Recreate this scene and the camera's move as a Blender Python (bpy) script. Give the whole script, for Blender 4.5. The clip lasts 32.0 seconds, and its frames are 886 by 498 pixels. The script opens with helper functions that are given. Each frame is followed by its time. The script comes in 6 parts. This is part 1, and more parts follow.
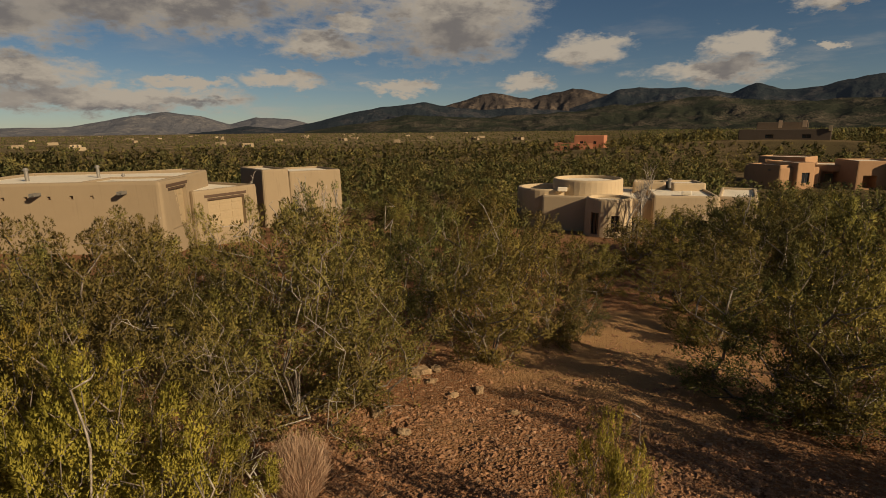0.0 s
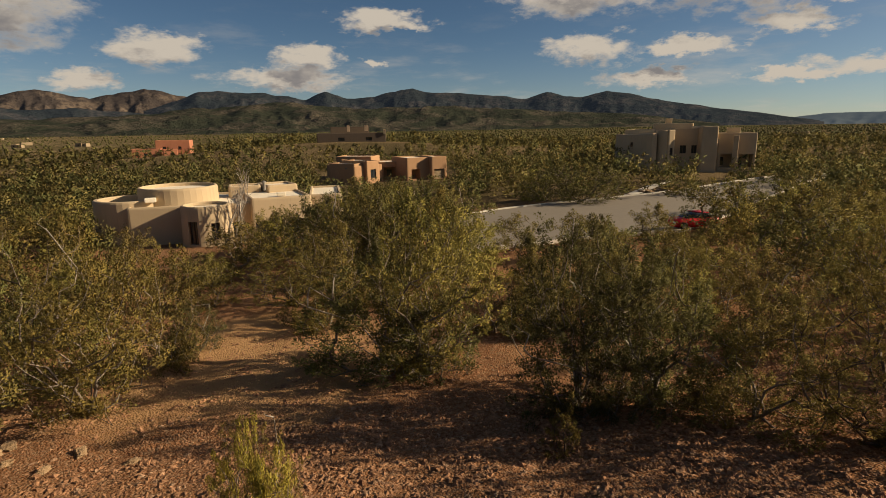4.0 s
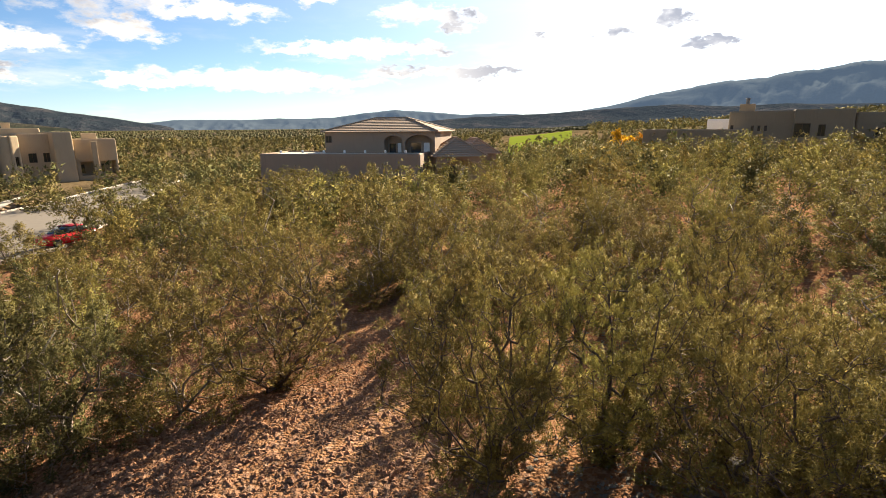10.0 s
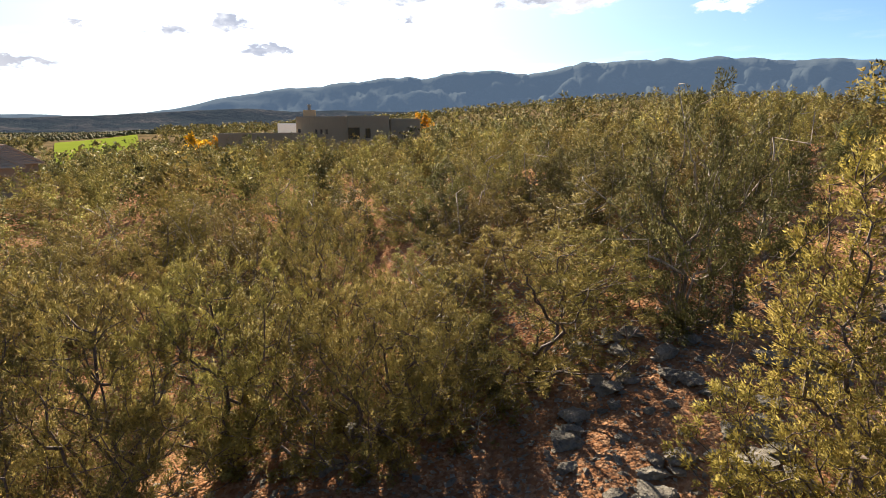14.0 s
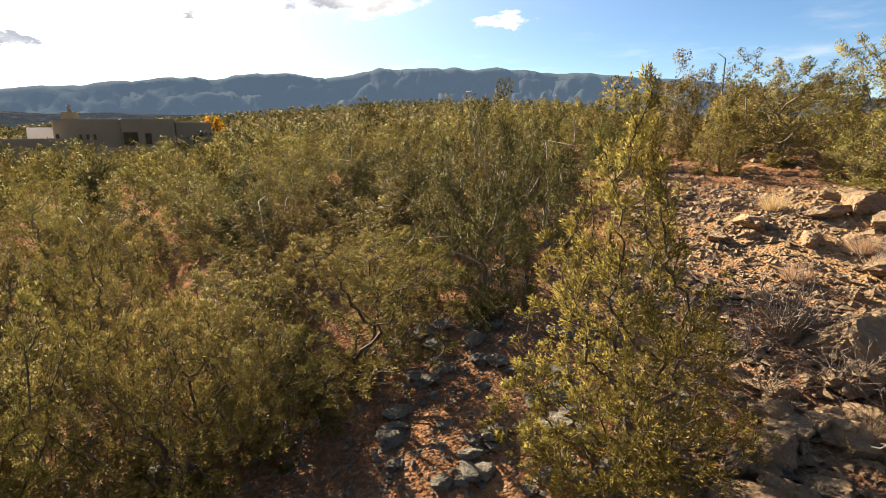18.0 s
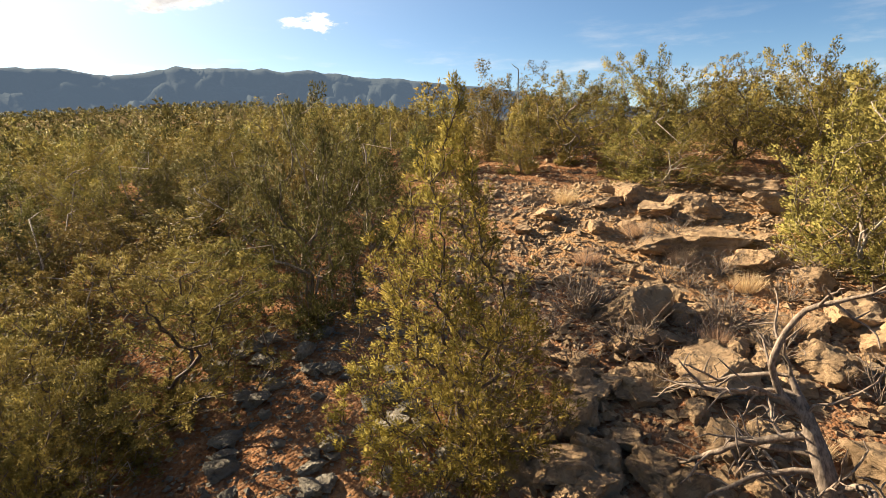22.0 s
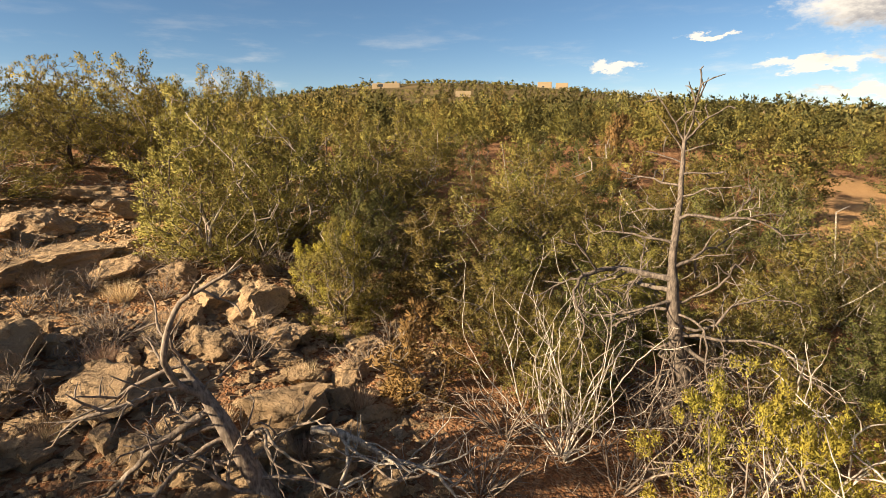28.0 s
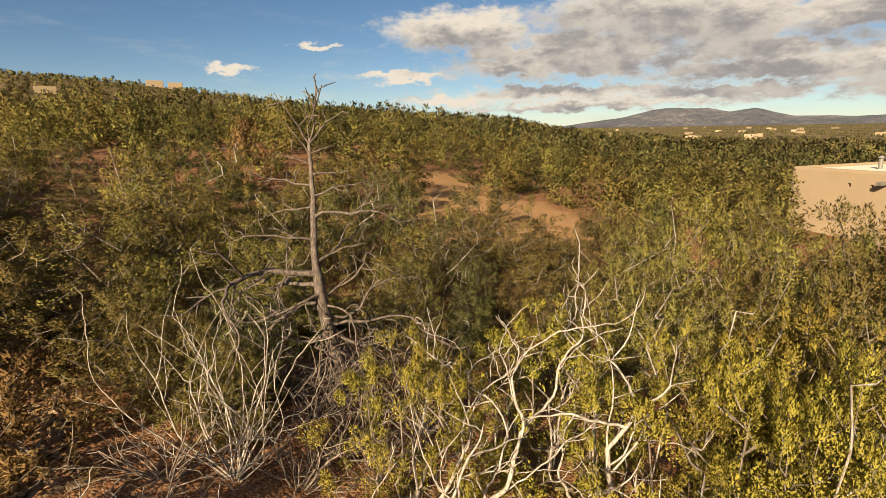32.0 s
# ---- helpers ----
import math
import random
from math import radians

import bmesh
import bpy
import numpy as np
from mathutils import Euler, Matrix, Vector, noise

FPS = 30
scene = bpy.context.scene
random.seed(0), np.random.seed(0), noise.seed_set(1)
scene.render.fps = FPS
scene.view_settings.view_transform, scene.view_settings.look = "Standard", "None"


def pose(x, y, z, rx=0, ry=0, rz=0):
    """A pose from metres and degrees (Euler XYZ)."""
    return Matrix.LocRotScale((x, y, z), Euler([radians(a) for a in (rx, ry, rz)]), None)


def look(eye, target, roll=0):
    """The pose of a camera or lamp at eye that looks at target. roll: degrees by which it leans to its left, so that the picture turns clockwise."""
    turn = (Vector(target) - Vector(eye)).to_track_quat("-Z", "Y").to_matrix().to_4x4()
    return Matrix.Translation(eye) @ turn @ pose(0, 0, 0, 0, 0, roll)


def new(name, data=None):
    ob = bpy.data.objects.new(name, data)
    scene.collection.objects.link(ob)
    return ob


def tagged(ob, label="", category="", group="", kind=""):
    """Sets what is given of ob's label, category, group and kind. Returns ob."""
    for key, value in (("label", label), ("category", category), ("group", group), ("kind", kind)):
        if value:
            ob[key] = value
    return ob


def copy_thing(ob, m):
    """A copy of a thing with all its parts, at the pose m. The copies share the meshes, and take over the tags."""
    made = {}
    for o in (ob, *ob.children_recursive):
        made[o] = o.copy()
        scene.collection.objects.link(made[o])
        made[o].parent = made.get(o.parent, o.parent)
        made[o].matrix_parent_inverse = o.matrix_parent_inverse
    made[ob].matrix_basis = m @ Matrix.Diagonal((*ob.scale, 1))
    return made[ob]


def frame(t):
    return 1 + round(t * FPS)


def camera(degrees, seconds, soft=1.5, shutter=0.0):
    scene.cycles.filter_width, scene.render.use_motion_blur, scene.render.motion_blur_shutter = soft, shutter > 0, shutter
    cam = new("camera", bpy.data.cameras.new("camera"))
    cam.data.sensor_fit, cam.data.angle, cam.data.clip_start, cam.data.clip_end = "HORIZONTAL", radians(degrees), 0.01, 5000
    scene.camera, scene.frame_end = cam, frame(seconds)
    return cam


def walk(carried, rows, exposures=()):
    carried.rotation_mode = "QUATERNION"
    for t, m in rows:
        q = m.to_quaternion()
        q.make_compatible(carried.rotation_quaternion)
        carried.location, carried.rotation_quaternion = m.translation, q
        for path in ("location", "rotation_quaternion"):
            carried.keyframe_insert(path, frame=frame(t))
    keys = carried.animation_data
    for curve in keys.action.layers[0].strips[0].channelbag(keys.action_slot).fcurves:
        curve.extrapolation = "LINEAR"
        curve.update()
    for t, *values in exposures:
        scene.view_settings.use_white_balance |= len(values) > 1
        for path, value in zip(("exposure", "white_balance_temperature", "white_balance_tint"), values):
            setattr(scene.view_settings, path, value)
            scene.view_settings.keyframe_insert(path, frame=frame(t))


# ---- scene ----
from math import sin, cos, tan, pi, exp

EYE = 5.2            # height of the camera over the ground below it
LENS = 79.0
PATH = [             # seconds, yaw, pitch, roll: the camera turns where it hovers
    (0.0, -0.15, -12.50, 0.68),
    (0.5, -4.06, -12.52, 0.74),
    (1.0, -8.69, -12.57, 0.84),
    (1.5, -14.72, -12.59, 0.84),
    (2.0, -20.75, -12.57, 0.88),
    (2.5, -27.76, -12.64, 0.85),
    (3.0, -34.23, -12.69, 0.80),
    (3.5, -37.97, -12.66, 0.82),
    (5.5, -53.85, -12.64, 0.66),
    (6.0, -58.71, -12.69, 0.72),
    (6.5, -63.74, -12.65, 0.63),
    (7.0, -69.05, -12.71, 0.60),
    (7.5, -75.03, -12.78, 0.62),
    (8.0, -80.80, -12.74, 0.58),
    (8.5, -86.46, -12.80, 0.57),
    (9.0, -91.62, -12.76, 0.49),
    (9.5, -96.88, -12.79, 0.51),
    (10.0, -102.05, -12.75, 0.43),
    (10.5, -107.13, -12.74, 0.45),
    (11.0, -112.22, -12.76, 0.37),
    (11.5, -117.42, -12.79, 0.40),
    (12.0, -122.44, -12.71, 0.40),
    (12.5, -128.08, -12.66, 0.36),
    (13.0, -133.85, -12.67, 0.33),
    (13.5, -139.33, -12.60, 0.36),
    (14.0, -144.34, -12.69, 0.38),
    (14.5, -148.87, -12.60, 0.38),
    (15.0, -153.00, -12.63, 0.44),
    (15.5, -157.36, -12.59, 0.38),
    (17.5, -164.46, -12.42, 0.51),
    (18.0, -164.77, -12.40, 0.47),
    (18.5, -164.96, -12.29, 0.52),
    (19.0, -165.04, -12.28, 0.63),
    (19.5, -165.24, -12.27, 0.67),
    (20.0, -165.65, -12.24, 0.66),
    (20.5, -168.72, -12.26, 0.60),
    (21.0, -172.60, -12.18, 0.62),
    (21.5, -177.71, -12.23, 0.62),
    (22.0, -183.66, -12.18, 0.61),
    (22.5, -188.87, -12.24, 0.64),
    (23.0, -193.50, -12.28, 0.53),
    (23.5, -197.19, -12.24, 0.51),
    (24.0, -201.77, -12.22, 0.56),
    (24.5, -206.78, -12.30, 0.48),
    (26.5, -228.97, -12.31, 0.64),
    (27.0, -234.45, -12.30, 0.74),
    (27.5, -240.72, -12.31, 0.74),
    (28.0, -246.15, -12.34, 0.83),
    (28.5, -251.09, -12.43, 0.89),
    (29.0, -255.52, -12.45, 0.82),
    (29.5, -259.84, -12.47, 0.88),
    (30.0, -263.87, -12.54, 0.85),
    (30.5, -268.57, -12.47, 0.88),
    (31.0, -273.18, -12.59, 0.92),
    (31.5, -277.98, -12.55, 0.88),
    (32.0, -283.67, -12.60, 0.91),]
cam = camera(LENS, 32.0, soft=0.85)
walk(cam, [(t, pose(0, 0, EYE, 90 + p, r, y)) for t, y, p, r in PATH],
     exposures=((0.0, 0.08, 6900, 10), (3.5, 0.40, 6700, 10), (5.5, 1.14, 6500, 9), (8.0, 1.70, 6400, 9), (12.0, 2.02, 5750, 11), (15.0, 2.00, 5850, 10), (19.0, 2.00, 6200, 9), (24.0, 1.90, 6450, 9), (27.0, 1.82, 6500, 9), (30.0, 1.36, 6650, 9), (32.0, 1.20, 6650, 9)))

# ---- light: afternoon sun, broken cumulus ----
SUN_AZ, SUN_EL = 129.5, 24.3


def polar(az, d, z=0.0):
    return Vector((d * sin(radians(az)), d * cos(radians(az)), z))


sun = new("sun", bpy.data.lights.new("sun", "SUN"))
sun.data.energy, sun.data.angle, sun.data.color = 5.0, radians(0.6), (1.0, 0.82, 0.58)
sun.matrix_world = look(polar(SUN_AZ, 100 * cos(radians(SUN_EL)), 100 * sin(radians(SUN_EL))), (0, 0, 0))


class Nodes:
    """A short hand for node trees."""

    def __init__(self, tree):
        self.tree = tree

    def add(self, kind, **values):
        n = self.tree.nodes.new(kind)
        for k, v in values.items():
            setattr(n, k, v)
        return n

    def put(self, socket, value):
        if isinstance(value, bpy.types.NodeSocket):
            self.tree.links.new(value, socket)
        else:
            socket.default_value = value

    def math(self, op, a, b=0.0, c=0.0, clamp=False):
        n = self.add("ShaderNodeMath", operation=op, use_clamp=clamp)
        for s, v in zip(n.inputs, (a, b, c)):
            self.put(s, v)
        return n.outputs[0]

    def vec(self, op, a, b=(0, 0, 0)):
        n = self.add("ShaderNodeVectorMath", operation=op)
        self.put(n.inputs[0], a)
        self.put(n.inputs[1], b)
        return n.outputs["Value"] if op in ("LENGTH", "DOT_PRODUCT", "DISTANCE") else n.outputs["Vector"]

    def noise(self, vector, scale, detail=4.0, rough=0.55, distortion=0.0):
        n = self.add("ShaderNodeTexNoise")
        self.put(n.inputs["Vector"], vector)
        n.inputs["Scale"].default_value, n.inputs["Detail"].default_value = scale, detail
        n.inputs["Roughness"].default_value, n.inputs["Distortion"].default_value = rough, distortion
        return n.outputs["Fac"]

    def voronoi(self, vector, scale, feature="F1", out="Distance", randomness=1.0):
        n = self.add("ShaderNodeTexVoronoi", feature=feature)
        self.put(n.inputs["Vector"], vector)
        n.inputs["Scale"].default_value, n.inputs["Randomness"].default_value = scale, randomness
        return n.outputs[out]

    def remap(self, v, a, b, c=0.0, d=1.0):
        n = self.add("ShaderNodeMapRange", interpolation_type="SMOOTHSTEP")
        for s, x in zip(n.inputs, (v, a, b, c, d)):
            self.put(s, x)
        return n.outputs[0]

    def mix(self, f, a, b, blend="MIX"):
        n = self.add("ShaderNodeMix", data_type="RGBA", blend_type=blend)
        for s, v in zip((n.inputs[0], n.inputs[6], n.inputs[7]), (f, a, b)):
            self.put(s, (*v, 1.0) if isinstance(v, tuple) and len(v) == 3 else v)
        return n.outputs[2]

    def link(self, a, b):
        self.tree.links.new(a, b)


# clouds by stretch of the sky: azimuth, elevation, half width, half height, all in degrees
CLOUDS_NORTH = [
    (-28, 11.5, 17, 3.2), (-15, 13.5, 9, 3.0), (-11.5, 8.3, 5.6, 1.5), (1, 10.5, 8, 4.2), (-9, 10.2, 3.5, 1.3), (14.5, 7.3, 4.2, 1.6),
    (-15.2, 5.1, 4.2, 0.9), (-4, 4.2, 3.6, 0.7), (-37, 5.4, 5, 1.3), (-31, 3.1, 13, 1.3), (9, 4.6, 2.7, 1.1), (26, 5.0, 6.2, 1.2),
    (28, 7.0, 3.0, 1.3), (34.5, 6.4, 1.4, 0.4), (35, 10.8, 4, 1.0), (-50, 9, 9, 3.5), (-60, 7, 10, 2.5), (-24, 4.6, 4, 0.6),
]
CLOUDS_EAST = [
    (54.5, 12.2, 7.2, 2.1), (69, 12.3, 7, 2.6), (80.5, 10.6, 6.2, 0.9), (56, 7.3, 4.2, 1.5), (64.5, 7.2, 4.6, 0.9), (73, 8.6, 3.4, 1.1),
    (61.5, 4.6, 4.2, 1.0), (84, 4.6, 12, 1.0), (92, 7.6, 8, 0.8), (103, 10.6, 2.6, 1.0), (89, 12.6, 2.6, 1.0), (97, 7.9, 5, 0.8),
    (74, 4.3, 5, 0.6), (105, 5.6, 9, 0.7), (36, 9.8, 4, 0.7), (99, 10.9, 3.5, 1.0), (119, 8.7, 2.6, 0.7), (103.4, 9.5, 2.2, 0.7), (100, 7.6, 3, 0.6), (98, 5.5, 3.5, 0.6), (125.8, 9.4, 1.2, 0.4), (111.7, 8.8, 1.4, 0.4),
]
CLOUDS_WEST = [
    (137, 12.6, 12, 1.2), (150, 13.2, 7, 1.2), (156, 12.4, 6, 1.6), (171, 10.4, 2.7, 0.8), (286, 9.5, 8.5, 2.4), (304, 10.5, 12, 3.6), (124, 9.6, 2.2, 0.7),
    (296, 6.0, 12, 1.4), (312, 6.3, 12, 1.3), (263, 5.8, 2.6, 0.5), (296, 3.4, 14, 0.9), (310, 3.0, 12, 0.8), (290, 7.4, 5, 0.8), (318, 4.4, 10, 0.9), (271, 8.2, 2.2, 0.3), (320, 9, 9, 2.2), (280, 5.2, 5, 0.6), (127, 7.4, 3, 0.6),
    (300, 2.2, 16, 0.7), (285, 2.8, 6, 0.6), (315, 4.8, 14, 1.2), (298, 8.0, 7, 1.6), (311, 8.4, 8, 1.6), (141, 10.2, 1.2, 0.5), (148, 12.2, 3.0, 0.9),
]


def cloud_field():
    """A node group: how far inside the nearest cloud a direction (azimuth, elevation) lies."""
    g = bpy.data.node_groups.new("cloud_field", "ShaderNodeTree")
    g.interface.new_socket("Place", in_out="INPUT", socket_type="NodeSocketVector")
    g.interface.new_socket("Inside", in_out="OUTPUT", socket_type="NodeSocketFloat")
    n = Nodes(g)
    place = n.add("NodeGroupInput").outputs[0]
    out = None
    for az, el, w, h in CLOUDS_NORTH + CLOUDS_EAST + CLOUDS_WEST:
        az = (az + 135) % 360 - 135
        p = n.vec("MULTIPLY", n.vec("SUBTRACT", place, (az, el, 0)), (1 / w, 1 / h, 0))
        d = n.vec("LENGTH", p)
        out = d if out is None else n.math("SMOOTH_MIN", out, d, 0.25)
    n.link(out, n.add("NodeGroupOutput").inputs[0])
    return g


def make_world():
    w = bpy.data.worlds.new("sky")
    scene.world = w
    w.use_nodes = True
    n = Nodes(w.node_tree)
    w.node_tree.nodes.clear()
    sky = n.add("ShaderNodeTexSky", sky_type="NISHITA", sun_disc=False, sun_elevation=radians(SUN_EL), sun_rotation=radians(SUN_AZ))
    sky.altitude, sky.air_density, sky.dust_density, sky.ozone_density = 1800, 1.0, 0.25, 1.6
    way = n.add("ShaderNodeTexCoord").outputs["Generated"]
    xyz = n.add("ShaderNodeSeparateXYZ")
    n.link(way, xyz.inputs[0])
    az = n.math("MULTIPLY", n.math("ARCTAN2", xyz.outputs[0], xyz.outputs[1]), 180 / pi)
    az = n.math("MULTIPLY_ADD", n.math("LESS_THAN", az, -135.0), 360.0, az)      # the count breaks in the plain south-west
    el = n.math("MULTIPLY", n.math("ARCSINE", xyz.outputs[2]), 180 / pi)
    comb = n.add("ShaderNodeCombineXYZ")
    n.link(az, comb.inputs[0])
    n.link(el, comb.inputs[1])
    place = comb.outputs[0]
    # ragged, flat-based outlines
    flat = n.vec("MULTIPLY", way, (1, 1, 2.3))
    big = n.noise(flat, 13.0, 8.0, 0.6, 0.2)
    fine = n.noise(flat, 36.0, 7.0, 0.65)
    rag = n.math("ADD", n.math("MULTIPLY_ADD", big, 1.2, -0.6), n.math("MULTIPLY_ADD", fine, 0.9, -0.45))
    field = cloud_field()

    def inside(p):
        grp = n.add("ShaderNodeGroup")
        grp.node_tree = field
        n.put(grp.inputs[0], p)
        return n.math("ADD", grp.outputs[0], rag)
    puff = n.add("ShaderNodeTexNoise")
    n.link(flat, puff.inputs["Vector"])
    puff.inputs["Scale"].default_value, puff.inputs["Detail"].default_value, puff.inputs["Roughness"].default_value = 24.0, 6.0, 0.62
    place = n.vec("ADD", place, n.vec("MULTIPLY", n.vec("SUBTRACT", puff.outputs["Color"], (0.5, 0.5, 0.5)), (7.0, 3.4, 0)))
    here = inside(place)
    above = inside(n.vec("ADD", place, (0.8, 1.8, 0)))
    cover = n.remap(here, 1.22, 0.5)
    thin = n.math("MULTIPLY", n.remap(n.noise(n.vec("MULTIPLY", way, (1, 1, 5)), 6.0, 6.0, 0.6), 0.5, 0.8), n.remap(el, 14.0, 1.0, 0.0, 0.55))
    cover = n.math("MAXIMUM", cover, thin)
    base = n.math("MULTIPLY", n.remap(above, 1.2, 0.35), n.remap(here, 1.1, 0.5, 0.45, 1.0))
    to_sun = n.vec("DOT_PRODUCT", way, tuple(polar(SUN_AZ, cos(radians(SUN_EL)), sin(radians(SUN_EL)))))
    glow = n.math("POWER", n.math("MAXIMUM", to_sun, 0.0), 8.0)
    base = n.math("MAXIMUM", base, n.math("MULTIPLY", n.remap(glow, 0.12, 0.4), n.remap(here, 1.08, 0.5)))
    lit = n.mix(glow, (9.8, 8.7, 7.3), (15.0, 14.0, 12.5))
    shade = n.mix(glow, (3.9, 3.65, 3.6), (3.8, 3.9, 4.3))
    billow = n.noise(n.vec("MULTIPLY", way, (1, 1, 1.8)), 15.0, 6.0, 0.55)
    base = n.math("MULTIPLY", base, n.remap(billow, 0.64, 0.40, 0.5, 1.0))
    cloud = n.mix(base, lit, shade)
    # a bright veil round the sun
    deep = n.mix(1.0, sky.outputs[0], n.mix(n.remap(el, 11.0, 0.0), (0.66, 0.79, 0.88), (0.86, 0.90, 0.95)), "MULTIPLY")
    sky_col = n.mix(n.math("MULTIPLY_ADD", n.math("POWER", n.math("MAXIMUM", to_sun, 0.0), 2.5), 0.16, n.math("MULTIPLY", glow, 0.5)), deep, (14.0, 13.5, 12.5))
    col = n.mix(cover, sky_col, cloud)
    bg = n.add("ShaderNodeBackground")
    n.link(col, bg.inputs[0])
    bg.inputs[1].default_value = 0.0385
    n.link(bg.outputs[0], n.add("ShaderNodeOutputWorld").inputs[0])


make_world()

# ---- materials ----
def material(name, rough=0.85):
    m = bpy.data.materials.new(name)
    m.use_nodes = True
    n = Nodes(m.node_tree)
    b = m.node_tree.nodes["Principled BSDF"]
    b.inputs["Roughness"].default_value = rough
    b.inputs["Specular IOR Level"].default_value = 0.3
    return m, n, b


def bump(n, b, height, strength=0.4, distance=0.02):
    k = n.add("ShaderNodeBump")
    k.inputs["Strength"].default_value, k.inputs["Distance"].default_value = strength, distance
    n.link(height, k.inputs["Height"])
    n.link(k.outputs[0], b.inputs["Normal"])


def place_of(n, world=True):
    return n.add("ShaderNodeNewGeometry").outputs["Position"] if world else n.add("ShaderNodeTexCoord").outputs["Object"]


def foliage(name, dark, light, tip, gap=0.23):
    """Leaves: each sprig has its own tone, each tree its own tint; light shines through in part."""
    m, n, b = material(name, 0.8)
    b.inputs["Specular IOR Level"].default_value = 0.08
    island = n.add("ShaderNodeNewGeometry").outputs["Random Per Island"]
    each = n.add("ShaderNodeObjectInfo").outputs["Random"]
    col = n.mix(n.math("POWER", island, 1.4), dark, light)
    col = n.mix(n.remap(n.noise(place_of(n), 3.5, 3.0), 0.42, 0.72, 0.0, 0.7), col, tip)
    hsv = n.add("ShaderNodeHueSaturation")
    patch = n.noise(place_of(n), 0.28, 2.0)
    n.put(hsv.inputs["Hue"], n.math("ADD", n.math("MULTIPLY_ADD", each, 0.03, 0.448), n.math("MULTIPLY", patch, 0.05)))
    n.put(hsv.inputs["Value"], n.math("ADD", n.math("MULTIPLY_ADD", each, 0.4, 0.56), n.math("MULTIPLY", patch, 0.8)))
    n.link(col, hsv.inputs["Color"])
    n.link(hsv.outputs[0], b.inputs["Base Color"])
    t = n.add("ShaderNodeBsdfTranslucent")
    n.link(hsv.outputs[0], t.inputs[0])
    k = n.add("ShaderNodeMixShader")
    k.inputs[0].default_value = gap
    n.link(b.outputs[0], k.inputs[1])
    n.link(t.outputs[0], k.inputs[2])
    n.link(k.outputs[0], m.node_tree.nodes["Material Output"].inputs[0])
    return m


JUNIPER = foliage("juniper_leaf", (0.112, 0.100, 0.030), (0.208, 0.178, 0.047), (0.240, 0.194, 0.047))
JUNIPER_GREEN = foliage("juniper_leaf_green", (0.068, 0.070, 0.024), (0.126, 0.122, 0.038), (0.155, 0.138, 0.040))
JUNIPER_BRIGHT = foliage("juniper_leaf_bright", (0.175, 0.158, 0.028), (0.300, 0.268, 0.046), (0.330, 0.278, 0.042))
PINYON = foliage("pinyon_needle", (0.118, 0.102, 0.029), (0.215, 0.180, 0.044), (0.250, 0.196, 0.044))
PINYON_GOLD = foliage("pinyon_needle_gold", (0.145, 0.126, 0.027), (0.262, 0.222, 0.043), (0.290, 0.238, 0.040))
FARWOOD = foliage("far_juniper_leaf", (0.120, 0.104, 0.034), (0.165, 0.138, 0.044), (0.205, 0.164, 0.052), 0.16)
FARWOOD_GREEN = foliage("far_juniper_leaf_green", (0.072, 0.072, 0.027), (0.102, 0.098, 0.034), (0.13, 0.115, 0.039), 0.16)
RUSSET = foliage("russet_leaf", (0.11, 0.078, 0.027), (0.22, 0.15, 0.05), (0.24, 0.16, 0.052))
YELLOW = foliage("autumn_leaf", (0.45, 0.24, 0.01), (0.75, 0.45, 0.015), (0.75, 0.45, 0.015))
STRAW = foliage("straw", (0.36, 0.265, 0.145), (0.62, 0.48, 0.285), (0.56, 0.44, 0.26))


def bark(name, a, c):
    m, n, b = material(name)
    p = place_of(n)
    f = n.noise(n.vec("MULTIPLY", p, (1, 1, 0.35)), 22.0, 5.0, 0.7)
    n.link(n.mix(n.remap(f, 0.35, 0.65), a, c), b.inputs["Base Color"])
    bump(n, b, f, 0.7, 0.02)
    return m


BARK = bark("juniper_bark", (0.10, 0.075, 0.055), (0.26, 0.21, 0.165))
BARK_DARK = bark("pinyon_bark", (0.05, 0.036, 0.028), (0.14, 0.10, 0.075))
BLEACHED = bark("bleached_wood", (0.21, 0.17, 0.13), (0.50, 0.43, 0.345))
BONEWOOD = bark("bleached_juniper_wood", (0.23, 0.19, 0.15), (0.48, 0.42, 0.345))
DEADWOOD = bark("dead_wood", (0.17, 0.135, 0.105), (0.42, 0.365, 0.295))
SNAGWOOD = bark("weathered_pine_wood", (0.055, 0.041, 0.032), (0.18, 0.14, 0.108))
DEADBROWN = bark("dry_twig", (0.10, 0.073, 0.054), (0.27, 0.21, 0.16))


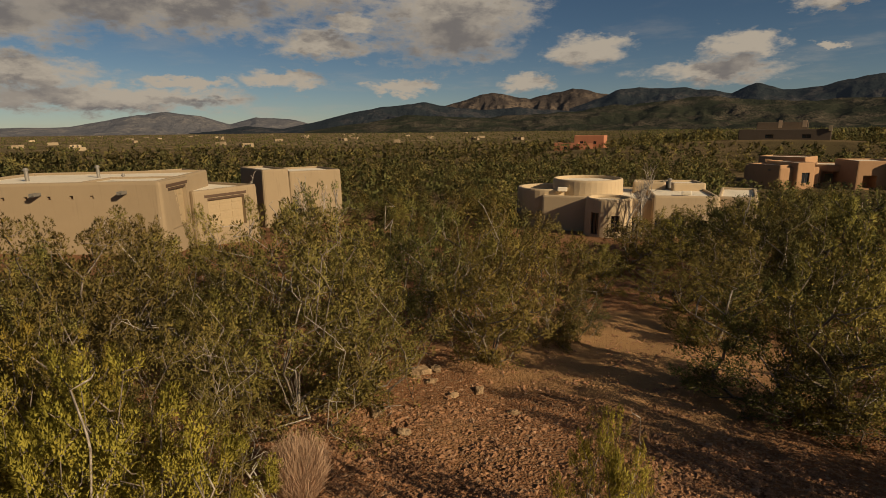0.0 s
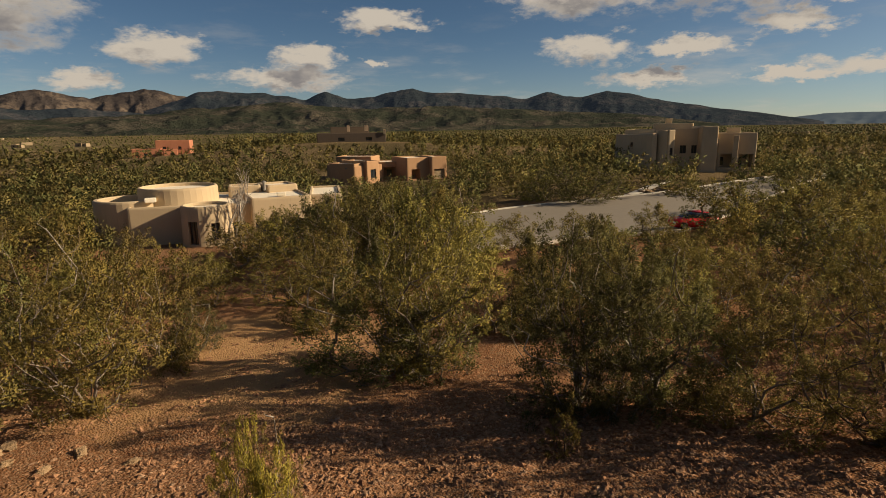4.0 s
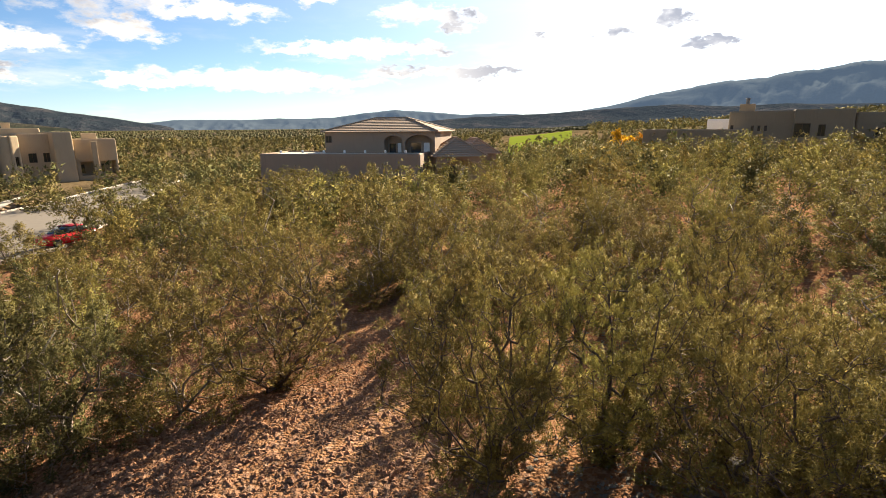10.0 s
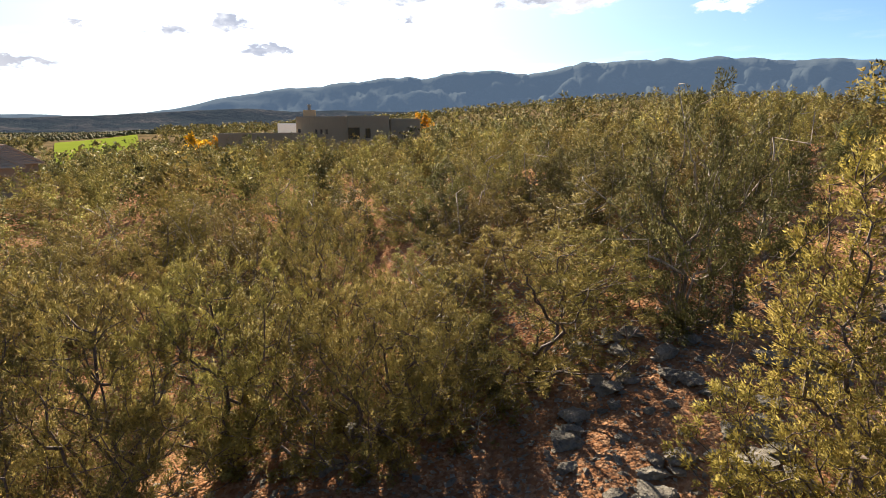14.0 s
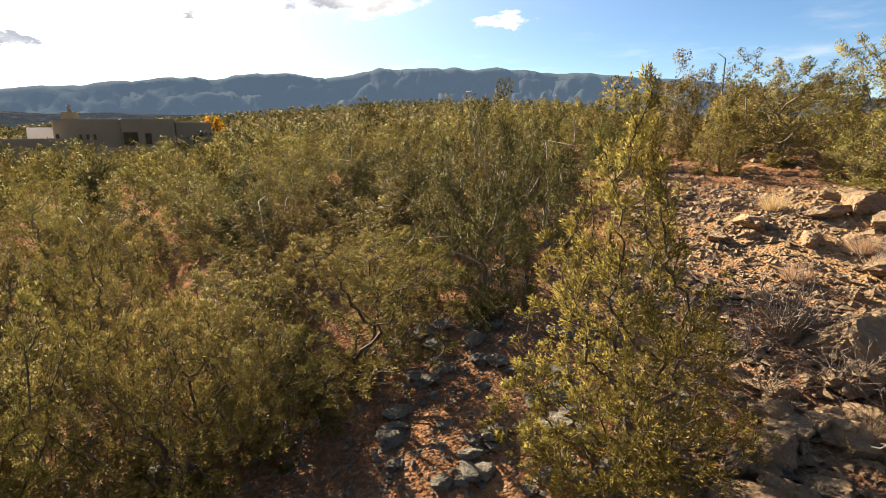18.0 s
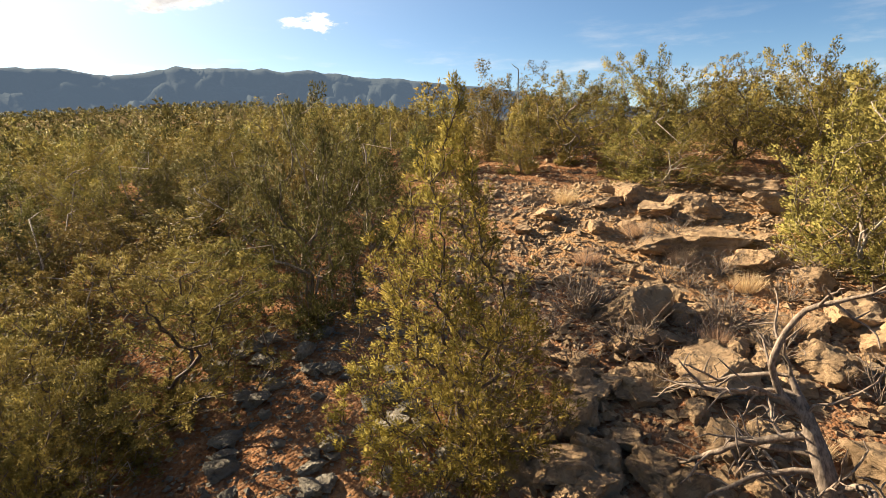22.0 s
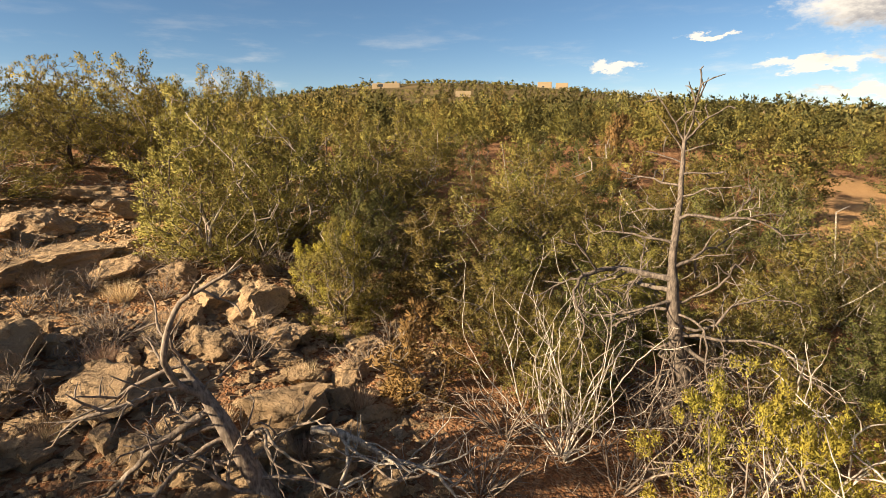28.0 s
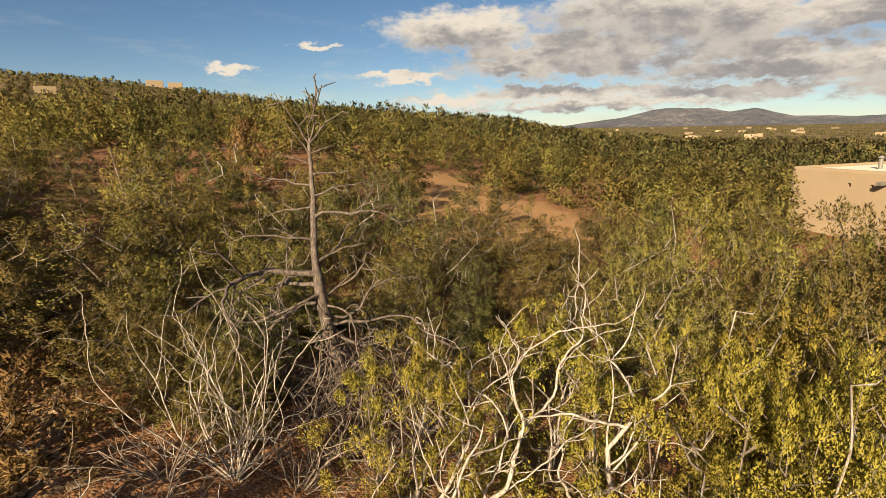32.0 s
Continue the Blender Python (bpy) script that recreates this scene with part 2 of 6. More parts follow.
def soil():
    m, n, b = material("red_gravel_soil", 0.95)
    p = place_of(n)
    dist = n.vec("LENGTH", n.vec("MULTIPLY", p, (1, 1, 0)))
    red = n.mix(n.noise(p, 1.3, 6.0, 0.65), (0.165, 0.075, 0.036), (0.29, 0.143, 0.07))
    grit = n.voronoi(p, 17.0, out="Color")
    sep = n.add("ShaderNodeSeparateColor")
    n.link(grit, sep.inputs[0])
    red = n.mix(n.remap(sep.outputs[0], 0.3, 1.0, 0.0, 0.6), red, (0.33, 0.215, 0.13))
    red = n.mix(n.remap(n.noise(p, 0.16, 4.0), 0.5, 0.7, 0.0, 0.5), red, (0.33, 0.19, 0.088))
    red = n.mix(n.remap(n.noise(p, 5.0, 5.0, 0.7), 0.55, 0.72, 0.0, 0.5), red, (0.07, 0.042, 0.027))
    # sandy spots
    for az, d, r in ((20, 19, 6.5), (283, 44, 5.0), (282.5, 37, 4.5), (284, 31, 3.0), (292, 36, 5.0), (293, 29, 5.0), (297, 31, 3.0), (92, 24, 4.0), (206, 16, 5.0)):
        off = n.vec("DISTANCE", n.vec("MULTIPLY", p, (1, 1, 0)), tuple(polar(az, d)))
        spot = n.remap(n.math("ADD", off, n.math("MULTIPLY_ADD", n.noise(p, 0.5, 5.0), 8.0, -4.0)), r * 1.15, r * 0.6, 0.0, 0.85)
        red = n.mix(spot, red, n.mix(n.noise(p, 4.0, 6.0, 0.7), (0.33, 0.185, 0.083), (0.50, 0.31, 0.15)))
    # far country: grass and scrub between the trees, paler towards the open valley
    scrub = n.mix(n.remap(n.noise(p, 0.02, 6.0, 0.6), 0.35, 0.65), (0.09, 0.07, 0.036), (0.18, 0.128, 0.07))
    valley = n.mix(n.remap(n.noise(p, 0.02, 6.0, 0.6), 0.35, 0.65), (0.15, 0.11, 0.06), (0.28, 0.205, 0.12))
    north = n.remap(n.math("DIVIDE", n.vec("DOT_PRODUCT", p, tuple(polar(330, 1))), dist), 0.6, 0.92)
    scrub = n.mix(n.math("MULTIPLY", north, n.remap(dist, 380.0, 800.0)), scrub, valley)
    dots = n.remap(n.voronoi(p, 0.13), 0.4, 0.62, 1.0, 0.0)
    far_dots = n.math("MULTIPLY", dots, n.remap(dist, 350.0, 800.0, 0.0, 0.88))
    scrub = n.mix(far_dots, scrub, (0.05, 0.05, 0.022))
    col = n.mix(n.remap(dist, 45.0, 90.0), red, scrub)
    b.inputs["Specular IOR Level"].default_value = 0.0
    n.link(col, b.inputs["Base Color"])
    h = n.math("ADD", n.noise(p, 9.0, 6.0, 0.7), n.math("MULTIPLY", n.voronoi(p, 17.0), -0.8))
    bump(n, b, h, 1.0, 0.06)
    return m


def stone(name, a, c, d, scale=3.0):
    m, n, b = material(name, 0.9)
    p = place_of(n)
    each = n.add("ShaderNodeObjectInfo").outputs["Random"]
    island = n.add("ShaderNodeNewGeometry").outputs["Random Per Island"]
    col = n.mix(n.noise(p, scale, 6.0, 0.65), a, c)
    col = n.mix(n.remap(n.noise(p, scale * 0.5, 5.0), 0.55, 0.68, 0.0, 0.6), col, d)
    col = n.mix(n.remap(n.noise(p, scale * 2.3, 7.0, 0.75), 0.52, 0.66, 0.0, 0.65), col, tuple(x * 0.45 for x in a))
    col = n.mix(n.remap(n.noise(p, scale * 1.1, 4.0, 0.6, 1.5), 0.56, 0.64, 0.0, 0.5), col, tuple(min(1.0, x * 1.2) for x in c))
    hsv = n.add("ShaderNodeHueSaturation")
    n.put(hsv.inputs["Value"], n.math("ADD", n.math("MULTIPLY_ADD", each, 0.35, 0.6), n.math("MULTIPLY", island, 0.4)))
    n.link(col, hsv.inputs["Color"])
    n.link(hsv.outputs[0], b.inputs["Base Color"])
    bump(n, b, n.math("ADD", n.noise(p, scale * 3, 8.0, 0.75), n.math("MULTIPLY", n.voronoi(p, scale * 1.4), 0.7)), 1.0, 0.32 / scale)
    return m


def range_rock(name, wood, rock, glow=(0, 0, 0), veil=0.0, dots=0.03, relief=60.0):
    """Mountain sides: scrub speckled over rock; on these backdrop ranges haze is put in as a bluish glow (veil)."""
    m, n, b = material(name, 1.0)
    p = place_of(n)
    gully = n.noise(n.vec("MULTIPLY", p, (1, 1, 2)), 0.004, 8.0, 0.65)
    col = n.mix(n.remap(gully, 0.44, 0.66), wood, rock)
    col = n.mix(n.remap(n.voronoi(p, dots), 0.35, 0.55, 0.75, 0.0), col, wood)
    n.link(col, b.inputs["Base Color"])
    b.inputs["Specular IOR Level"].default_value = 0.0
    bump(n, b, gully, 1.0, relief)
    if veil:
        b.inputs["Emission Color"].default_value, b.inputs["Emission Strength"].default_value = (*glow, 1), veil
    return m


def stucco(name, a, c):
    m, n, b = material(name, 0.9)
    p = place_of(n)
    col = n.mix(n.noise(p, 0.8, 6.0, 0.6), a, c)
    streak = n.noise(n.vec("MULTIPLY", p, (3, 3, 0.25)), 1.5, 4.0)
    col = n.mix(n.remap(streak, 0.55, 0.75, 0.0, 0.3), col, tuple(x * 0.72 for x in a))
    n.link(col, b.inputs["Base Color"])
    bump(n, b, n.noise(p, 25.0, 5.0, 0.7), 0.35, 0.01)
    return m


def plain(name, colour, rough=0.6, metal=0.0, var=0.15, scale=6.0):
    m, n, b = material(name, rough)
    f = n.noise(place_of(n), scale, 5.0, 0.6)
    n.link(n.mix(f, tuple(x * (1 - var) for x in colour), tuple(min(1, x * (1 + var)) for x in colour)), b.inputs["Base Color"])
    b.inputs["Metallic"].default_value = metal
    bump(n, b, f, 0.15, 0.01)
    return m


SOIL = soil()
SANDSTONE = stone("tan_sandstone", (0.265, 0.165, 0.088), (0.51, 0.35, 0.195), (0.29, 0.22, 0.15))
GRAVEL = stone("red_stones", (0.25, 0.115, 0.057), (0.50, 0.27, 0.138), (0.40, 0.295, 0.20), 8.0)
GREYSTONE = stone("lichen_stone", (0.15, 0.13, 0.098), (0.29, 0.25, 0.19), (0.14, 0.14, 0.115), 5.0)
STUCCO_TAN = stucco("tan_stucco", (0.25, 0.185, 0.112), (0.30, 0.225, 0.138))
STUCCO_CREAM = stucco("cream_stucco", (0.40, 0.30, 0.185), (0.47, 0.36, 0.225))
STUCCO_ORANGE = stucco("orange_stucco", (0.34, 0.195, 0.10), (0.40, 0.235, 0.125))
STUCCO_RED = stucco("red_stucco", (0.36, 0.14, 0.075), (0.42, 0.175, 0.095))
# dark brown, with the shade on the knoll house put into the colour
STUCCO_SHADED = stucco("shaded_brown_stucco", (0.085, 0.062, 0.045), (0.115, 0.085, 0.06))
STUCCO_BROWN = stucco("brown_stucco", (0.30, 0.215, 0.145), (0.36, 0.26, 0.175))
ROOF_GRAVEL = plain("pale_roof_membrane", (0.74, 0.65, 0.50), 0.9)
ROOF_TILE = plain("clay_roof_tile", (0.36, 0.25, 0.16), 0.8, 0, 0.35, 9.0)
WOOD_DARK = plain("dark_stained_wood", (0.09, 0.055, 0.035), 0.6, 0, 0.3)
GARAGE = plain("painted_garage_door", (0.34, 0.255, 0.15), 0.55)
METAL = plain("grey_metal", (0.22, 0.2, 0.17), 0.6, 0.4)
WHITE = plain("white_paint", (0.8, 0.78, 0.72), 0.5)
ASPHALT = plain("worn_asphalt", (0.19, 0.16, 0.122), 0.95, 0, 0.18, 1.5)
CONCRETE = plain("pale_concrete", (0.50, 0.45, 0.37), 0.9, 0, 0.15, 2.0)
LAWN = plain("mown_grass", (0.165, 0.20, 0.025), 1.0, 0, 0.2, 0.05)
LAWN.node_tree.nodes["Principled BSDF"].inputs["Specular IOR Level"].default_value = 0.0
CAR_RED = plain("red_car_paint", (0.55, 0.02, 0.025), 0.25, 0, 0.03)
RUBBER = plain("black_rubber", (0.02, 0.02, 0.02), 0.8)
GLASS, _n, _b = material("window_glass", 0.05)
_b.inputs["Base Color"].default_value = (0.02, 0.025, 0.03, 1)
_b.inputs["Specular IOR Level"].default_value = 0.8

# ---- the lie of the land ----
def ground(x, y):
    """Height of the ground, for numbers or arrays."""
    x, y = np.asarray(x, float), np.asarray(y, float)
    d = np.hypot(x, y)

    def along(az):
        return x * sin(radians(az)) + y * cos(radians(az))

    def hump(az, r, size, height):
        cx, cy = r * sin(radians(az)), r * cos(radians(az))
        return height * np.exp(-0.5 * ((x - cx) ** 2 + (y - cy) ** 2) / size ** 2)
    u, v = along(205), along(135)
    z = 4.3 * (1 - np.exp(-(np.maximum(u, 0) / 15) ** 1.6)) / (1 + np.exp(np.clip((along(115) - 30) / 8, -30, 30)))          # the rocky rise
    z = z - 6.0 * (1 - np.exp(-np.maximum(-u, 0) / 45))               # the fall to the valley
    z = z + 1.1 * (1 - np.exp(-np.maximum(v, 0) / 60))
    z = z + hump(246, 620, 205, 52) + hump(165, 520, 170, 27) + hump(31, 265, 60, 7.7) + hump(62, 125, 22, 2.5) - hump(268, 24, 10, 1.1) - hump(110, 175, 60, 4.5) - 0.9
    z = z - 3.0 * (1 - np.exp(-np.maximum(along(330), 0) / 300))
    far = np.clip((d - 700) / 3000, 0, 1)
    z = z + far * 6
    # small unevenness
    z = z + np.clip((40 - d) / 15, 0, 1) * (0.10 * np.sin(x * 0.9 + 1.3 * np.sin(y * 0.5)) * np.sin(y * 0.8 + 0.7) + 0.05 * np.sin(x * 2.3 + y * 1.1) * np.sin(y * 2.1 - x * 0.6))
    return z


def gz(x, y):
    return float(ground(x, y))


def part(name, bm, mat, parent=None, label="", smooth=False):
    """Links a bmesh as one mesh object, under a thing or a part."""
    me = bpy.data.meshes.new(name)
    bmesh.ops.recalc_face_normals(bm, faces=bm.faces)
    bm.to_mesh(me)
    bm.free()
    if smooth:
        me.polygons.foreach_set("use_smooth", [True] * len(me.polygons))
    me.materials.append(mat)
    ob = new(name, me)
    if parent is not None:
        ob.parent = parent
    if label:
        tagged(ob, label)
    return ob


def arrays(name, verts, faces, mat, parent=None, smooth=False, normals=None):
    """Links numpy vertices and faces (all of one length) as one mesh object."""
    me = bpy.data.meshes.new(name)
    verts, faces = np.asarray(verts, np.float32), np.asarray(faces, np.int32)
    k = faces.shape[1]
    me.vertices.add(len(verts))
    me.vertices.foreach_set("co", verts.ravel())
    me.loops.add(faces.size)
    me.loops.foreach_set("vertex_index", faces.ravel())
    me.polygons.add(len(faces))
    me.polygons.foreach_set("loop_start", np.arange(0, faces.size, k, dtype=np.int32))
    me.polygons.foreach_set("loop_total", np.full(len(faces), k, np.int32))
    me.polygons.foreach_set("use_smooth", np.full(len(faces), smooth, bool))
    me.update(calc_edges=True)
    if normals is not None:      # leaves share the rounding of their clump
        me.normals_split_custom_set_from_vertices(np.asarray(normals, np.float32))
    me.materials.append(mat)
    ob = new(name, me)
    if parent is not None:
        ob.parent = parent
    return ob


def ground_sheet():
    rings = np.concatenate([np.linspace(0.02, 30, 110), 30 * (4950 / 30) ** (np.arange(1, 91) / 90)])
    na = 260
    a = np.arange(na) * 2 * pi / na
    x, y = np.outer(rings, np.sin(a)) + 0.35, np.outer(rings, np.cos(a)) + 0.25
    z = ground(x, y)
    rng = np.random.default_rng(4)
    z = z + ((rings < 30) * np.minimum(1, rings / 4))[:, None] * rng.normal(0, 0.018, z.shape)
    v = np.stack([x, y, z], -1).reshape(-1, 3)
    i, j = np.meshgrid(np.arange(len(rings) - 1), np.arange(na), indexing="ij")
    q = np.stack([i * na + j, (i + 1) * na + j, (i + 1) * na + (j + 1) % na, i * na + (j + 1) % na], -1).reshape(-1, 4)
    ob = arrays("ground", v, q, SOIL, smooth=True)
    tagged(ob, "reddish brown gravelly ground sloping to a wide valley", "ground", kind="structure")


def mountain(label, mat, az, el, r, depth, rough=0.12, seed=0, na=300, nr=22, foot=-0.6):
    """A range: crest elevations (degrees) at azimuths, ridge at distance r, falling forward over depth metres."""
    a = np.linspace(az[0], az[-1], na)
    crest = np.interp(a, az, el)
    t = np.linspace(0, 1.15, nr)
    v = np.zeros((nr, na, 3))
    for i, ti in enumerate(t):
        d = r - depth * (1 - ti)
        prof = ti ** 1.25 if ti <= 1 else 1 - (ti - 1) * 3
        for k in range(na):
            x, y = d * sin(radians(a[k])), d * cos(radians(a[k]))
            f = noise.fractal(Vector((x * 0.004, y * 0.004, seed)), 1.0, 2.0, 6)
            rid = abs(noise.noise(Vector((x * 0.011, y * 0.011, seed + 7.0)))) + 0.25 * abs(noise.noise(Vector((x * 0.02, y * 0.02, seed + 3.0))))
            e = foot + (crest[k] - foot) * max(0.0, min(1.0, prof + (0.32 * (f * 0.4 - rid * 0.8 + 0.15) * (1 - ti) * ti * 4 if ti < 1 else 0)))
            e += rough * f * (crest[k] - foot) * 0.25 * (0.3 + ti)
            v[i, k] = x, y, EYE + r * tan(radians(e)) * (d / r if ti < 1 else 1)
    i, j = np.meshgrid(np.arange(nr - 1), np.arange(na - 1), indexing="ij")
    q = np.stack([i * na + j, i * na + j + 1, (i + 1) * na + j + 1, (i + 1) * na + j], -1).reshape(-1, 4)
    ob = arrays("mountain_range", v.reshape(-1, 3), q, mat, smooth=True)
    return tagged(ob, label, "mountain", kind="structure")


# air haze: a blue glow in each range, also bluish base colours in FAR_BLUE
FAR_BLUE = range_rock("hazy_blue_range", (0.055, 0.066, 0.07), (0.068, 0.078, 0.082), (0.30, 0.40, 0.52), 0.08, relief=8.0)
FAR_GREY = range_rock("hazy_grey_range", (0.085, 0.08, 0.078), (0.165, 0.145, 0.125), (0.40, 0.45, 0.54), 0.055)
# woods, with cloud shadow put into the darkened base colour
DARK_RIDGE = range_rock("wooded_shadowed_range", (0.020, 0.024, 0.024), (0.055, 0.05, 0.046), (0.3, 0.38, 0.5), 0.024)
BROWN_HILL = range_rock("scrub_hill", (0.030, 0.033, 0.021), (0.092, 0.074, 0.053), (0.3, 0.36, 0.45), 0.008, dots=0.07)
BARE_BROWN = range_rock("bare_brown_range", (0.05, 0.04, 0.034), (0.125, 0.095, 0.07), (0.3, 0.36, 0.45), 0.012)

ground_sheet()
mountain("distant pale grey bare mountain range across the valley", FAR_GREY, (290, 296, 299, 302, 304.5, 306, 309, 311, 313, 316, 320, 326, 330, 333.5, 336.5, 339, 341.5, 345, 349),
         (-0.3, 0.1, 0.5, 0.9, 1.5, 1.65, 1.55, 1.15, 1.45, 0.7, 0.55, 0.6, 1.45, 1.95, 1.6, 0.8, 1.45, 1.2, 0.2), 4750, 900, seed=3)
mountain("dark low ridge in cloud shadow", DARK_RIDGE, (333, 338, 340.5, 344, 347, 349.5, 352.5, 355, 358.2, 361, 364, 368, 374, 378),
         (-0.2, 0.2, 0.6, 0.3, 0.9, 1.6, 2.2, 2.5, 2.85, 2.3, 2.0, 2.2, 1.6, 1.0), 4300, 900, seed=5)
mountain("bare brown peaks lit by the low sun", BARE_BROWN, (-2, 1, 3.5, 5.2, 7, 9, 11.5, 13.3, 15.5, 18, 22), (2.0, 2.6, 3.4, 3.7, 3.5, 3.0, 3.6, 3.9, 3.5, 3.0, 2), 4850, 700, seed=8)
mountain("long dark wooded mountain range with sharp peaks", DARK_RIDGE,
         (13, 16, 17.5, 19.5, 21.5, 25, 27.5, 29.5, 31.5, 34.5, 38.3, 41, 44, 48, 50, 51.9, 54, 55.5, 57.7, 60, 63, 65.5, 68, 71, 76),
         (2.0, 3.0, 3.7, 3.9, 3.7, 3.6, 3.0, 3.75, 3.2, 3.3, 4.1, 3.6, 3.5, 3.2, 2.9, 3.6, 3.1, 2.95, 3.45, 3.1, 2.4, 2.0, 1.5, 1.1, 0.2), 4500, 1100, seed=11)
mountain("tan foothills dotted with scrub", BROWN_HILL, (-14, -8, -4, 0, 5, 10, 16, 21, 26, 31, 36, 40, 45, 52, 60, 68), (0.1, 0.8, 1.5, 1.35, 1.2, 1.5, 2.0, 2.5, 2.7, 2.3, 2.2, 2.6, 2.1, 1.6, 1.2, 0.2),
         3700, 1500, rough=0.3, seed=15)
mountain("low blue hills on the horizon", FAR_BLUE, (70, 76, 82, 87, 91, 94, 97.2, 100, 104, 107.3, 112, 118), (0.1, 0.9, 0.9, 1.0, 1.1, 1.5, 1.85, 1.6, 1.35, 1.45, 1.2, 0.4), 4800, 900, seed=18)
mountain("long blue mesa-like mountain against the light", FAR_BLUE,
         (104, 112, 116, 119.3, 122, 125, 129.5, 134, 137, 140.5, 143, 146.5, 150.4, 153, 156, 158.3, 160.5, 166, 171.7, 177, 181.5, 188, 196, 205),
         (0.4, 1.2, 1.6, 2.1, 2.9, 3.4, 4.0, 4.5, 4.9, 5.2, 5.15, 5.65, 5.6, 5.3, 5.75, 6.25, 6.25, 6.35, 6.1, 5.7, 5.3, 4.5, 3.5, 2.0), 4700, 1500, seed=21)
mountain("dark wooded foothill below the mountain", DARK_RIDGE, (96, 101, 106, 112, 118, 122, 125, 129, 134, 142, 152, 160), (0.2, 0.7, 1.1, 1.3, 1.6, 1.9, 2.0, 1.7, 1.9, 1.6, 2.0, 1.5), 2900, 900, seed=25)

# ---- trees ----
def skeleton(rng, tips, stems=1, up=0.5, wander=0.12, reach=0.35):
    """Joins crown points to a root by branches, nearest first. Gives nodes, parents and the tip nodes."""
    pos, par, way = [np.zeros(3)], [-1], [0.0]
    for s in range(stems):
        a = rng.uniform(0, 2 * pi)
        lean = rng.uniform(0.05, 0.35) if stems > 1 else 0.02
        p = np.array([cos(a) * lean, sin(a) * lean, 1.0]) * tips[:, 2].max() * 0.22
        pos.append(p), par.append(0), way.append(np.linalg.norm(p))
    ends = []
    for p in tips[np.argsort(np.linalg.norm(tips, axis=1))]:
        q = np.array(pos)
        d = np.linalg.norm(q - p, axis=1)
        cost = d + reach * np.array(way) + np.where(q[:, 2] > p[2] - up * 0.3 * d, 0.6 * d, 0) + np.where(np.arange(len(q)) == 0, 0.4, 0)
        j = int(np.argmin(cost))
        mid = (pos[j] + p) / 2 + rng.normal(0, wander, 3) * d[j] + np.array([0, 0, -0.08 * d[j]])
        k = len(pos)
        pos.append(mid), par.append(j), way.append(way[j] + d[j] * 0.5)
        pos.append(p), par.append(k), way.append(way[j] + d[j])
        ends.append(k + 1)
    return np.array(pos), np.array(par), np.array(ends)


def limb_mesh(pos, par, thick, thin, sides=5, nodes=False):
    """Tapered tubes along a skeleton; a limb runs on through its heaviest branch, the others start within it."""
    n = len(pos)
    load = np.ones(n)
    for i in range(n - 1, 0, -1):
        load[par[i]] += load[i]
    rad = np.maximum(thin, thick * np.sqrt(load / load[0]))
    heir = {}
    for i in range(1, n):
        if par[i] and (par[i] not in heir or load[i] > load[heir[par[i]]]):
            heir[par[i]] = i
    verts, faces, of = [], [], []
    ring_at, side_at = {}, {}
    cs, sn = np.cos(np.arange(sides) * 2 * pi / sides), np.sin(np.arange(sides) * 2 * pi / sides)
    for i in range(1, n):
        j = par[i]
        a, b = pos[j], pos[i]
        w = b - a
        length = np.linalg.norm(w)
        w = w / max(length, 1e-6)
        goes_on = heir.get(j) == i
        s = side_at.get(j, np.array((0.31, 0.87, 0.38)))
        s = s - w * np.dot(s, w)
        if np.linalg.norm(s) < 0.05:
            s = np.cross(w, (0.7, 0.1, 0.7))
        s = s / np.linalg.norm(s)
        t = np.cross(w, s)
        ring = np.outer(cs, s) + np.outer(sn, t)
        if goes_on:
            o = ring_at[j]
        else:
            o = len(verts) * sides
            verts.append(a + ring * min(rad[j], rad[i] * 1.35))
        side_at[i], ring_at[i] = s, len(verts) * sides
        q = ring_at[i]
        verts.append(b + ring * (rad[i] if load[i] > 1 else rad[i] * 0.45))
        for k in range(sides):
            faces.append((o + k, o + (k + 1) % sides, q + (k + 1) % sides, q + k))
            of.append(i)
    v, f = np.concatenate(verts), np.array(faces)
    return (v, f, np.array(of)) if nodes else (v, f)


BLUNT = np.array([(cos(q) * 0.9, sin(q) * 0.9, s) for s, o in ((-0.62, 0), (0.62, 0.5)) for q in (o * 2.094, (1 + o) * 2.094, (2 + o) * 2.094)])
BLUNT_TRI = np.array([(0, 2, 1), (3, 4, 5), (0, 1, 3), (1, 4, 3), (1, 2, 4), (2, 5, 4), (2, 0, 5), (0, 3, 5)])


def unit(v):
    return v / (np.linalg.norm(v, axis=-1, keepdims=True) + 1e-9)


def sprigs(rng, base, out, length, width, spread=0.6, lift=0.35, way=None):
    """Pointed leaf sprays, one at every base: they point up and outwards and turn their faces out of the clump."""
    n = len(base)
    a = unit((out * 0.45 if way is None else way) + rng.normal(0, spread, (n, 3)) + np.array([0, 0, lift]))
    s = unit(np.cross(a, out + rng.normal(0, 0.25, (n, 3))))
    L = (length * rng.uniform(0.6, 1.35, n))[:, None]
    w = (width * rng.uniform(0.6, 1.3, n))[:, None]
    v = np.stack([base - s * w, base + s * w, base + a * L], 1).reshape(-1, 3)
    f = np.arange(n * 3).reshape(-1, 3)
    return v, f


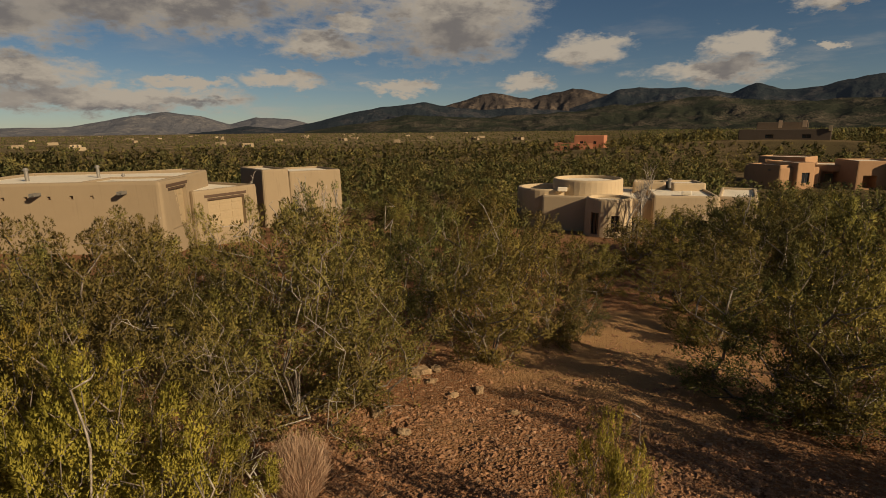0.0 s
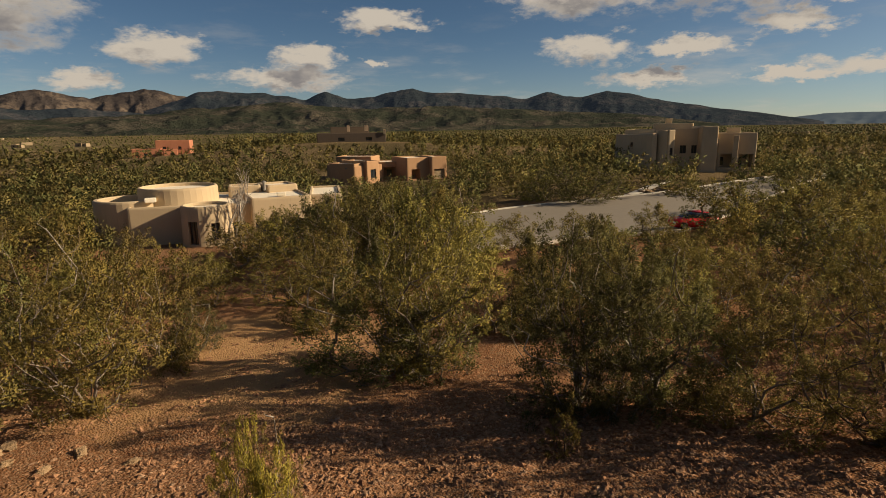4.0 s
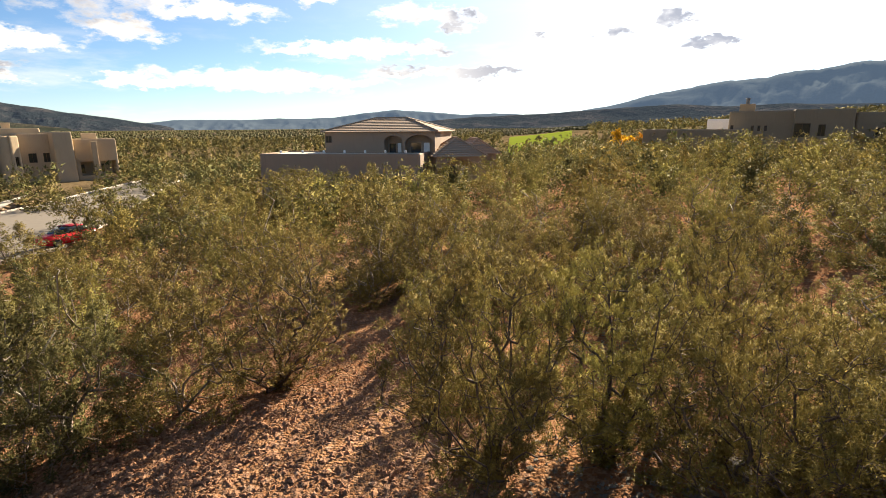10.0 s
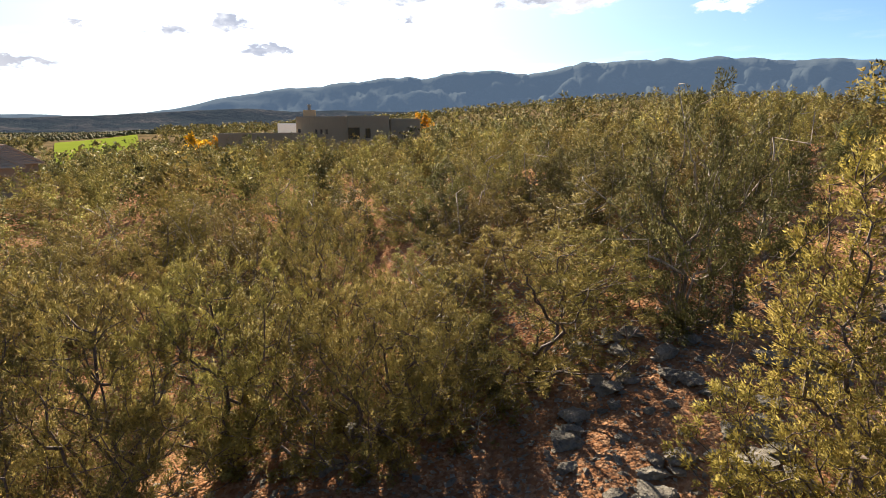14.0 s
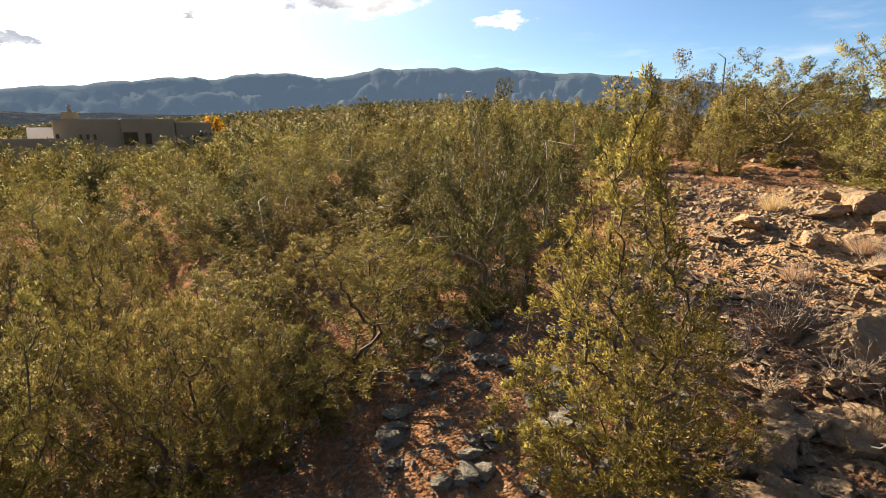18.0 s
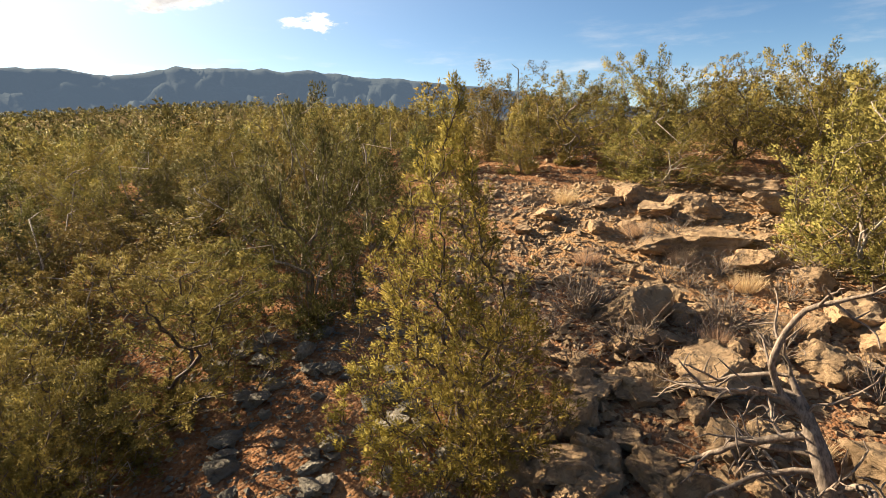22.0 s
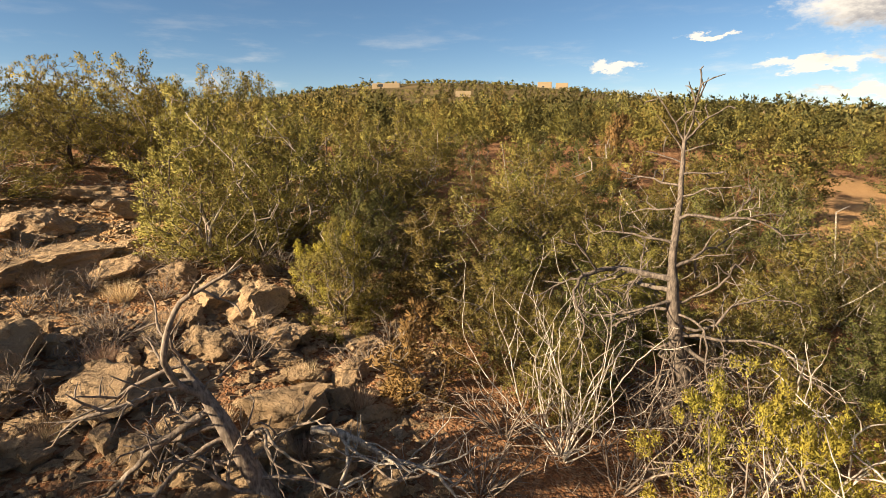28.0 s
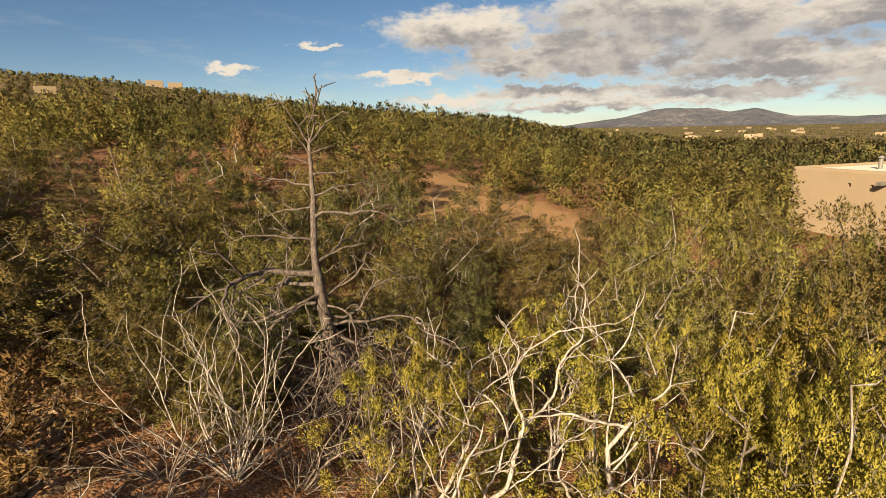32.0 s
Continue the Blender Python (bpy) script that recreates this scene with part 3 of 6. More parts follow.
def crown_points(rng, n, shape, lumps=7, clump=3, tight=0.12):
    """Branch ends through a crown of unit height and half width: in clumps, thicker towards the outside, with gaps."""
    out = []
    dirs = rng.normal(0, 1, (lumps, 3))
    dirs /= np.linalg.norm(dirs, axis=1)[:, None]
    size = rng.uniform(-0.35, 0.3, lumps)
    while len(out) < n:
        z, a, u = rng.uniform(0.0, 1) ** 1.45, rng.uniform(0, 2 * pi), rng.uniform(0, 1) ** 0.34
        r = shape(z)
        if rng.uniform(0, 1) > r + 0.12:
            continue
        w = np.array([cos(a), sin(a), (z - 0.5) * 2])
        k = 1 + float(np.sum(size * np.maximum(0, dirs @ (w / np.linalg.norm(w)) - 0.45) * 1.8))
        c = np.array([cos(a) * r * u * k, sin(a) * r * u * k, z * (0.8 + 0.2 * k)])
        for _ in range(rng.integers(1, clump + 1)):
            out.append(c + rng.normal(0, tight, 3) * np.array([1, 1, 0.55]) * (0.5 + 0.5 * r))
    out = np.array(out[:n])
    out[:, 2] = np.clip(out[:, 2] / np.percentile(out[:, 2], 99.5) * 0.93, 0.02, 0.96)
    return out


def bushy(z):      # juniper: full to the ground, ragged top
    return max(0.05, (0.82 + 0.18 * min(1, z / 0.3)) * (1 - max(0, z - 0.45) / 0.56) ** 0.45) if z < 1 else 0.05


def rounded(z):    # pinyon: open below, round head
    return 0.12 if z < 0.16 else max(0.05, (1 - abs((z - 0.55) / 0.47) ** 2.2)) ** 0.5 if abs(z - 0.55) < 0.46 else 0.08


def conic(z):
    return max(0.05, (0.35 + 0.65 * min(1, z / 0.18)) * (1 - z) ** 0.9)


def tree(name, label, category, leaf, wood, shape, H, R, tips, per, length, width, seed, stems=1, spur=0.16, thick=0.09, thin=0.006, lift=0.20, bare=0.0, sides=4, spread=0.35, dead=0, fill=8, clump=4, tight=0.10, plume=2.1, shell=0.48):
    """One tree at the origin: an Empty with a trunk of limbs and a crown of leafy plumes at the branch ends."""
    rng = np.random.default_rng(seed)
    p = crown_points(rng, tips, shape, 9, clump, tight) * np.array([R, R, H])
    pos, par, ends = skeleton(rng, p, stems)
    root = new(name)
    root.empty_display_size = 0.2
    tagged(root, label, category)
    v, f = limb_mesh(pos, par, thick, thin, sides)
    arrays("trunk", v, f, wood, root, True)
    keep = rng.uniform(0, 1, len(ends)) > bare
    tip = pos[ends][keep]
    heart = tip * np.array([0.2, 0.2, 0.55]) + np.array([0, 0, 0.05 * H])
    outer = unit(tip - heart)
    axis = unit(outer * 0.55 + unit(pos[ends] - pos[par[ends]])[keep] * 0.5 + np.array([0, 0, lift * 2.2]) + rng.normal(0, 0.18, tip.shape))
    size = rng.uniform(0.65, 1.3, len(tip))
    count = rng.poisson(per * size)
    base, ax, oc, sz = (np.repeat(q, count, 0) for q in (tip, axis, outer, size))
    along = rng.uniform(-0.35, 1.0, len(base))
    girth = np.sqrt(np.clip(1 - ((along - 0.22) / 0.82) ** 2, 0.03, 1))
    radial = rng.normal(0, 1, base.shape)
    radial = unit(radial - ax * np.sum(radial * ax, 1)[:, None])
    at = base + ax * (along * spur * plume * 0.7 * sz)[:, None] + radial * (girth * spur * 0.85 * sz * rng.uniform(0.45, 1.0, len(base)))[:, None]
    face = unit(radial * girth[:, None] + ax * np.clip(along - 0.25, -0.3, 1)[:, None] * 1.1)
    v, f = sprigs(rng, at, unit(face + oc * 0.35), length, width, spread, 0.0, ax * 0.75 + radial * 0.55)
    nrm = np.repeat(unit(face * (1 - shell) + oc * shell), 3, 0)
    if fill:          # broader sprays further in
        b2 = np.repeat(tip, fill, 0) * (1 - rng.uniform(0.05, 0.42, (len(tip) * fill, 1)) * np.array([1, 1, 0.4])) + rng.normal(0, spur * 0.6, (len(tip) * fill, 3))
        o2 = unit(np.repeat(outer, fill, 0) + rng.normal(0, 0.5, b2.shape))
        w, g = sprigs(rng, b2, o2, length * 1.1, width * 1.2, spread + 0.2, lift)
        v, f, nrm = np.concatenate([v, w]), np.concatenate([f, g + len(v)]), np.concatenate([nrm, np.repeat(o2, 3, 0)])
    arrays("crown", v, f, leaf, root, True, nrm)
    if dead:          # bare grey branches standing out of the crown
        q = crown_points(rng, dead, shape) * np.array([R, R, H]) * 1.04
        pos, par, ends = skeleton(rng, q, 2, wander=0.2)
        v, f = limb_mesh(pos, par, thick * 0.45, thin * 1.1, 4)
        d = arrays("dead_branch", v, f, DEADWOOD, root, True)
        tagged(d, "bleached bare branches")
    return root


JUN = "olive green juniper tree, dense down to the red ground"
PIN = "yellow green pinyon pine with a round open crown"
TALL = "tall narrow golden green pinyon pine on rocky ground"

MODELS = {}


def model(key, *args, **kw):
    t = tree(*args, **kw)
    MODELS[key] = [t, kw["H"] if "H" in kw else args[6], 0]


def plant(key, x, y, height, turn=0.0, wide=1.0, sink=0.06, label="", group=""):
    """Places a model with its own height; the first use is the model itself."""
    ob, h, used = MODELS[key]
    s = height / h
    size = Vector((s * wide, s * wide, s))
    if used:          # copies take over the model's own scale
        size = Vector([a / b for a, b in zip(size, ob.scale)])
    m = Matrix.LocRotScale((x, y, gz(x, y) - sink), Euler((0, 0, turn)), size)
    if used:
        c = copy_thing(ob, m)
    else:
        c = ob
        c.matrix_basis = m
    MODELS[key][2] += 1
    if label:
        tagged(c, label)
    return c


# near models
model("jun_a", "juniper", JUN, "tree", JUNIPER, BARK, bushy, 3.6, 1.75, 320, 100, 0.048, 0.0115, 1, stems=4, dead=18, spur=0.12, fill=22)
model("jun_b", "juniper", JUN, "tree", JUNIPER, BARK, bushy, 3.4, 1.5, 290, 100, 0.048, 0.0115, 2, stems=3, spur=0.12, fill=22)
model("jun_grey", "juniper", "grey-green juniper with many bleached bare branches", "tree", JUNIPER, BARK, bushy, 3.6, 2.0, 310, 90, 0.048, 0.0115, 3, stems=5, dead=80, thick=0.06, spur=0.12, fill=22)
model("jun_green", "juniper", "dark green dense juniper tree", "tree", JUNIPER_GREEN, BARK, bushy, 3.6, 1.6, 330, 100, 0.048, 0.0115, 4, stems=3, dead=12, spur=0.12, fill=22)
model("jun_bright", "juniper", "bright yellow-green juniper with white twisted branches", "tree", JUNIPER_BRIGHT, BARK, bushy, 3.0, 1.7, 260, 130, 0.038, 0.0105, 5, stems=4, dead=10, thick=0.08, thin=0.007, spur=0.12, clump=6, tight=0.07, fill=16, plume=1.9)
model("pin_a", "pinyon_pine", PIN, "tree", PINYON, BARK_DARK, rounded, 3.6, 1.7, 600, 72, 0.05, 0.0065, 6, spur=0.085, thick=0.085, lift=0.15, clump=6, tight=0.07, fill=10, plume=1.7)
model("pin_b", "pinyon_pine", PIN, "tree", PINYON, BARK_DARK, rounded, 3.6, 1.8, 600, 72, 0.05, 0.0065, 7, stems=2, spur=0.085, thick=0.09, lift=0.15, clump=6, tight=0.07, fill=10, plume=1.7)
model("pin_thin", "pinyon_pine", "thin brownish pinyon pine with sparse needles", "tree", PINYON, BARK_DARK, rounded, 3.6, 1.5, 560, 52, 0.05, 0.007, 8, spur=0.065, thick=0.08, fill=7, lift=0.2, plume=2.0)
model("pin_tall", "pinyon_pine", TALL, "tree", PINYON_GOLD, BARK_DARK, conic, 5.0, 1.7, 900, 62, 0.045, 0.007, 9, spur=0.08, thick=0.085, lift=0.2, clump=4, tight=0.06, fill=9, plume=1.9)
model("sapling", "pinyon_sapling", "young pinyon pine sapling on red gravel", "tree", PINYON, BARK_DARK, conic, 1.3, 0.6, 100, 30, 0.05, 0.010, 10, spur=0.05, thick=0.03, fill=3)
# middle distance models, coarser sprigs
for _k, (_leaf, _shape, _nm, _lb, _R) in enumerate([
        (JUNIPER, bushy, "juniper", JUN, 1.5), (JUNIPER_GREEN, bushy, "juniper", "dark green juniper among others on the slope", 1.6),
        (PINYON, rounded, "pinyon_pine", PIN, 1.7), (JUNIPER, bushy, "juniper", JUN, 1.8), (JUNIPER_GREEN, conic, "juniper", "upright green juniper on the slope", 1.3),
        (PINYON, bushy, "pinyon_pine", "bushy yellow green pinyon pine", 1.6)]):
    model("mid%d" % _k, _nm, _lb, "tree", _leaf, BARK, _shape, 3.5, _R, 200, 66, 0.06, 0.0155, 20 + _k, stems=3, spur=0.145, sides=3, thin=0.010, fill=22, dead=10 if _k % 2 else 0, lift=0.10 if _k == 2 else 0.20)
    model("far%d" % _k, _nm, _lb, "tree", _leaf, BARK, _shape, 3.5, _R, 130, 38, 0.09, 0.025, 40 + _k, stems=2, spur=0.19, sides=3, thin=0.016, fill=14)
model("russet", "oak_shrub", "russet brown leafy shrub among the junipers", "shrub", RUSSET, BARK, bushy, 2.6, 1.5, 110, 36, 0.13, 0.024, 60, stems=4, spur=0.15, sides=3)


# ---- near trees: model, azimuth, distance, height, width factor ----
NEAR_NORTH = [
    ("jun_bright", 321.9, 6.4, 3.04, 0.73), ("jun_grey", 343.4, 12.5, 5.43, 0.92), ("jun_a", 326.1, 16.0, 4.54, 0.95), ("jun_b", 321.0, 10.5, 4.10, 0.73),
    ("jun_grey", 329.1, 24.0, 4.12, 0.66), ("jun_grey", 332.0, 8.8, 3.78, 0.73), ("jun_b", 351.7, 13.5, 3.45, 0.89), ("jun_green", 358.0, 20.0, 5.25, 0.86),
    ("pin_a", 5.3, 16.1, 4.31, 0.92), ("jun_a", 11.6, 19.3, 4.29, 0.73), ("jun_green", 14.4, 20.3, 2.03, 1.18), ("pin_thin", 24.6, 26.4, 3.23, 1.90),
    ("jun_green", 33.4, 15.8, 3.76, 1.28), ("pin_b", 38.6, 15.5, 5.38, 0.76), ("jun_green", 39.5, 15.3, 2.86, 1.26), ("pin_thin", 19.2, 7.4, 2.50, 0.71),
    ("jun_grey", 337.3, 13.5, 3.61, 0.85), ("jun_a", 350.2, 17.0, 4.65, 0.79),
]
NEAR_NORTH_MORE = [
    ("jun_b", 3.4, 25.0, 5.25, 0.91), ("jun_bright", 332.1, 6.6, 2.72, 0.77), ("jun_bright", 19.1, 6.0, 3.18, 0.38), ("jun_a", 28.4, 22.0, 4.45, 1.02),
    ("jun_green", 346.9, 33.0, 5.66, 0.76), ("jun_a", 21.4, 42.0, 2.63, 1.90), ("jun_green", 25.4, 44.0, 3.68, 1.27), ("jun_b", 23.4, 46.0, 3.10, 1.24),
    ("jun_green", 28.6, 40.0, 5.04, 1.03), ("jun_a", 18.3, 40.0, 0.86, 1.90), ("jun_b", 10.6, 38.0, 3.69, 0.98), ("pin_a", 335.2, 36.0, 4.15, 0.48),
    ("jun_b", 33.1, 34.0, 5.26, 0.92), ("jun_green", 33.2, 30.0, 6.06, 0.88), ("jun_a", 36.7, 32.0, 5.72, 0.73), ("jun_green", 40.4, 33.0, 5.89, 0.99),
    ("jun_a", 43.9, 30.0, 4.40, 0.88), ("jun_b", 30.1, 33.0, 5.09, 0.85),
]
NEAR_NORTH_REST = [
    ("pin_a", 22.9, 38.0, 4.01, 1.05), ("jun_b", 19.7, 36.0, 3.77, 1.25), ("jun_green", 56.1, 76.0, 5.80, 1.90), ("jun_green", 53.1, 78.0, 4.36, 1.90),
    ("jun_a", 51.0, 80.0, 4.73, 1.28), ("jun_green", 69.1, 50.0, 4.57, 1.55), ("jun_a", 72.0, 52.0, 3.25, 1.38), ("jun_a", 76.1, 36.0, 4.82, 1.45),
    ("jun_b", 86.9, 45.0, 4.69, 1.49), ("jun_a", 62.6, 44.0, 3.17, 1.50), ("jun_b", 55.6, 36.0, 3.32, 1.42), ("jun_b", 48.8, 40.0, 3.00, 1.27),
    ("jun_a", 68.6, 34.0, 2.85, 1.42), ("jun_b", 79.7, 48.0, 3.41, 1.68), ("jun_a", 322.6, 17.0, 4.74, 0.78), ("jun_b", 328.6, 19.0, 4.79, 0.85),
    ("jun_grey", 330.8, 21.0, 4.55, 0.52), ("jun_b", 341.8, 21.0, 5.07, 0.69),
]
NEAR_NORTH_LAST = [
    ("jun_a", 28.2, 43.0, 4.21, 1.33), ("jun_b", 24.8, 44.0, 3.91, 1.21), ("jun_green", 30.9, 38.0, 5.28, 1.11), ("jun_a", 16.5, 34.0, 2.14, 1.89),
]
NEAR_EAST = [
    ("jun_green", 56.5, 12.7, 4.85, 0.92), ("jun_green", 63.8, 12.8, 4.14, 0.92), ("jun_b", 73.6, 12.9, 3.2, 1.15), ("pin_thin", 83.8, 12.9, 4.15, 1.15),
    ("jun_b", 93.7, 19.1, 2.89, 1.34), ("sapling", 55.1, 10.2, 1.42, 0.82), ("pin_a", 105.7, 7.6, 3.90, 0.95), ("pin_b", 120.0, 8.0, 3.74, 0.76),
    ("pin_a", 132.1, 11.0, 3.50, 0.77), ("pin_b", 155.1, 9.0, 2.94, 1.35), ("jun_green", 169.2, 11.2, 4.75, 0.68), ("pin_tall", 185.4, 6.5, 5.27, 0.98),
    ("jun_a", 143.3, 13.0, 1.84, 1.53), ("jun_b", 124.9, 8.4, 2.92, 1.03), ("pin_a", 111.8, 13.0, 3.13, 0.93), ("jun_b", 159.7, 14.0, 2.59, 1.67),
    ("jun_green", 175.8, 14.0, 3.62, 0.82), ("pin_b", 108.1, 7.4, 3.79, 0.66),
]
NEAR_EAST_MORE = [
    ("jun_b", 83.0, 24.0, 4.41, 0.97), ("jun_a", 73.5, 18.0, 3.31, 1.06), ("jun_b", 65.7, 20.0, 2.90, 1.20), ("jun_a", 94.3, 22.0, 4.17, 0.97),
    ("jun_grey", 100.3, 19.0, 3.26, 0.94), ("jun_b", 109.9, 26.0, 2.83, 1.86), ("jun_grey", 116.7, 20.0, 2.97, 1.08), ("jun_a", 109.1, 19.0, 3.03, 1.15),
    ("jun_grey", 117.3, 22.0, 3.66, 0.34), ("jun_b", 101.3, 20.0, 3.77, 1.08), ("pin_a", 159.3, 11.5, 1.94, 1.45), ("pin_b", 134.8, 7.2, 3.14, 0.87),
    ("jun_green", 144.8, 8.8, 1.70, 1.59), ("pin_a", 138.4, 7.4, 2.99, 0.83), ("jun_a", 146.3, 8.2, 2.13, 1.00), ("jun_b", 150.0, 17.0, 1.84, 1.90),
    ("jun_a", 140.7, 20.0, 2.65, 1.47), ("jun_green", 160.1, 17.0, 2.86, 1.41),
]
NEAR_EAST_REST = [
    ("jun_b", 86.0, 56.0, 4.63, 1.73), ("jun_green", 89.3, 54.0, 4.01, 0.96), ("jun_a", 94.3, 56.0, 4.28, 0.85), ("jun_b", 101.4, 46.0, 2.87, 1.90),
    ("pin_a", 106.6, 44.0, 2.05, 1.90), ("jun_a", 110.9, 50.0, 2.01, 1.90), ("jun_green", 75.4, 32.0, 3.66, 1.34), ("jun_b", 78.9, 44.0, 4.11, 1.40),
]
NEAR_SOUTH = [
    ("jun_b", 189.8, 27.0, 4.66, 0.83), ("pin_b", 196.5, 23.4, 3.97, 0.99), ("pin_a", 204.5, 24.5, 4.70, 0.75), ("jun_b", 206.2, 19.7, 2.32, 1.31),
    ("pin_thin", 211.8, 25.2, 4.40, 0.87), ("pin_b", 217.0, 23.2, 4.55, 0.70), ("jun_a", 222.5, 15.9, 4.17, 0.95), ("jun_b", 226.5, 14.2, 2.80, 0.91),
    ("jun_bright", 234.6, 11.8, 2.15, 0.86), ("jun_b", 229.4, 15.6, 3.77, 0.99), ("jun_a", 236.4, 14.5, 3.71, 0.80), ("jun_green", 237.5, 13.0, 2.38, 1.10),
    ("jun_b", 235.0, 11.0, 2.37, 1.00), ("russet", 243.1, 8.8, 1.63, 1.08), ("jun_b", 248.8, 13.5, 2.74, 1.47), ("jun_a", 256.4, 17.0, 3.64, 1.21),
    ("pin_b", 229.1, 19.0, 3.85, 1.04), ("pin_a", 225.2, 26.0, 4.40, 0.72),
]
NEAR_SOUTH_MORE = [
    ("jun_b", 221.9, 14.3, 3.70, 1.06), ("jun_b", 251.9, 10.5, 2.18, 1.26), ("jun_a", 242.4, 20.0, 2.96, 1.61), ("jun_b", 224.9, 27.0, 4.53, 0.71),
    ("pin_a", 220.0, 24.0, 3.57, 0.97),
]
NEAR_WEST = [
    ("jun_bright", 279.3, 6.4, 3.00, 0.74), ("jun_bright", 295.5, 8.0, 3.20, 0.87), ("jun_bright", 309.7, 6.6, 3.63, 0.72), ("jun_bright", 318.4, 8.2, 3.91, 0.73),
    ("jun_bright", 324.4, 6.2, 3.92, 0.60), ("jun_bright", 320.8, 7.4, 3.62, 0.71), ("jun_b", 265.5, 13.0, 2.55, 1.34), ("jun_b", 244.9, 12.5, 2.62, 1.48),
    ("jun_a", 254.2, 17.0, 2.30, 1.90), ("jun_grey", 278.3, 15.0, 2.19, 1.49), ("jun_a", 306.4, 13.0, 3.83, 0.85), ("jun_b", 317.7, 12.5, 4.37, 0.78),
    ("jun_a", 293.6, 20.0, 2.42, 1.90), ("jun_green", 258.6, 24.0, 3.31, 1.71), ("russet", 263.8, 30.0, 4.10, 0.80), ("jun_grey", 309.7, 18.0, 4.40, 0.77),
    ("jun_a", 314.4, 20.0, 4.29, 1.01), ("jun_b", 259.3, 9.6, 1.78, 1.41),
]
NEAR_WEST_MORE = [
    ("jun_green", 261.5, 10.5, 2.37, 1.05), ("jun_b", 265.8, 13.0, 2.38, 1.30), ("jun_grey", 278.9, 13.0, 2.45, 1.00), ("jun_b", 259.9, 9.0, 1.80, 0.95),
]
NEAR = NEAR_NORTH + NEAR_NORTH_MORE + NEAR_NORTH_REST + NEAR_NORTH_LAST + NEAR_EAST + NEAR_EAST_MORE + NEAR_EAST_REST + NEAR_SOUTH + NEAR_SOUTH_MORE + NEAR_WEST + NEAR_WEST_MORE
taken = []       # x, y, radius kept free
_rng = np.random.default_rng(77)
for _key, _az, _d, _h, _w in NEAR:
    _p = polar(_az, _d)
    if _d > 13.0:      # too far for single needles
        _key = {"jun_a": "mid0", "jun_b": "mid3", "jun_green": "mid1", "pin_a": "mid2", "pin_b": "mid2", "jun_grey": "mid5"}.get(_key, _key)
        if _d > 30:
            _key = _key.replace("mid", "far")
    if 186 < _az < 232 and _d > 18:      # full crowns along the crest
        _w *= 1.35
    plant(_key, _p.x, _p.y, _h, _rng.uniform(0, 6.28), _w)
    taken.append((_p.x, _p.y, _h * 0.42 * _w))


for _key in [k for k in MODELS if not MODELS[k][2] and not k.startswith(("mid", "far"))]:
    _p = polar(_rng.uniform(300, 330), _rng.uniform(24, 30))
    plant(_key, _p.x, _p.y, 3.0, 0, 1)


def in_sector(az, d, a0, a1, d0, d1):
    return (az - a0) % 360 <= (a1 - a0) % 360 and d0 <= d <= d1


def open_ground(az, d):
    """Bare patches, clearings fitted to the camera's view, the road, gardens and houses, where no tree of the woodland
    stands.
    """
    return (d < 9 or in_sector(az, d, 352, 50, 0, 19) or in_sector(az, d, 12, 26, 0, 27) or in_sector(az, d, 45, 100, 0, 17) or in_sector(az, d, 177, 233, 0, 21) or in_sector(az, d, 88, 96, 0, 30)
            or in_sector(az, d, 280.5, 285, 29, 48) or in_sector(az, d, 289, 297, 24, 39) or in_sector(az, d, 232, 245, 0, 13)
            or in_sector(az, d, 318, 350, 31, 75) or in_sector(az, d, 8, 32, 42, 80) or in_sector(az, d, 28, 43, 108, 150)
            or in_sector(az, d, 42, 68, 41, 84) or in_sector(az, d, 66, 73, 70, 100) or in_sector(az, d, 59.5, 71, 106, 140) or in_sector(az, d, 82, 108, 64, 105)
            or in_sector(az, d, 127, 139, 95, 140) or in_sector(az, d, 27, 37, 215, 280) or in_sector(az, d, 11, 17, 235, 270) or in_sector(az, d, 108, 117, 190, 520))


SKYLINE_AZ = (0, 8, 30, 40, 44, 66, 70, 82, 100, 118, 130, 145, 160, 166, 186, 215, 232, 245, 258, 272, 285, 300, 318, 330, 345, 360)
SKYLINE_EL = (-6, -7.5, -6.8, -5, -6.5, -5.5, -4.5, -4, -3.2, -2.5, -2, -0.5, 1.0, 4, 5, 5.5, 4.5, 2.5, 0.5, -1, -3, -4, -6, -8, -5.5, -6)


# lines of view kept free before the houses: azimuths, distances, elevation of the tree tops
VIEWS = (
    (118.5, 123.5, 31, 152, -1.5), (140.5, 143.5, 31, 190, 0.3),
    (43, 61, 15, 48, -8.8), (64.3, 68.2, 14, 52, -9.8),
    (28, 43, 31, 112, -4.8), (58, 73, 31, 108, -2.3), (80, 108, 38, 66, -3.0), (116, 144, 31, 105, -0.5), (8, 32, 31, 58, -7.6), (318, 350, 38, 62, -6.0),
    (26, 38, 150, 262, -1.5), (10, 18, 190, 300, -1.6), (238, 243.5, 340, 462, 4.2), (247, 249.5, 250, 365, 3.4), (255.5, 259, 400, 520, 4.1), (274.5, 277, 200, 310, 1.15), (276.5, 279, 150, 245, 0.8), (267, 270, 100, 167, 0.6),
)


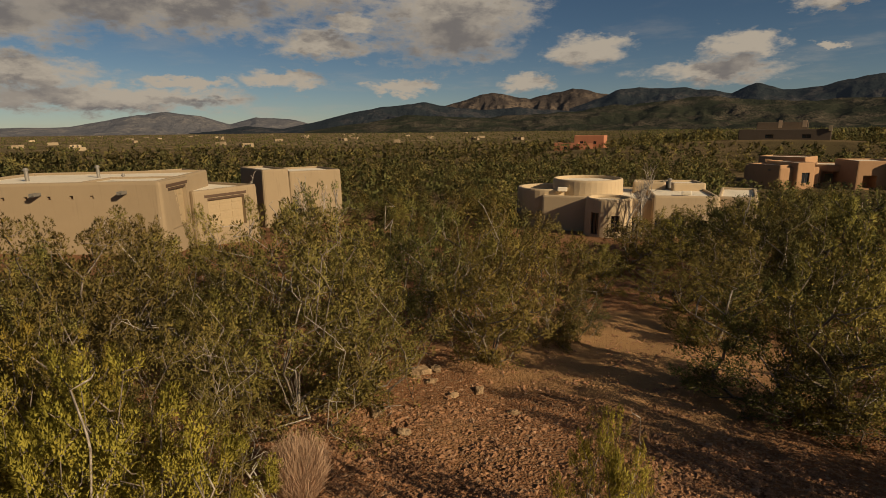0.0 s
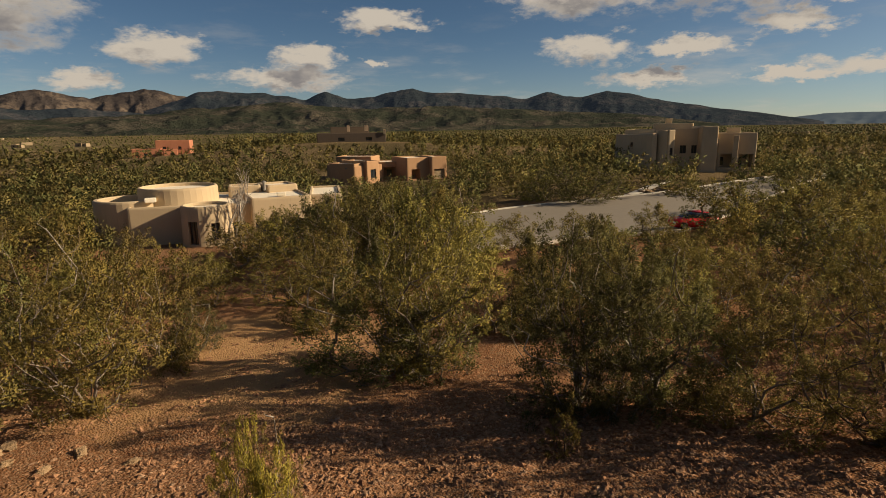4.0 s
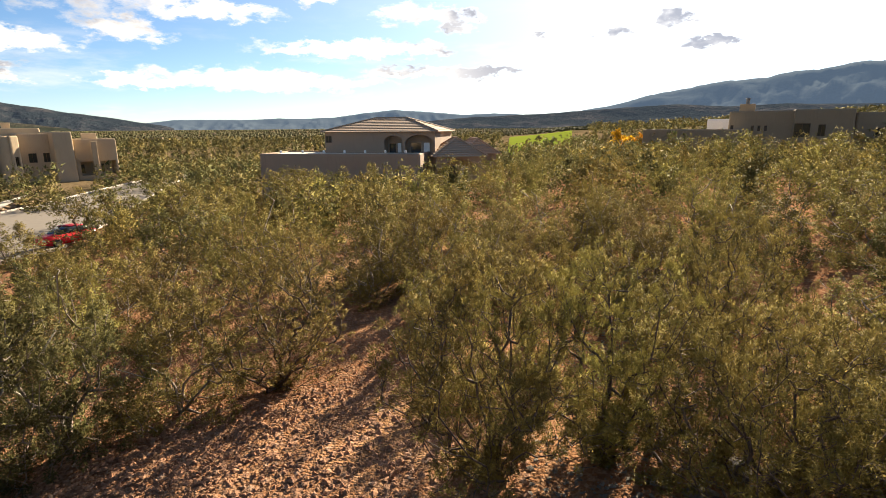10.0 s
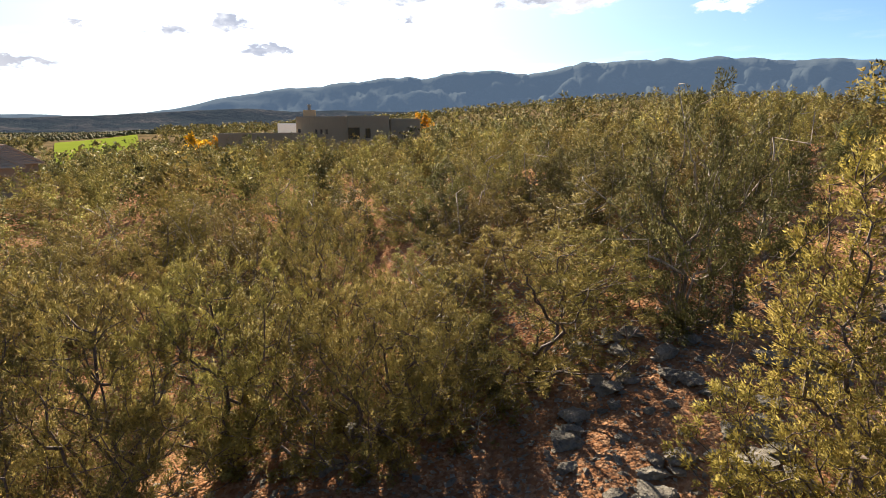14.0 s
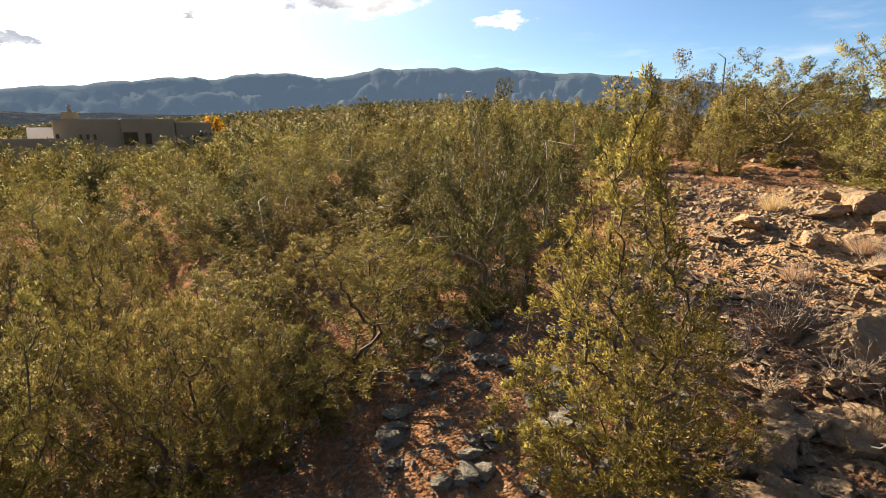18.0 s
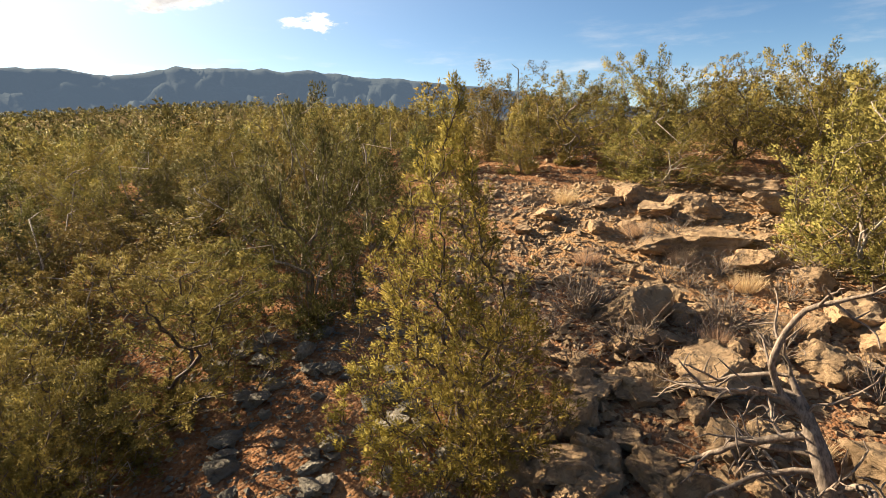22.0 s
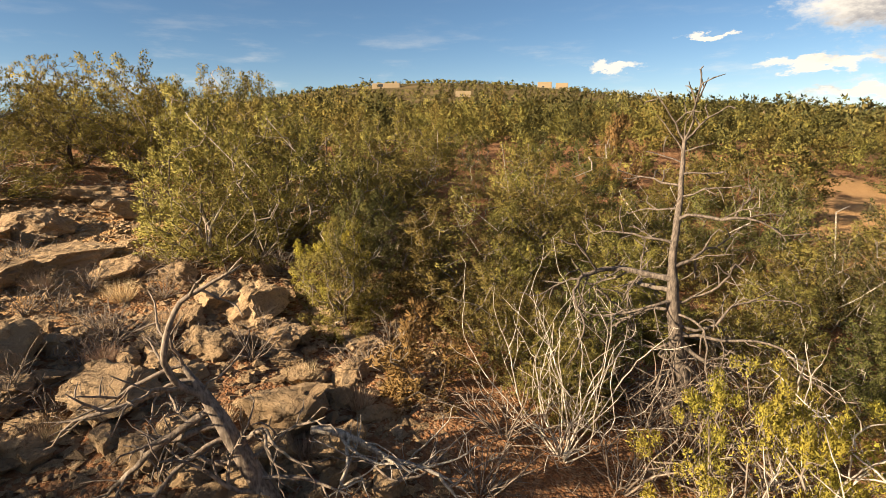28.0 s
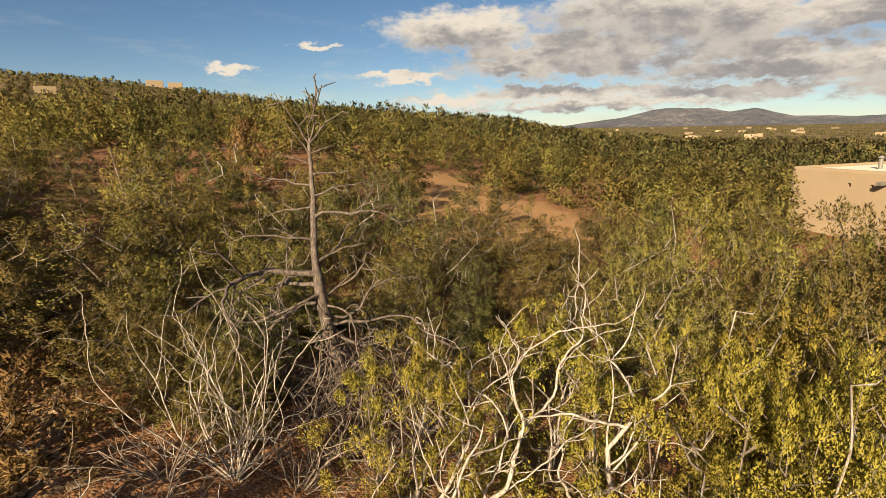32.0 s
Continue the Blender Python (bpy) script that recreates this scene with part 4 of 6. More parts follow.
def woodland(rng, d0, d1, step, keys, low=2.0, high=3.7, sector=(0, 360)):
    """Fills the slope with trees that stay below the line of view over them."""
    cells = [(x, y) for x in np.arange(-d1, d1, step) for y in np.arange(-d1, d1, step)]
    for x, y in cells:
        x, y = x + rng.uniform(-0.45, 0.45) * step, y + rng.uniform(-0.45, 0.45) * step
        d, az = np.hypot(x, y), math.degrees(math.atan2(x, y)) % 360
        if not d0 <= d < d1 or not sector[0] <= az <= sector[1] or open_ground(az, d):
            continue
        h = min(rng.uniform(low, high), EYE + d * tan(radians(np.interp(az, SKYLINE_AZ, SKYLINE_EL))) - gz(x, y) + rng.uniform(-0.4, 0.3))
        for a0, a1, d0_, d1_, top in VIEWS:
            if in_sector(az, d, a0, a1, d0_, d1_):
                h = min(h, EYE + d * tan(radians(top)) - gz(x, y))
        if h < 1.0 or any((x - a) ** 2 + (y - b) ** 2 < (r * 0.75 + h * 0.2) ** 2 for a, b, r in taken):
            continue
        taken.append((x, y, h * 0.3))
        plant(keys[rng.integers(len(keys))], x, y, h, rng.uniform(0, 6.28), rng.uniform(0.9, 1.3) * (1 + 0.35 * max(0, 2.5 - h)))


woodland(np.random.default_rng(5), 12, 24, 3.2, ["mid0", "mid1", "mid2", "mid3", "mid0", "mid5", "mid3", "mid4"])
woodland(np.random.default_rng(25), 9.5, 24, 2.3, ["mid0", "mid1", "mid3", "mid5", "mid0"], 1.2, 2.3, (100, 174))
woodland(np.random.default_rng(35), 10, 24, 2.3, ["mid0", "mid1", "mid3", "mid5"], 1.1, 2.0, (234, 330))
woodland(np.random.default_rng(15), 24, 31, 3.4, ["far0", "far1", "far2", "far3", "far0", "far5", "far3", "far4"])

for _i, _key in enumerate([k for k in MODELS if not MODELS[k][2]]):      # every model stands somewhere
    _p = polar(150 + 4 * _i, 27)
    plant(_key, _p.x, _p.y, 2.6, 0, 1)


def grove(rng, d0, d1, step, mat, shapes, label, fine, spur=0.22, inner=5, low=2.4, high=4.4):
    """Woods whose trees nobody counts: crowns of the models joined into one mesh."""
    crowns = []
    for k, shape in enumerate(shapes):       # a crown of this fineness serves as a mould and is then taken away
        t = tree("mould", "", "", mat, mat, shape, 3.5, 1.6 - 0.2 * (k % 2), *fine, 70 + k, stems=2, spur=spur, fill=inner, shell=0.85)
        me = [c for c in t.children if c.name.startswith("crown")][0].data
        v, nrm = np.empty(len(me.vertices) * 3, np.float32), np.empty(len(me.loops) * 3, np.float32)
        me.vertices.foreach_get("co", v)
        me.corner_normals.foreach_get("vector", nrm)
        crowns.append((v.reshape(-1, 3).copy(), nrm.reshape(-1, 3).copy()))
        for c in (*t.children, t):
            bpy.data.objects.remove(c)
    verts, norms = [], []
    for x in np.arange(-d1, d1, step):
        for y in np.arange(-d1, d1, step):
            px, py = x + rng.uniform(-0.48, 0.48) * step, y + rng.uniform(-0.48, 0.48) * step
            d, az = np.hypot(px, py), math.degrees(math.atan2(px, py)) % 360
            v, nrm = crowns[rng.integers(len(crowns))]
            h, wide, t = rng.uniform(low, high), rng.uniform(0.9, 1.3), rng.uniform(0, 6.28)
            if not d0 <= d < d1 or open_ground(az, d) or in_sector(az, d, 180, 228, 52, 999) or d > 320 and in_sector(az, d, 300, 20, 320, 999) and rng.uniform() < 0.6:
                continue
            for a0, a1, r0, r1, top in VIEWS:
                if in_sector(az, d, a0, a1, r0, r1):
                    h = min(h, EYE + d * tan(radians(top)) - gz(px, py))
            if h < 0.8 or d < 80 and any((px - a) ** 2 + (py - b) ** 2 < (r * 0.75 + h * 0.2) ** 2 for a, b, r in taken):
                continue
            turn = np.array(((cos(t), -sin(t), 0), (sin(t), cos(t), 0), (0, 0, 1)))
            verts.append((v * (h / 3.5)) @ turn.T * np.array([wide, wide, 1]) + np.array([px, py, gz(px, py) - 0.06]))
            norms.append(nrm @ turn.T)
    v = np.concatenate(verts)
    return tagged(arrays("woodland", v, np.arange(len(v)).reshape(-1, 3), mat, None, True, np.concatenate(norms)), label, "woodland", kind="stuff")


for _i, (_mat, _shapes, _what) in enumerate(((JUNIPER, (bushy, bushy), "woods of olive green juniper"), (JUNIPER_GREEN, (bushy, conic), "dark green junipers"), (PINYON, (rounded, bushy), "yellow green pinyon pines"))):
    grove(np.random.default_rng(45 + _i), 31, 78, (6.2, 6.2, 7.4)[_i], _mat, _shapes, _what + " across the slope", (74, 12, 0.16, 0.046))
for _i, (_mat, _what) in enumerate(((FARWOOD, "distant woods of olive green juniper and pinyon"), (FARWOOD_GREEN, "distant dark green woods"))):
    grove(np.random.default_rng(55 + _i), 78, 170, 6.6, _mat, (bushy, rounded, bushy), _what, (56, 4.2, 0.27, 0.095), 0.28, 1, 2.8, 5.6)
    grove(np.random.default_rng(65 + _i), 170, 480, 10.2, _mat, (bushy, rounded), _what, (20, 2.6, 0.55, 0.22), 0.4, 0, 2.8, 5.4)


def far_woods(rng, d0, d1, step, tall, mat, label):
    """Woods so far off that each tree is one ragged blunt clump."""
    n = int(pi * (d1 * d1 - d0 * d0) / step ** 2)
    d, az = np.sqrt(rng.uniform(d0 * d0, d1 * d1, n)), rng.uniform(0, 360, n)
    keep = ~((az > 167) & (az < 232)) & ~(((az > 300) | (az < 20)) & (rng.uniform(0, 1, n) < 0.72)) & ~((az > 108) & (az < 117) & (d < 520))
    d, az = d[keep], az[keep]
    x, y = d * np.sin(np.radians(az)), d * np.cos(np.radians(az))
    z = ground(x, y)
    h = rng.uniform(2.0, 4.0, len(d)) * tall
    for a0, a1, r0, r1, top in VIEWS:
        h = np.where((az > a0) & (az < a1) & (d > r0) & (d < r1), np.clip(EYE + d * tan(radians(top)) - z, 0.9, h), h)
    e = BLUNT[None] * rng.uniform(0.6, 1.25, (len(d), 6, 1)) * np.array([1.0, 1.0, 0.9]) * 0.5
    v = (e + np.array([0, 0, 0.45])) * h[:, None, None]
    v[..., 2] = np.maximum(v[..., 2], -0.1)
    v += np.stack([x, y, z], 1)[:, None]
    f = (np.arange(len(d))[:, None, None] * 6 + BLUNT_TRI[None]).reshape(-1, 3)
    ob = arrays("woodland", v.reshape(-1, 3), f, mat, None, True, unit(e).reshape(-1, 3))
    return tagged(ob, label, "woodland", kind="stuff")


_far = "distant woods of olive green juniper and pinyon"
far_woods(np.random.default_rng(11), 480, 1300, 13.5, 1.1, FARWOOD_GREEN, _far)
far_woods(np.random.default_rng(12), 1300, 2700, 30.0, 1.5, FARWOOD_GREEN, _far)

# ---- dead wood ----
def grow_limb(rng, pos, par, start, way, length, step=0.22, wander=0.28, pull=(0, 0, 0), kids=0.35, depth=2, shrink=0.5):
    """A crooked limb with side twigs, added to a skeleton."""
    way = np.array(way, float)
    way /= np.linalg.norm(way)
    at, i = pos[start], start
    n = max(2, int(length / step))
    for k in range(n):
        way = way + rng.normal(0, wander, 3) * 0.5 + np.array(pull) * 0.12
        way /= np.linalg.norm(way)
        at = at + way * length / n
        pos.append(at), par.append(i)
        i = len(pos) - 1
        if depth > 0 and k > 0 and rng.uniform() < kids:
            side = np.cross(way, rng.normal(0, 1, 3))
            grow_limb(rng, pos, par, i, way * 0.6 + side / (np.linalg.norm(side) + 1e-9) * 0.8, length * shrink * rng.uniform(0.5, 1.1) * (1 - 0.5 * k / n), step * 0.8, wander, pull, kids, depth - 1, shrink)
    return i


def dead_wood(name, label, category, mat, limbs, az, d, seed, thick, thin=0.006, turn=0.0, sink=0.1, stem=False, split=True, **kw):
    """limbs: (start along the first limb 0..1 or -1 for the root, direction, length). Each limb is a part."""
    rng = np.random.default_rng(seed)
    pos, par, owner = [np.zeros(3)], [-1], [0]
    first = []
    for k, (where, way, length) in enumerate(limbs):
        start = 0 if where < 0 or not first else first[int(where * (len(first) - 1))]
        before = len(pos)
        if not first and stem:
            grow_limb(rng, pos, par, 0, way, length, step=0.2, wander=0.13, depth=0)
        else:
            grow_limb(rng, pos, par, start, way, length, **kw)
        owner += [k] * (len(pos) - before)
        if not first:
            first = list(range(before, len(pos)))
    v, f, node = limb_mesh(np.array(pos), np.array(par), thick, thin, 5, True)
    p = polar(az, d)
    place = Matrix.LocRotScale((p.x, p.y, gz(p.x, p.y) - sink), Euler((0, 0, turn)), None)
    if not split:
        ob = arrays(name, v, f, mat, smooth=True)
        ob.matrix_basis = place
        return tagged(ob, label, category)
    ob = new(name)
    ob.empty_display_size = 0.2
    ob.matrix_basis = place
    who = np.array(owner)[node]
    for k in range(len(limbs)):
        own = f[who == k]
        if len(own):
            used, g = np.unique(own, return_inverse=True)
            arrays("trunk" if k == 0 and stem else "limb", v[used], g.reshape(-1, 4), mat, ob, True)
    return tagged(ob, label, category)


def way_of(az, up):
    """A direction by compass and steepness in degrees."""
    return (sin(radians(az)) * cos(radians(up)), cos(radians(az)) * cos(radians(up)), sin(radians(up)))


dead_wood("dead_tree", "tall dead pine with bare brown limbs and forked top", "dead tree", SNAGWOOD,
          [(-1, (0.0, 0.03, 1), 5.6)] + [(z, way_of(a, u), l) for z, a, u, l in (
              (0.99, 8, 74, 1.15), (0.99, 188, 62, 1.1), (0.98, 95, 84, 1.2), (0.97, 345, 55, 0.9), (0.95, 190, 70, 0.8), (0.93, 10, 20, 0.5), (0.9, 200, 20, 0.7), (0.86, 350, 12, 0.7), (0.84, 185, 8, 1.1), (0.8, 10, 8, 0.8), (0.74, 178, 5, 0.9), (0.7, 0, 38, 1.7),
              (0.62, 178, 8, 1.4), (0.56, 350, 40, 1.9), (0.5, 182, 22, 2.9), (0.47, 190, 10, 2.0), (0.46, 5, 4, 1.6), (0.44, 150, 0, 1.6), (0.42, 30, -12, 1.8), (0.4, 178, -4, 2.2), (0.37, 350, -15, 2.0), (0.34, 15, -20, 2.2), (0.3, 170, -20, 1.8), (0.27, 10, -28, 2.0), (0.24, 130, -10, 1.5), (0.2, 160, -20, 1.7), (0.2, 20, -15, 1.8), (0.3, 270, 0, 1.5))],
          272.4, 10.3, 3, 0.15, 0.012, stem=True, step=0.17, wander=0.42, kids=0.6, depth=2, pull=(0, 0, -0.35))
# fan of bleached stems
_r = np.random.default_rng(12)
dead_wood("dead_juniper", "bleached dead juniper shrub fanning out in pale bare stems", "dead shrub", BLEACHED,
          [(-1, way_of(_r.uniform(0, 360), _r.uniform(34, 84)), _r.uniform(1.9, 3.2)) for _ in range(17)], 259.6, 7.7, 5, 0.055, 0.0045, step=0.17, wander=0.30, pull=(0, 0, 0.7), kids=0.3, depth=2)
dead_wood("dead_juniper", "low dry brown twiggy shrub beside pale stones", "dead shrub", DEADBROWN,
          [(-1, way_of(_r.uniform(0, 360), _r.uniform(15, 80)), _r.uniform(0.8, 1.5)) for _ in range(34)], 198.5, 10.3, 6, 0.06, 0.005, step=0.14, wander=0.25, kids=0.5, depth=2)
dead_wood("dead_juniper", "low dry brown twiggy shrub beside pale stones", "dead shrub", DEADBROWN,
          [(-1, way_of(_r.uniform(0, 360), _r.uniform(15, 80)), _r.uniform(0.5, 1.0)) for _ in range(22)], 204.5, 9.6, 7, 0.04, 0.005, step=0.12, wander=0.25, kids=0.5, depth=2)
for _i, (_az, _d, _l) in enumerate(((268, 9.4, 1.5), (274.5, 9.6, 1.6), (278, 11.5, 1.6), (264.5, 10.2, 1.5), (271, 8.3, 1.3), (266, 7.4, 1.1), (276, 7.6, 1.2), (253, 7.8, 1.2), (250, 6.6, 0.9), (281, 9.0, 1.4))):
    dead_wood("dead_juniper", "tangle of dry brown branches round a dead pine", "dead shrub", DEADBROWN,
              [(-1, way_of(_r.uniform(0, 360), _r.uniform(5, 70)), _l * _r.uniform(0.7, 1.4)) for _ in range(24)], _az, _d, 300 + _i, 0.06, 0.007, split=False, step=0.17, wander=0.28, kids=0.45, depth=2)
# sprawling dead tree on the boulders
dead_wood("dead_tree", "sprawling dead grey tree with crooked limbs over boulders", "dead tree", DEADBROWN,
          [(-1, way_of(140, 68), 2.5), (0.99, way_of(130, 35), 1.2), (0.98, way_of(60, 74), 0.7), (0.9, way_of(132, 6), 1.6), (0.8, way_of(134, 16), 2.0), (0.72, way_of(128, 2), 1.9), (0.62, way_of(136, -4), 1.8), (0.55, way_of(150, 10), 1.6), (0.5, way_of(128, -10), 1.7),
           (0.42, way_of(330, 70), 1.0), (0.45, way_of(318, 58), 1.7), (0.3, way_of(320, 30), 1.2), (0.35, way_of(140, -5), 1.5), (0.2, way_of(330, 12), 1.3), (0.8, way_of(320, 62), 0.8), (0.15, way_of(130, 10), 1.4)], 226.3, 6.3, 8, 0.14, 0.009, stem=True, step=0.14, wander=0.42, kids=0.5, depth=2, pull=(0, 0, -0.25))
dead_wood("fallen_branch", "long bleached fallen branch with forks on the rocks", "dead branch", DEADWOOD,
          [(-1, way_of(322, 6), 2.3), (0.3, way_of(340, 28), 1.1), (0.5, way_of(300, 16), 1.2), (0.25, way_of(280, 15), 0.9), (0.6, way_of(345, 32), 1.0), (0.1, way_of(120, 34), 0.8), (0.75, way_of(325, -8), 1.0), (0.4, way_of(350, -12), 1.0), (0.85, way_of(300, 20), 0.8), (0.15, way_of(330, 45), 0.6)], 230.5, 6.9, 9, 0.06, 0.007, step=0.13, wander=0.34, kids=0.5, depth=2, sink=-0.6)
dead_wood("fallen_branch", "bleached fallen branch tangled among shrubs", "dead branch", DEADBROWN,
          [(-1, way_of(300, 10), 1.8), (-1, way_of(330, 18), 1.5), (0.5, way_of(270, 12), 1.1), (0.7, way_of(320, 25), 0.9), (-1, way_of(200, 20), 1.0)], 240.0, 6.4, 10, 0.045, 0.006, step=0.14, wander=0.34, kids=0.5, depth=2, sink=-0.2)
dead_wood("dead_branch", "white crooked dead branch standing out of a juniper", "dead branch", BONEWOOD,
          [(-1, way_of(10, 75), 1.5), (0.5, way_of(340, 45), 0.5), (0.75, way_of(60, 35), 0.4), (-1, way_of(150, 40), 0.8)], 338.7, 8.4, 11, 0.04, 0.008, step=0.15, wander=0.32, kids=0.15, depth=1)
# white forked limbs in the bright junipers: place, lean, length, thickness
for _i, (_az, _d, _lean, _up, _l, _t) in enumerate(((284.6, 6.3, 20, 76, 4.4, 0.075), (278.2, 6.0, 200, 74, 3.1, 0.05), (280.6, 6.4, 15, 70, 3.0, 0.045), (293.5, 5.6, 30, 66, 1.9, 0.05), (301.8, 6.2, 190, 70, 3.7, 0.07), (303.0, 6.6, 20, 76, 3.6, 0.05), (288.2, 7.6, 10, 80, 3.0, 0.04),
                                                    (309.5, 5.6, 40, 66, 1.9, 0.04), (314.5, 6.0, 210, 62, 2.0, 0.045), (319.5, 5.6, 60, 70, 2.1, 0.04), (326.0, 6.2, 80, 66, 1.9, 0.032), (333.0, 6.5, 80, 70, 1.8, 0.03), (299.0, 7.4, 120, 70, 2.6, 0.04))):
    dead_wood("juniper_limb", "white twisted bare juniper limb among yellow-green foliage", "dead branch", BONEWOOD,
              [(-1, way_of(_lean, _up), _l), (0.62, way_of(_lean + 150, 62), _l * 0.34), (0.66, way_of(_lean + 10, 28), _l * 0.42), (0.85, way_of(_lean + 200, 58), _l * 0.24), (0.35, way_of(_lean + 170, 40), _l * 0.4), (0.95, way_of(_lean, 78), _l * 0.2), (0.25, way_of(_lean - 20, 35), _l * 0.36)],
              _az, _d, 31 + _i, _t * 0.66, 0.006, step=0.12, wander=0.46, pull=(0, 0, 0.5), kids=0.17, depth=2)


def aspen(az, d, height, seed):
    rng = np.random.default_rng(seed)
    limbs = [(-1, (0, 0, 1), height)] + [(rng.uniform(0.2, 0.95), way_of(rng.uniform(0, 360), rng.uniform(55, 75)), height * rng.uniform(0.12, 0.3)) for _ in range(26)]
    return dead_wood("bare_aspen", "slender leafless aspen with pale twigs by a house", "tree", DEADWOOD, limbs, az, d, seed, 0.09, 0.02, stem=True, split=False, step=0.4, wander=0.1, pull=(0, 0, 1.2), kids=0.4, depth=1)


for _i, (_az, _d, _h) in enumerate(((344.5, 46, 4.4), (345.8, 47, 5.0), (346.6, 46, 4.6), (340.0, 52, 5.0), (339, 53, 4.4), (337, 53, 4.2), (348.6, 47, 4.3), (19.0, 51, 5.8), (19.8, 52, 6.2), (20.6, 51, 5.0), (20.2, 53, 6.6))):
    aspen(_az, _d, _h, 100 + _i)


# ---- shrubs and grass ----
def tuft(name, label, mat, az, d, height, wide, blades, seed, width=0.006, sink=0.03, lean=2.2):
    rng = np.random.default_rng(seed)
    r = np.sqrt(rng.uniform(0, 1, blades)) * wide * 0.35
    a = rng.uniform(0, 2 * pi, blades)
    base = np.stack([np.cos(a) * r, np.sin(a) * r, np.zeros(blades)], 1)
    axis = np.stack([np.cos(a) * r / wide * lean, np.sin(a) * r / wide * lean, np.ones(blades)], 1)
    if lean < 2:      # bushy: side twigs all along
        base = base + axis * (height * 0.75 * rng.uniform(0, 1, blades) ** 1.2 * (1 - (r / wide / 0.36) ** 2 * 0.6))[:, None]
        height = height * 0.25
    a = axis + rng.normal(0, 0.22, axis.shape)
    a /= np.linalg.norm(a, axis=1)[:, None]
    w = np.cross(a, rng.normal(0, 1, a.shape))
    w *= width / np.linalg.norm(w, axis=1)[:, None]
    v = np.stack([base + w, base - w, base + a * (height * rng.uniform(0.6, 1.2, blades))[:, None]], 1).reshape(-1, 3)
    f = np.arange(blades * 3).reshape(-1, 3)
    ob = arrays(name, v, f, mat)
    p = polar(az, d)
    ob.matrix_basis = Matrix.Translation((p.x, p.y, gz(p.x, p.y) - sink))
    return tagged(ob, label, "shrub")


tuft("rabbitbrush", "pale straw-coloured rabbitbrush on red gravel", STRAW, 342.9, 8.9, 1.35, 0.95, 7000, 50, 0.006, lean=1.1)
for _i, (_az, _d, _h) in enumerate(((203.5, 14.5, 0.5), (208, 13.2, 0.4), (214, 12.5, 0.45), (218, 11, 0.4), (196.5, 17, 0.6), (222, 9.8, 0.35), (212, 10, 0.35), (206, 8.6, 0.35), (225, 12.2, 0.4), (230, 9.0, 0.35), (199, 12.6, 0.45), (217, 15.8, 0.5), (229.5, 7.2, 0.3), (236, 8.3, 0.35), (221, 7.9, 0.3))):
    tuft("dry_grass", "tuft of dry straw grass between rocks", STRAW, _az, _d, _h, 0.5, 420, 70 + _i, 0.005)

# dry brown scrub between the rocks
SCRUB = [dead_wood("dry_shrub", "low dry brown twiggy shrub between sandstone rocks", "dead shrub", DEADBROWN,
                   [(-1, way_of(_r.uniform(0, 360), _r.uniform(20, 80)), _r.uniform(0.35, 0.75)) for _ in range(26)], 207 + 3 * _k, 9 + _k, 500 + _k, 0.03, 0.005, split=False, step=0.12, wander=0.3, kids=0.5, depth=2) for _k in range(3)]
for _i in range(26):
    _p = polar(_r.uniform(189, 240), _r.uniform(8.2, 15.5))
    copy_thing(SCRUB[_i % 3], Matrix.LocRotScale((_p.x, _p.y, gz(_p.x, _p.y) - 0.05), Euler((0, 0, _r.uniform(0, 6))), (1, 1, 1) if _i % 2 else (1.3, 1.3, 1.1)))

# ---- rocks ----
def boulder_mesh(seed, cuts=7, flat=0.75):
    """A broken block of sandstone about one metre across."""
    rng = np.random.default_rng(seed)
    bm = bmesh.new()
    bmesh.ops.create_icosphere(bm, subdivisions=4, radius=0.62)
    planes = [(Vector(rng.normal(0, 1, 3)).normalized(), rng.uniform(0.27, 0.44)) for _ in range(cuts + 5)]
    planes.append((Vector((0, 0, 1)), rng.uniform(0.26, 0.4)))
    off = Vector(rng.uniform(0, 50, 3))
    for v in bm.verts:
        for nrm, k in planes:
            s = v.co.dot(nrm) - k
            if s > 0:
                v.co -= nrm * s * 0.97
        v.co *= 1 + 0.2 * noise.fractal(v.co * 4.0 + off, 0.6, 2.1, 7) + 0.05 * abs(noise.noise(v.co * 7.0 + off))
        v.co.z *= flat
    return bm


ROCKS = []
for _s in range(7):
    _bm = boulder_mesh(200 + _s, 6 + _s % 4, 0.6 + 0.06 * _s)
    _me = bpy.data.meshes.new("boulder")
    _bm.to_mesh(_me)
    _bm.free()
    _me.materials.append(SANDSTONE)
    ROCKS.append(_me)
ROCKS_GREY = []
for _me in ROCKS[:4]:
    _c = _me.copy()
    _c.materials.clear()
    _c.materials.append(GREYSTONE)
    ROCKS_GREY.append(_c)


def rock(az, d, size, wide=1.0, high=1.0, turn=0.0, grey=False, k=0, sink=0.18, label="angular tan sandstone boulder on the rocky slope", group="boulders on the slope"):
    me = (ROCKS_GREY if grey else ROCKS)[k % (4 if grey else 7)]
    ob = new("boulder", me)
    p = polar(az, d)
    ob.matrix_basis = Matrix.LocRotScale((p.x, p.y, gz(p.x, p.y) + size * high * (0.28 - sink * 0.7)), Euler((0.15 * sin(turn * 3), 0.15 * cos(turn * 2), turn)), (size * wide, size, size * high * 1.1))
    return tagged(ob, label, "rock", group)


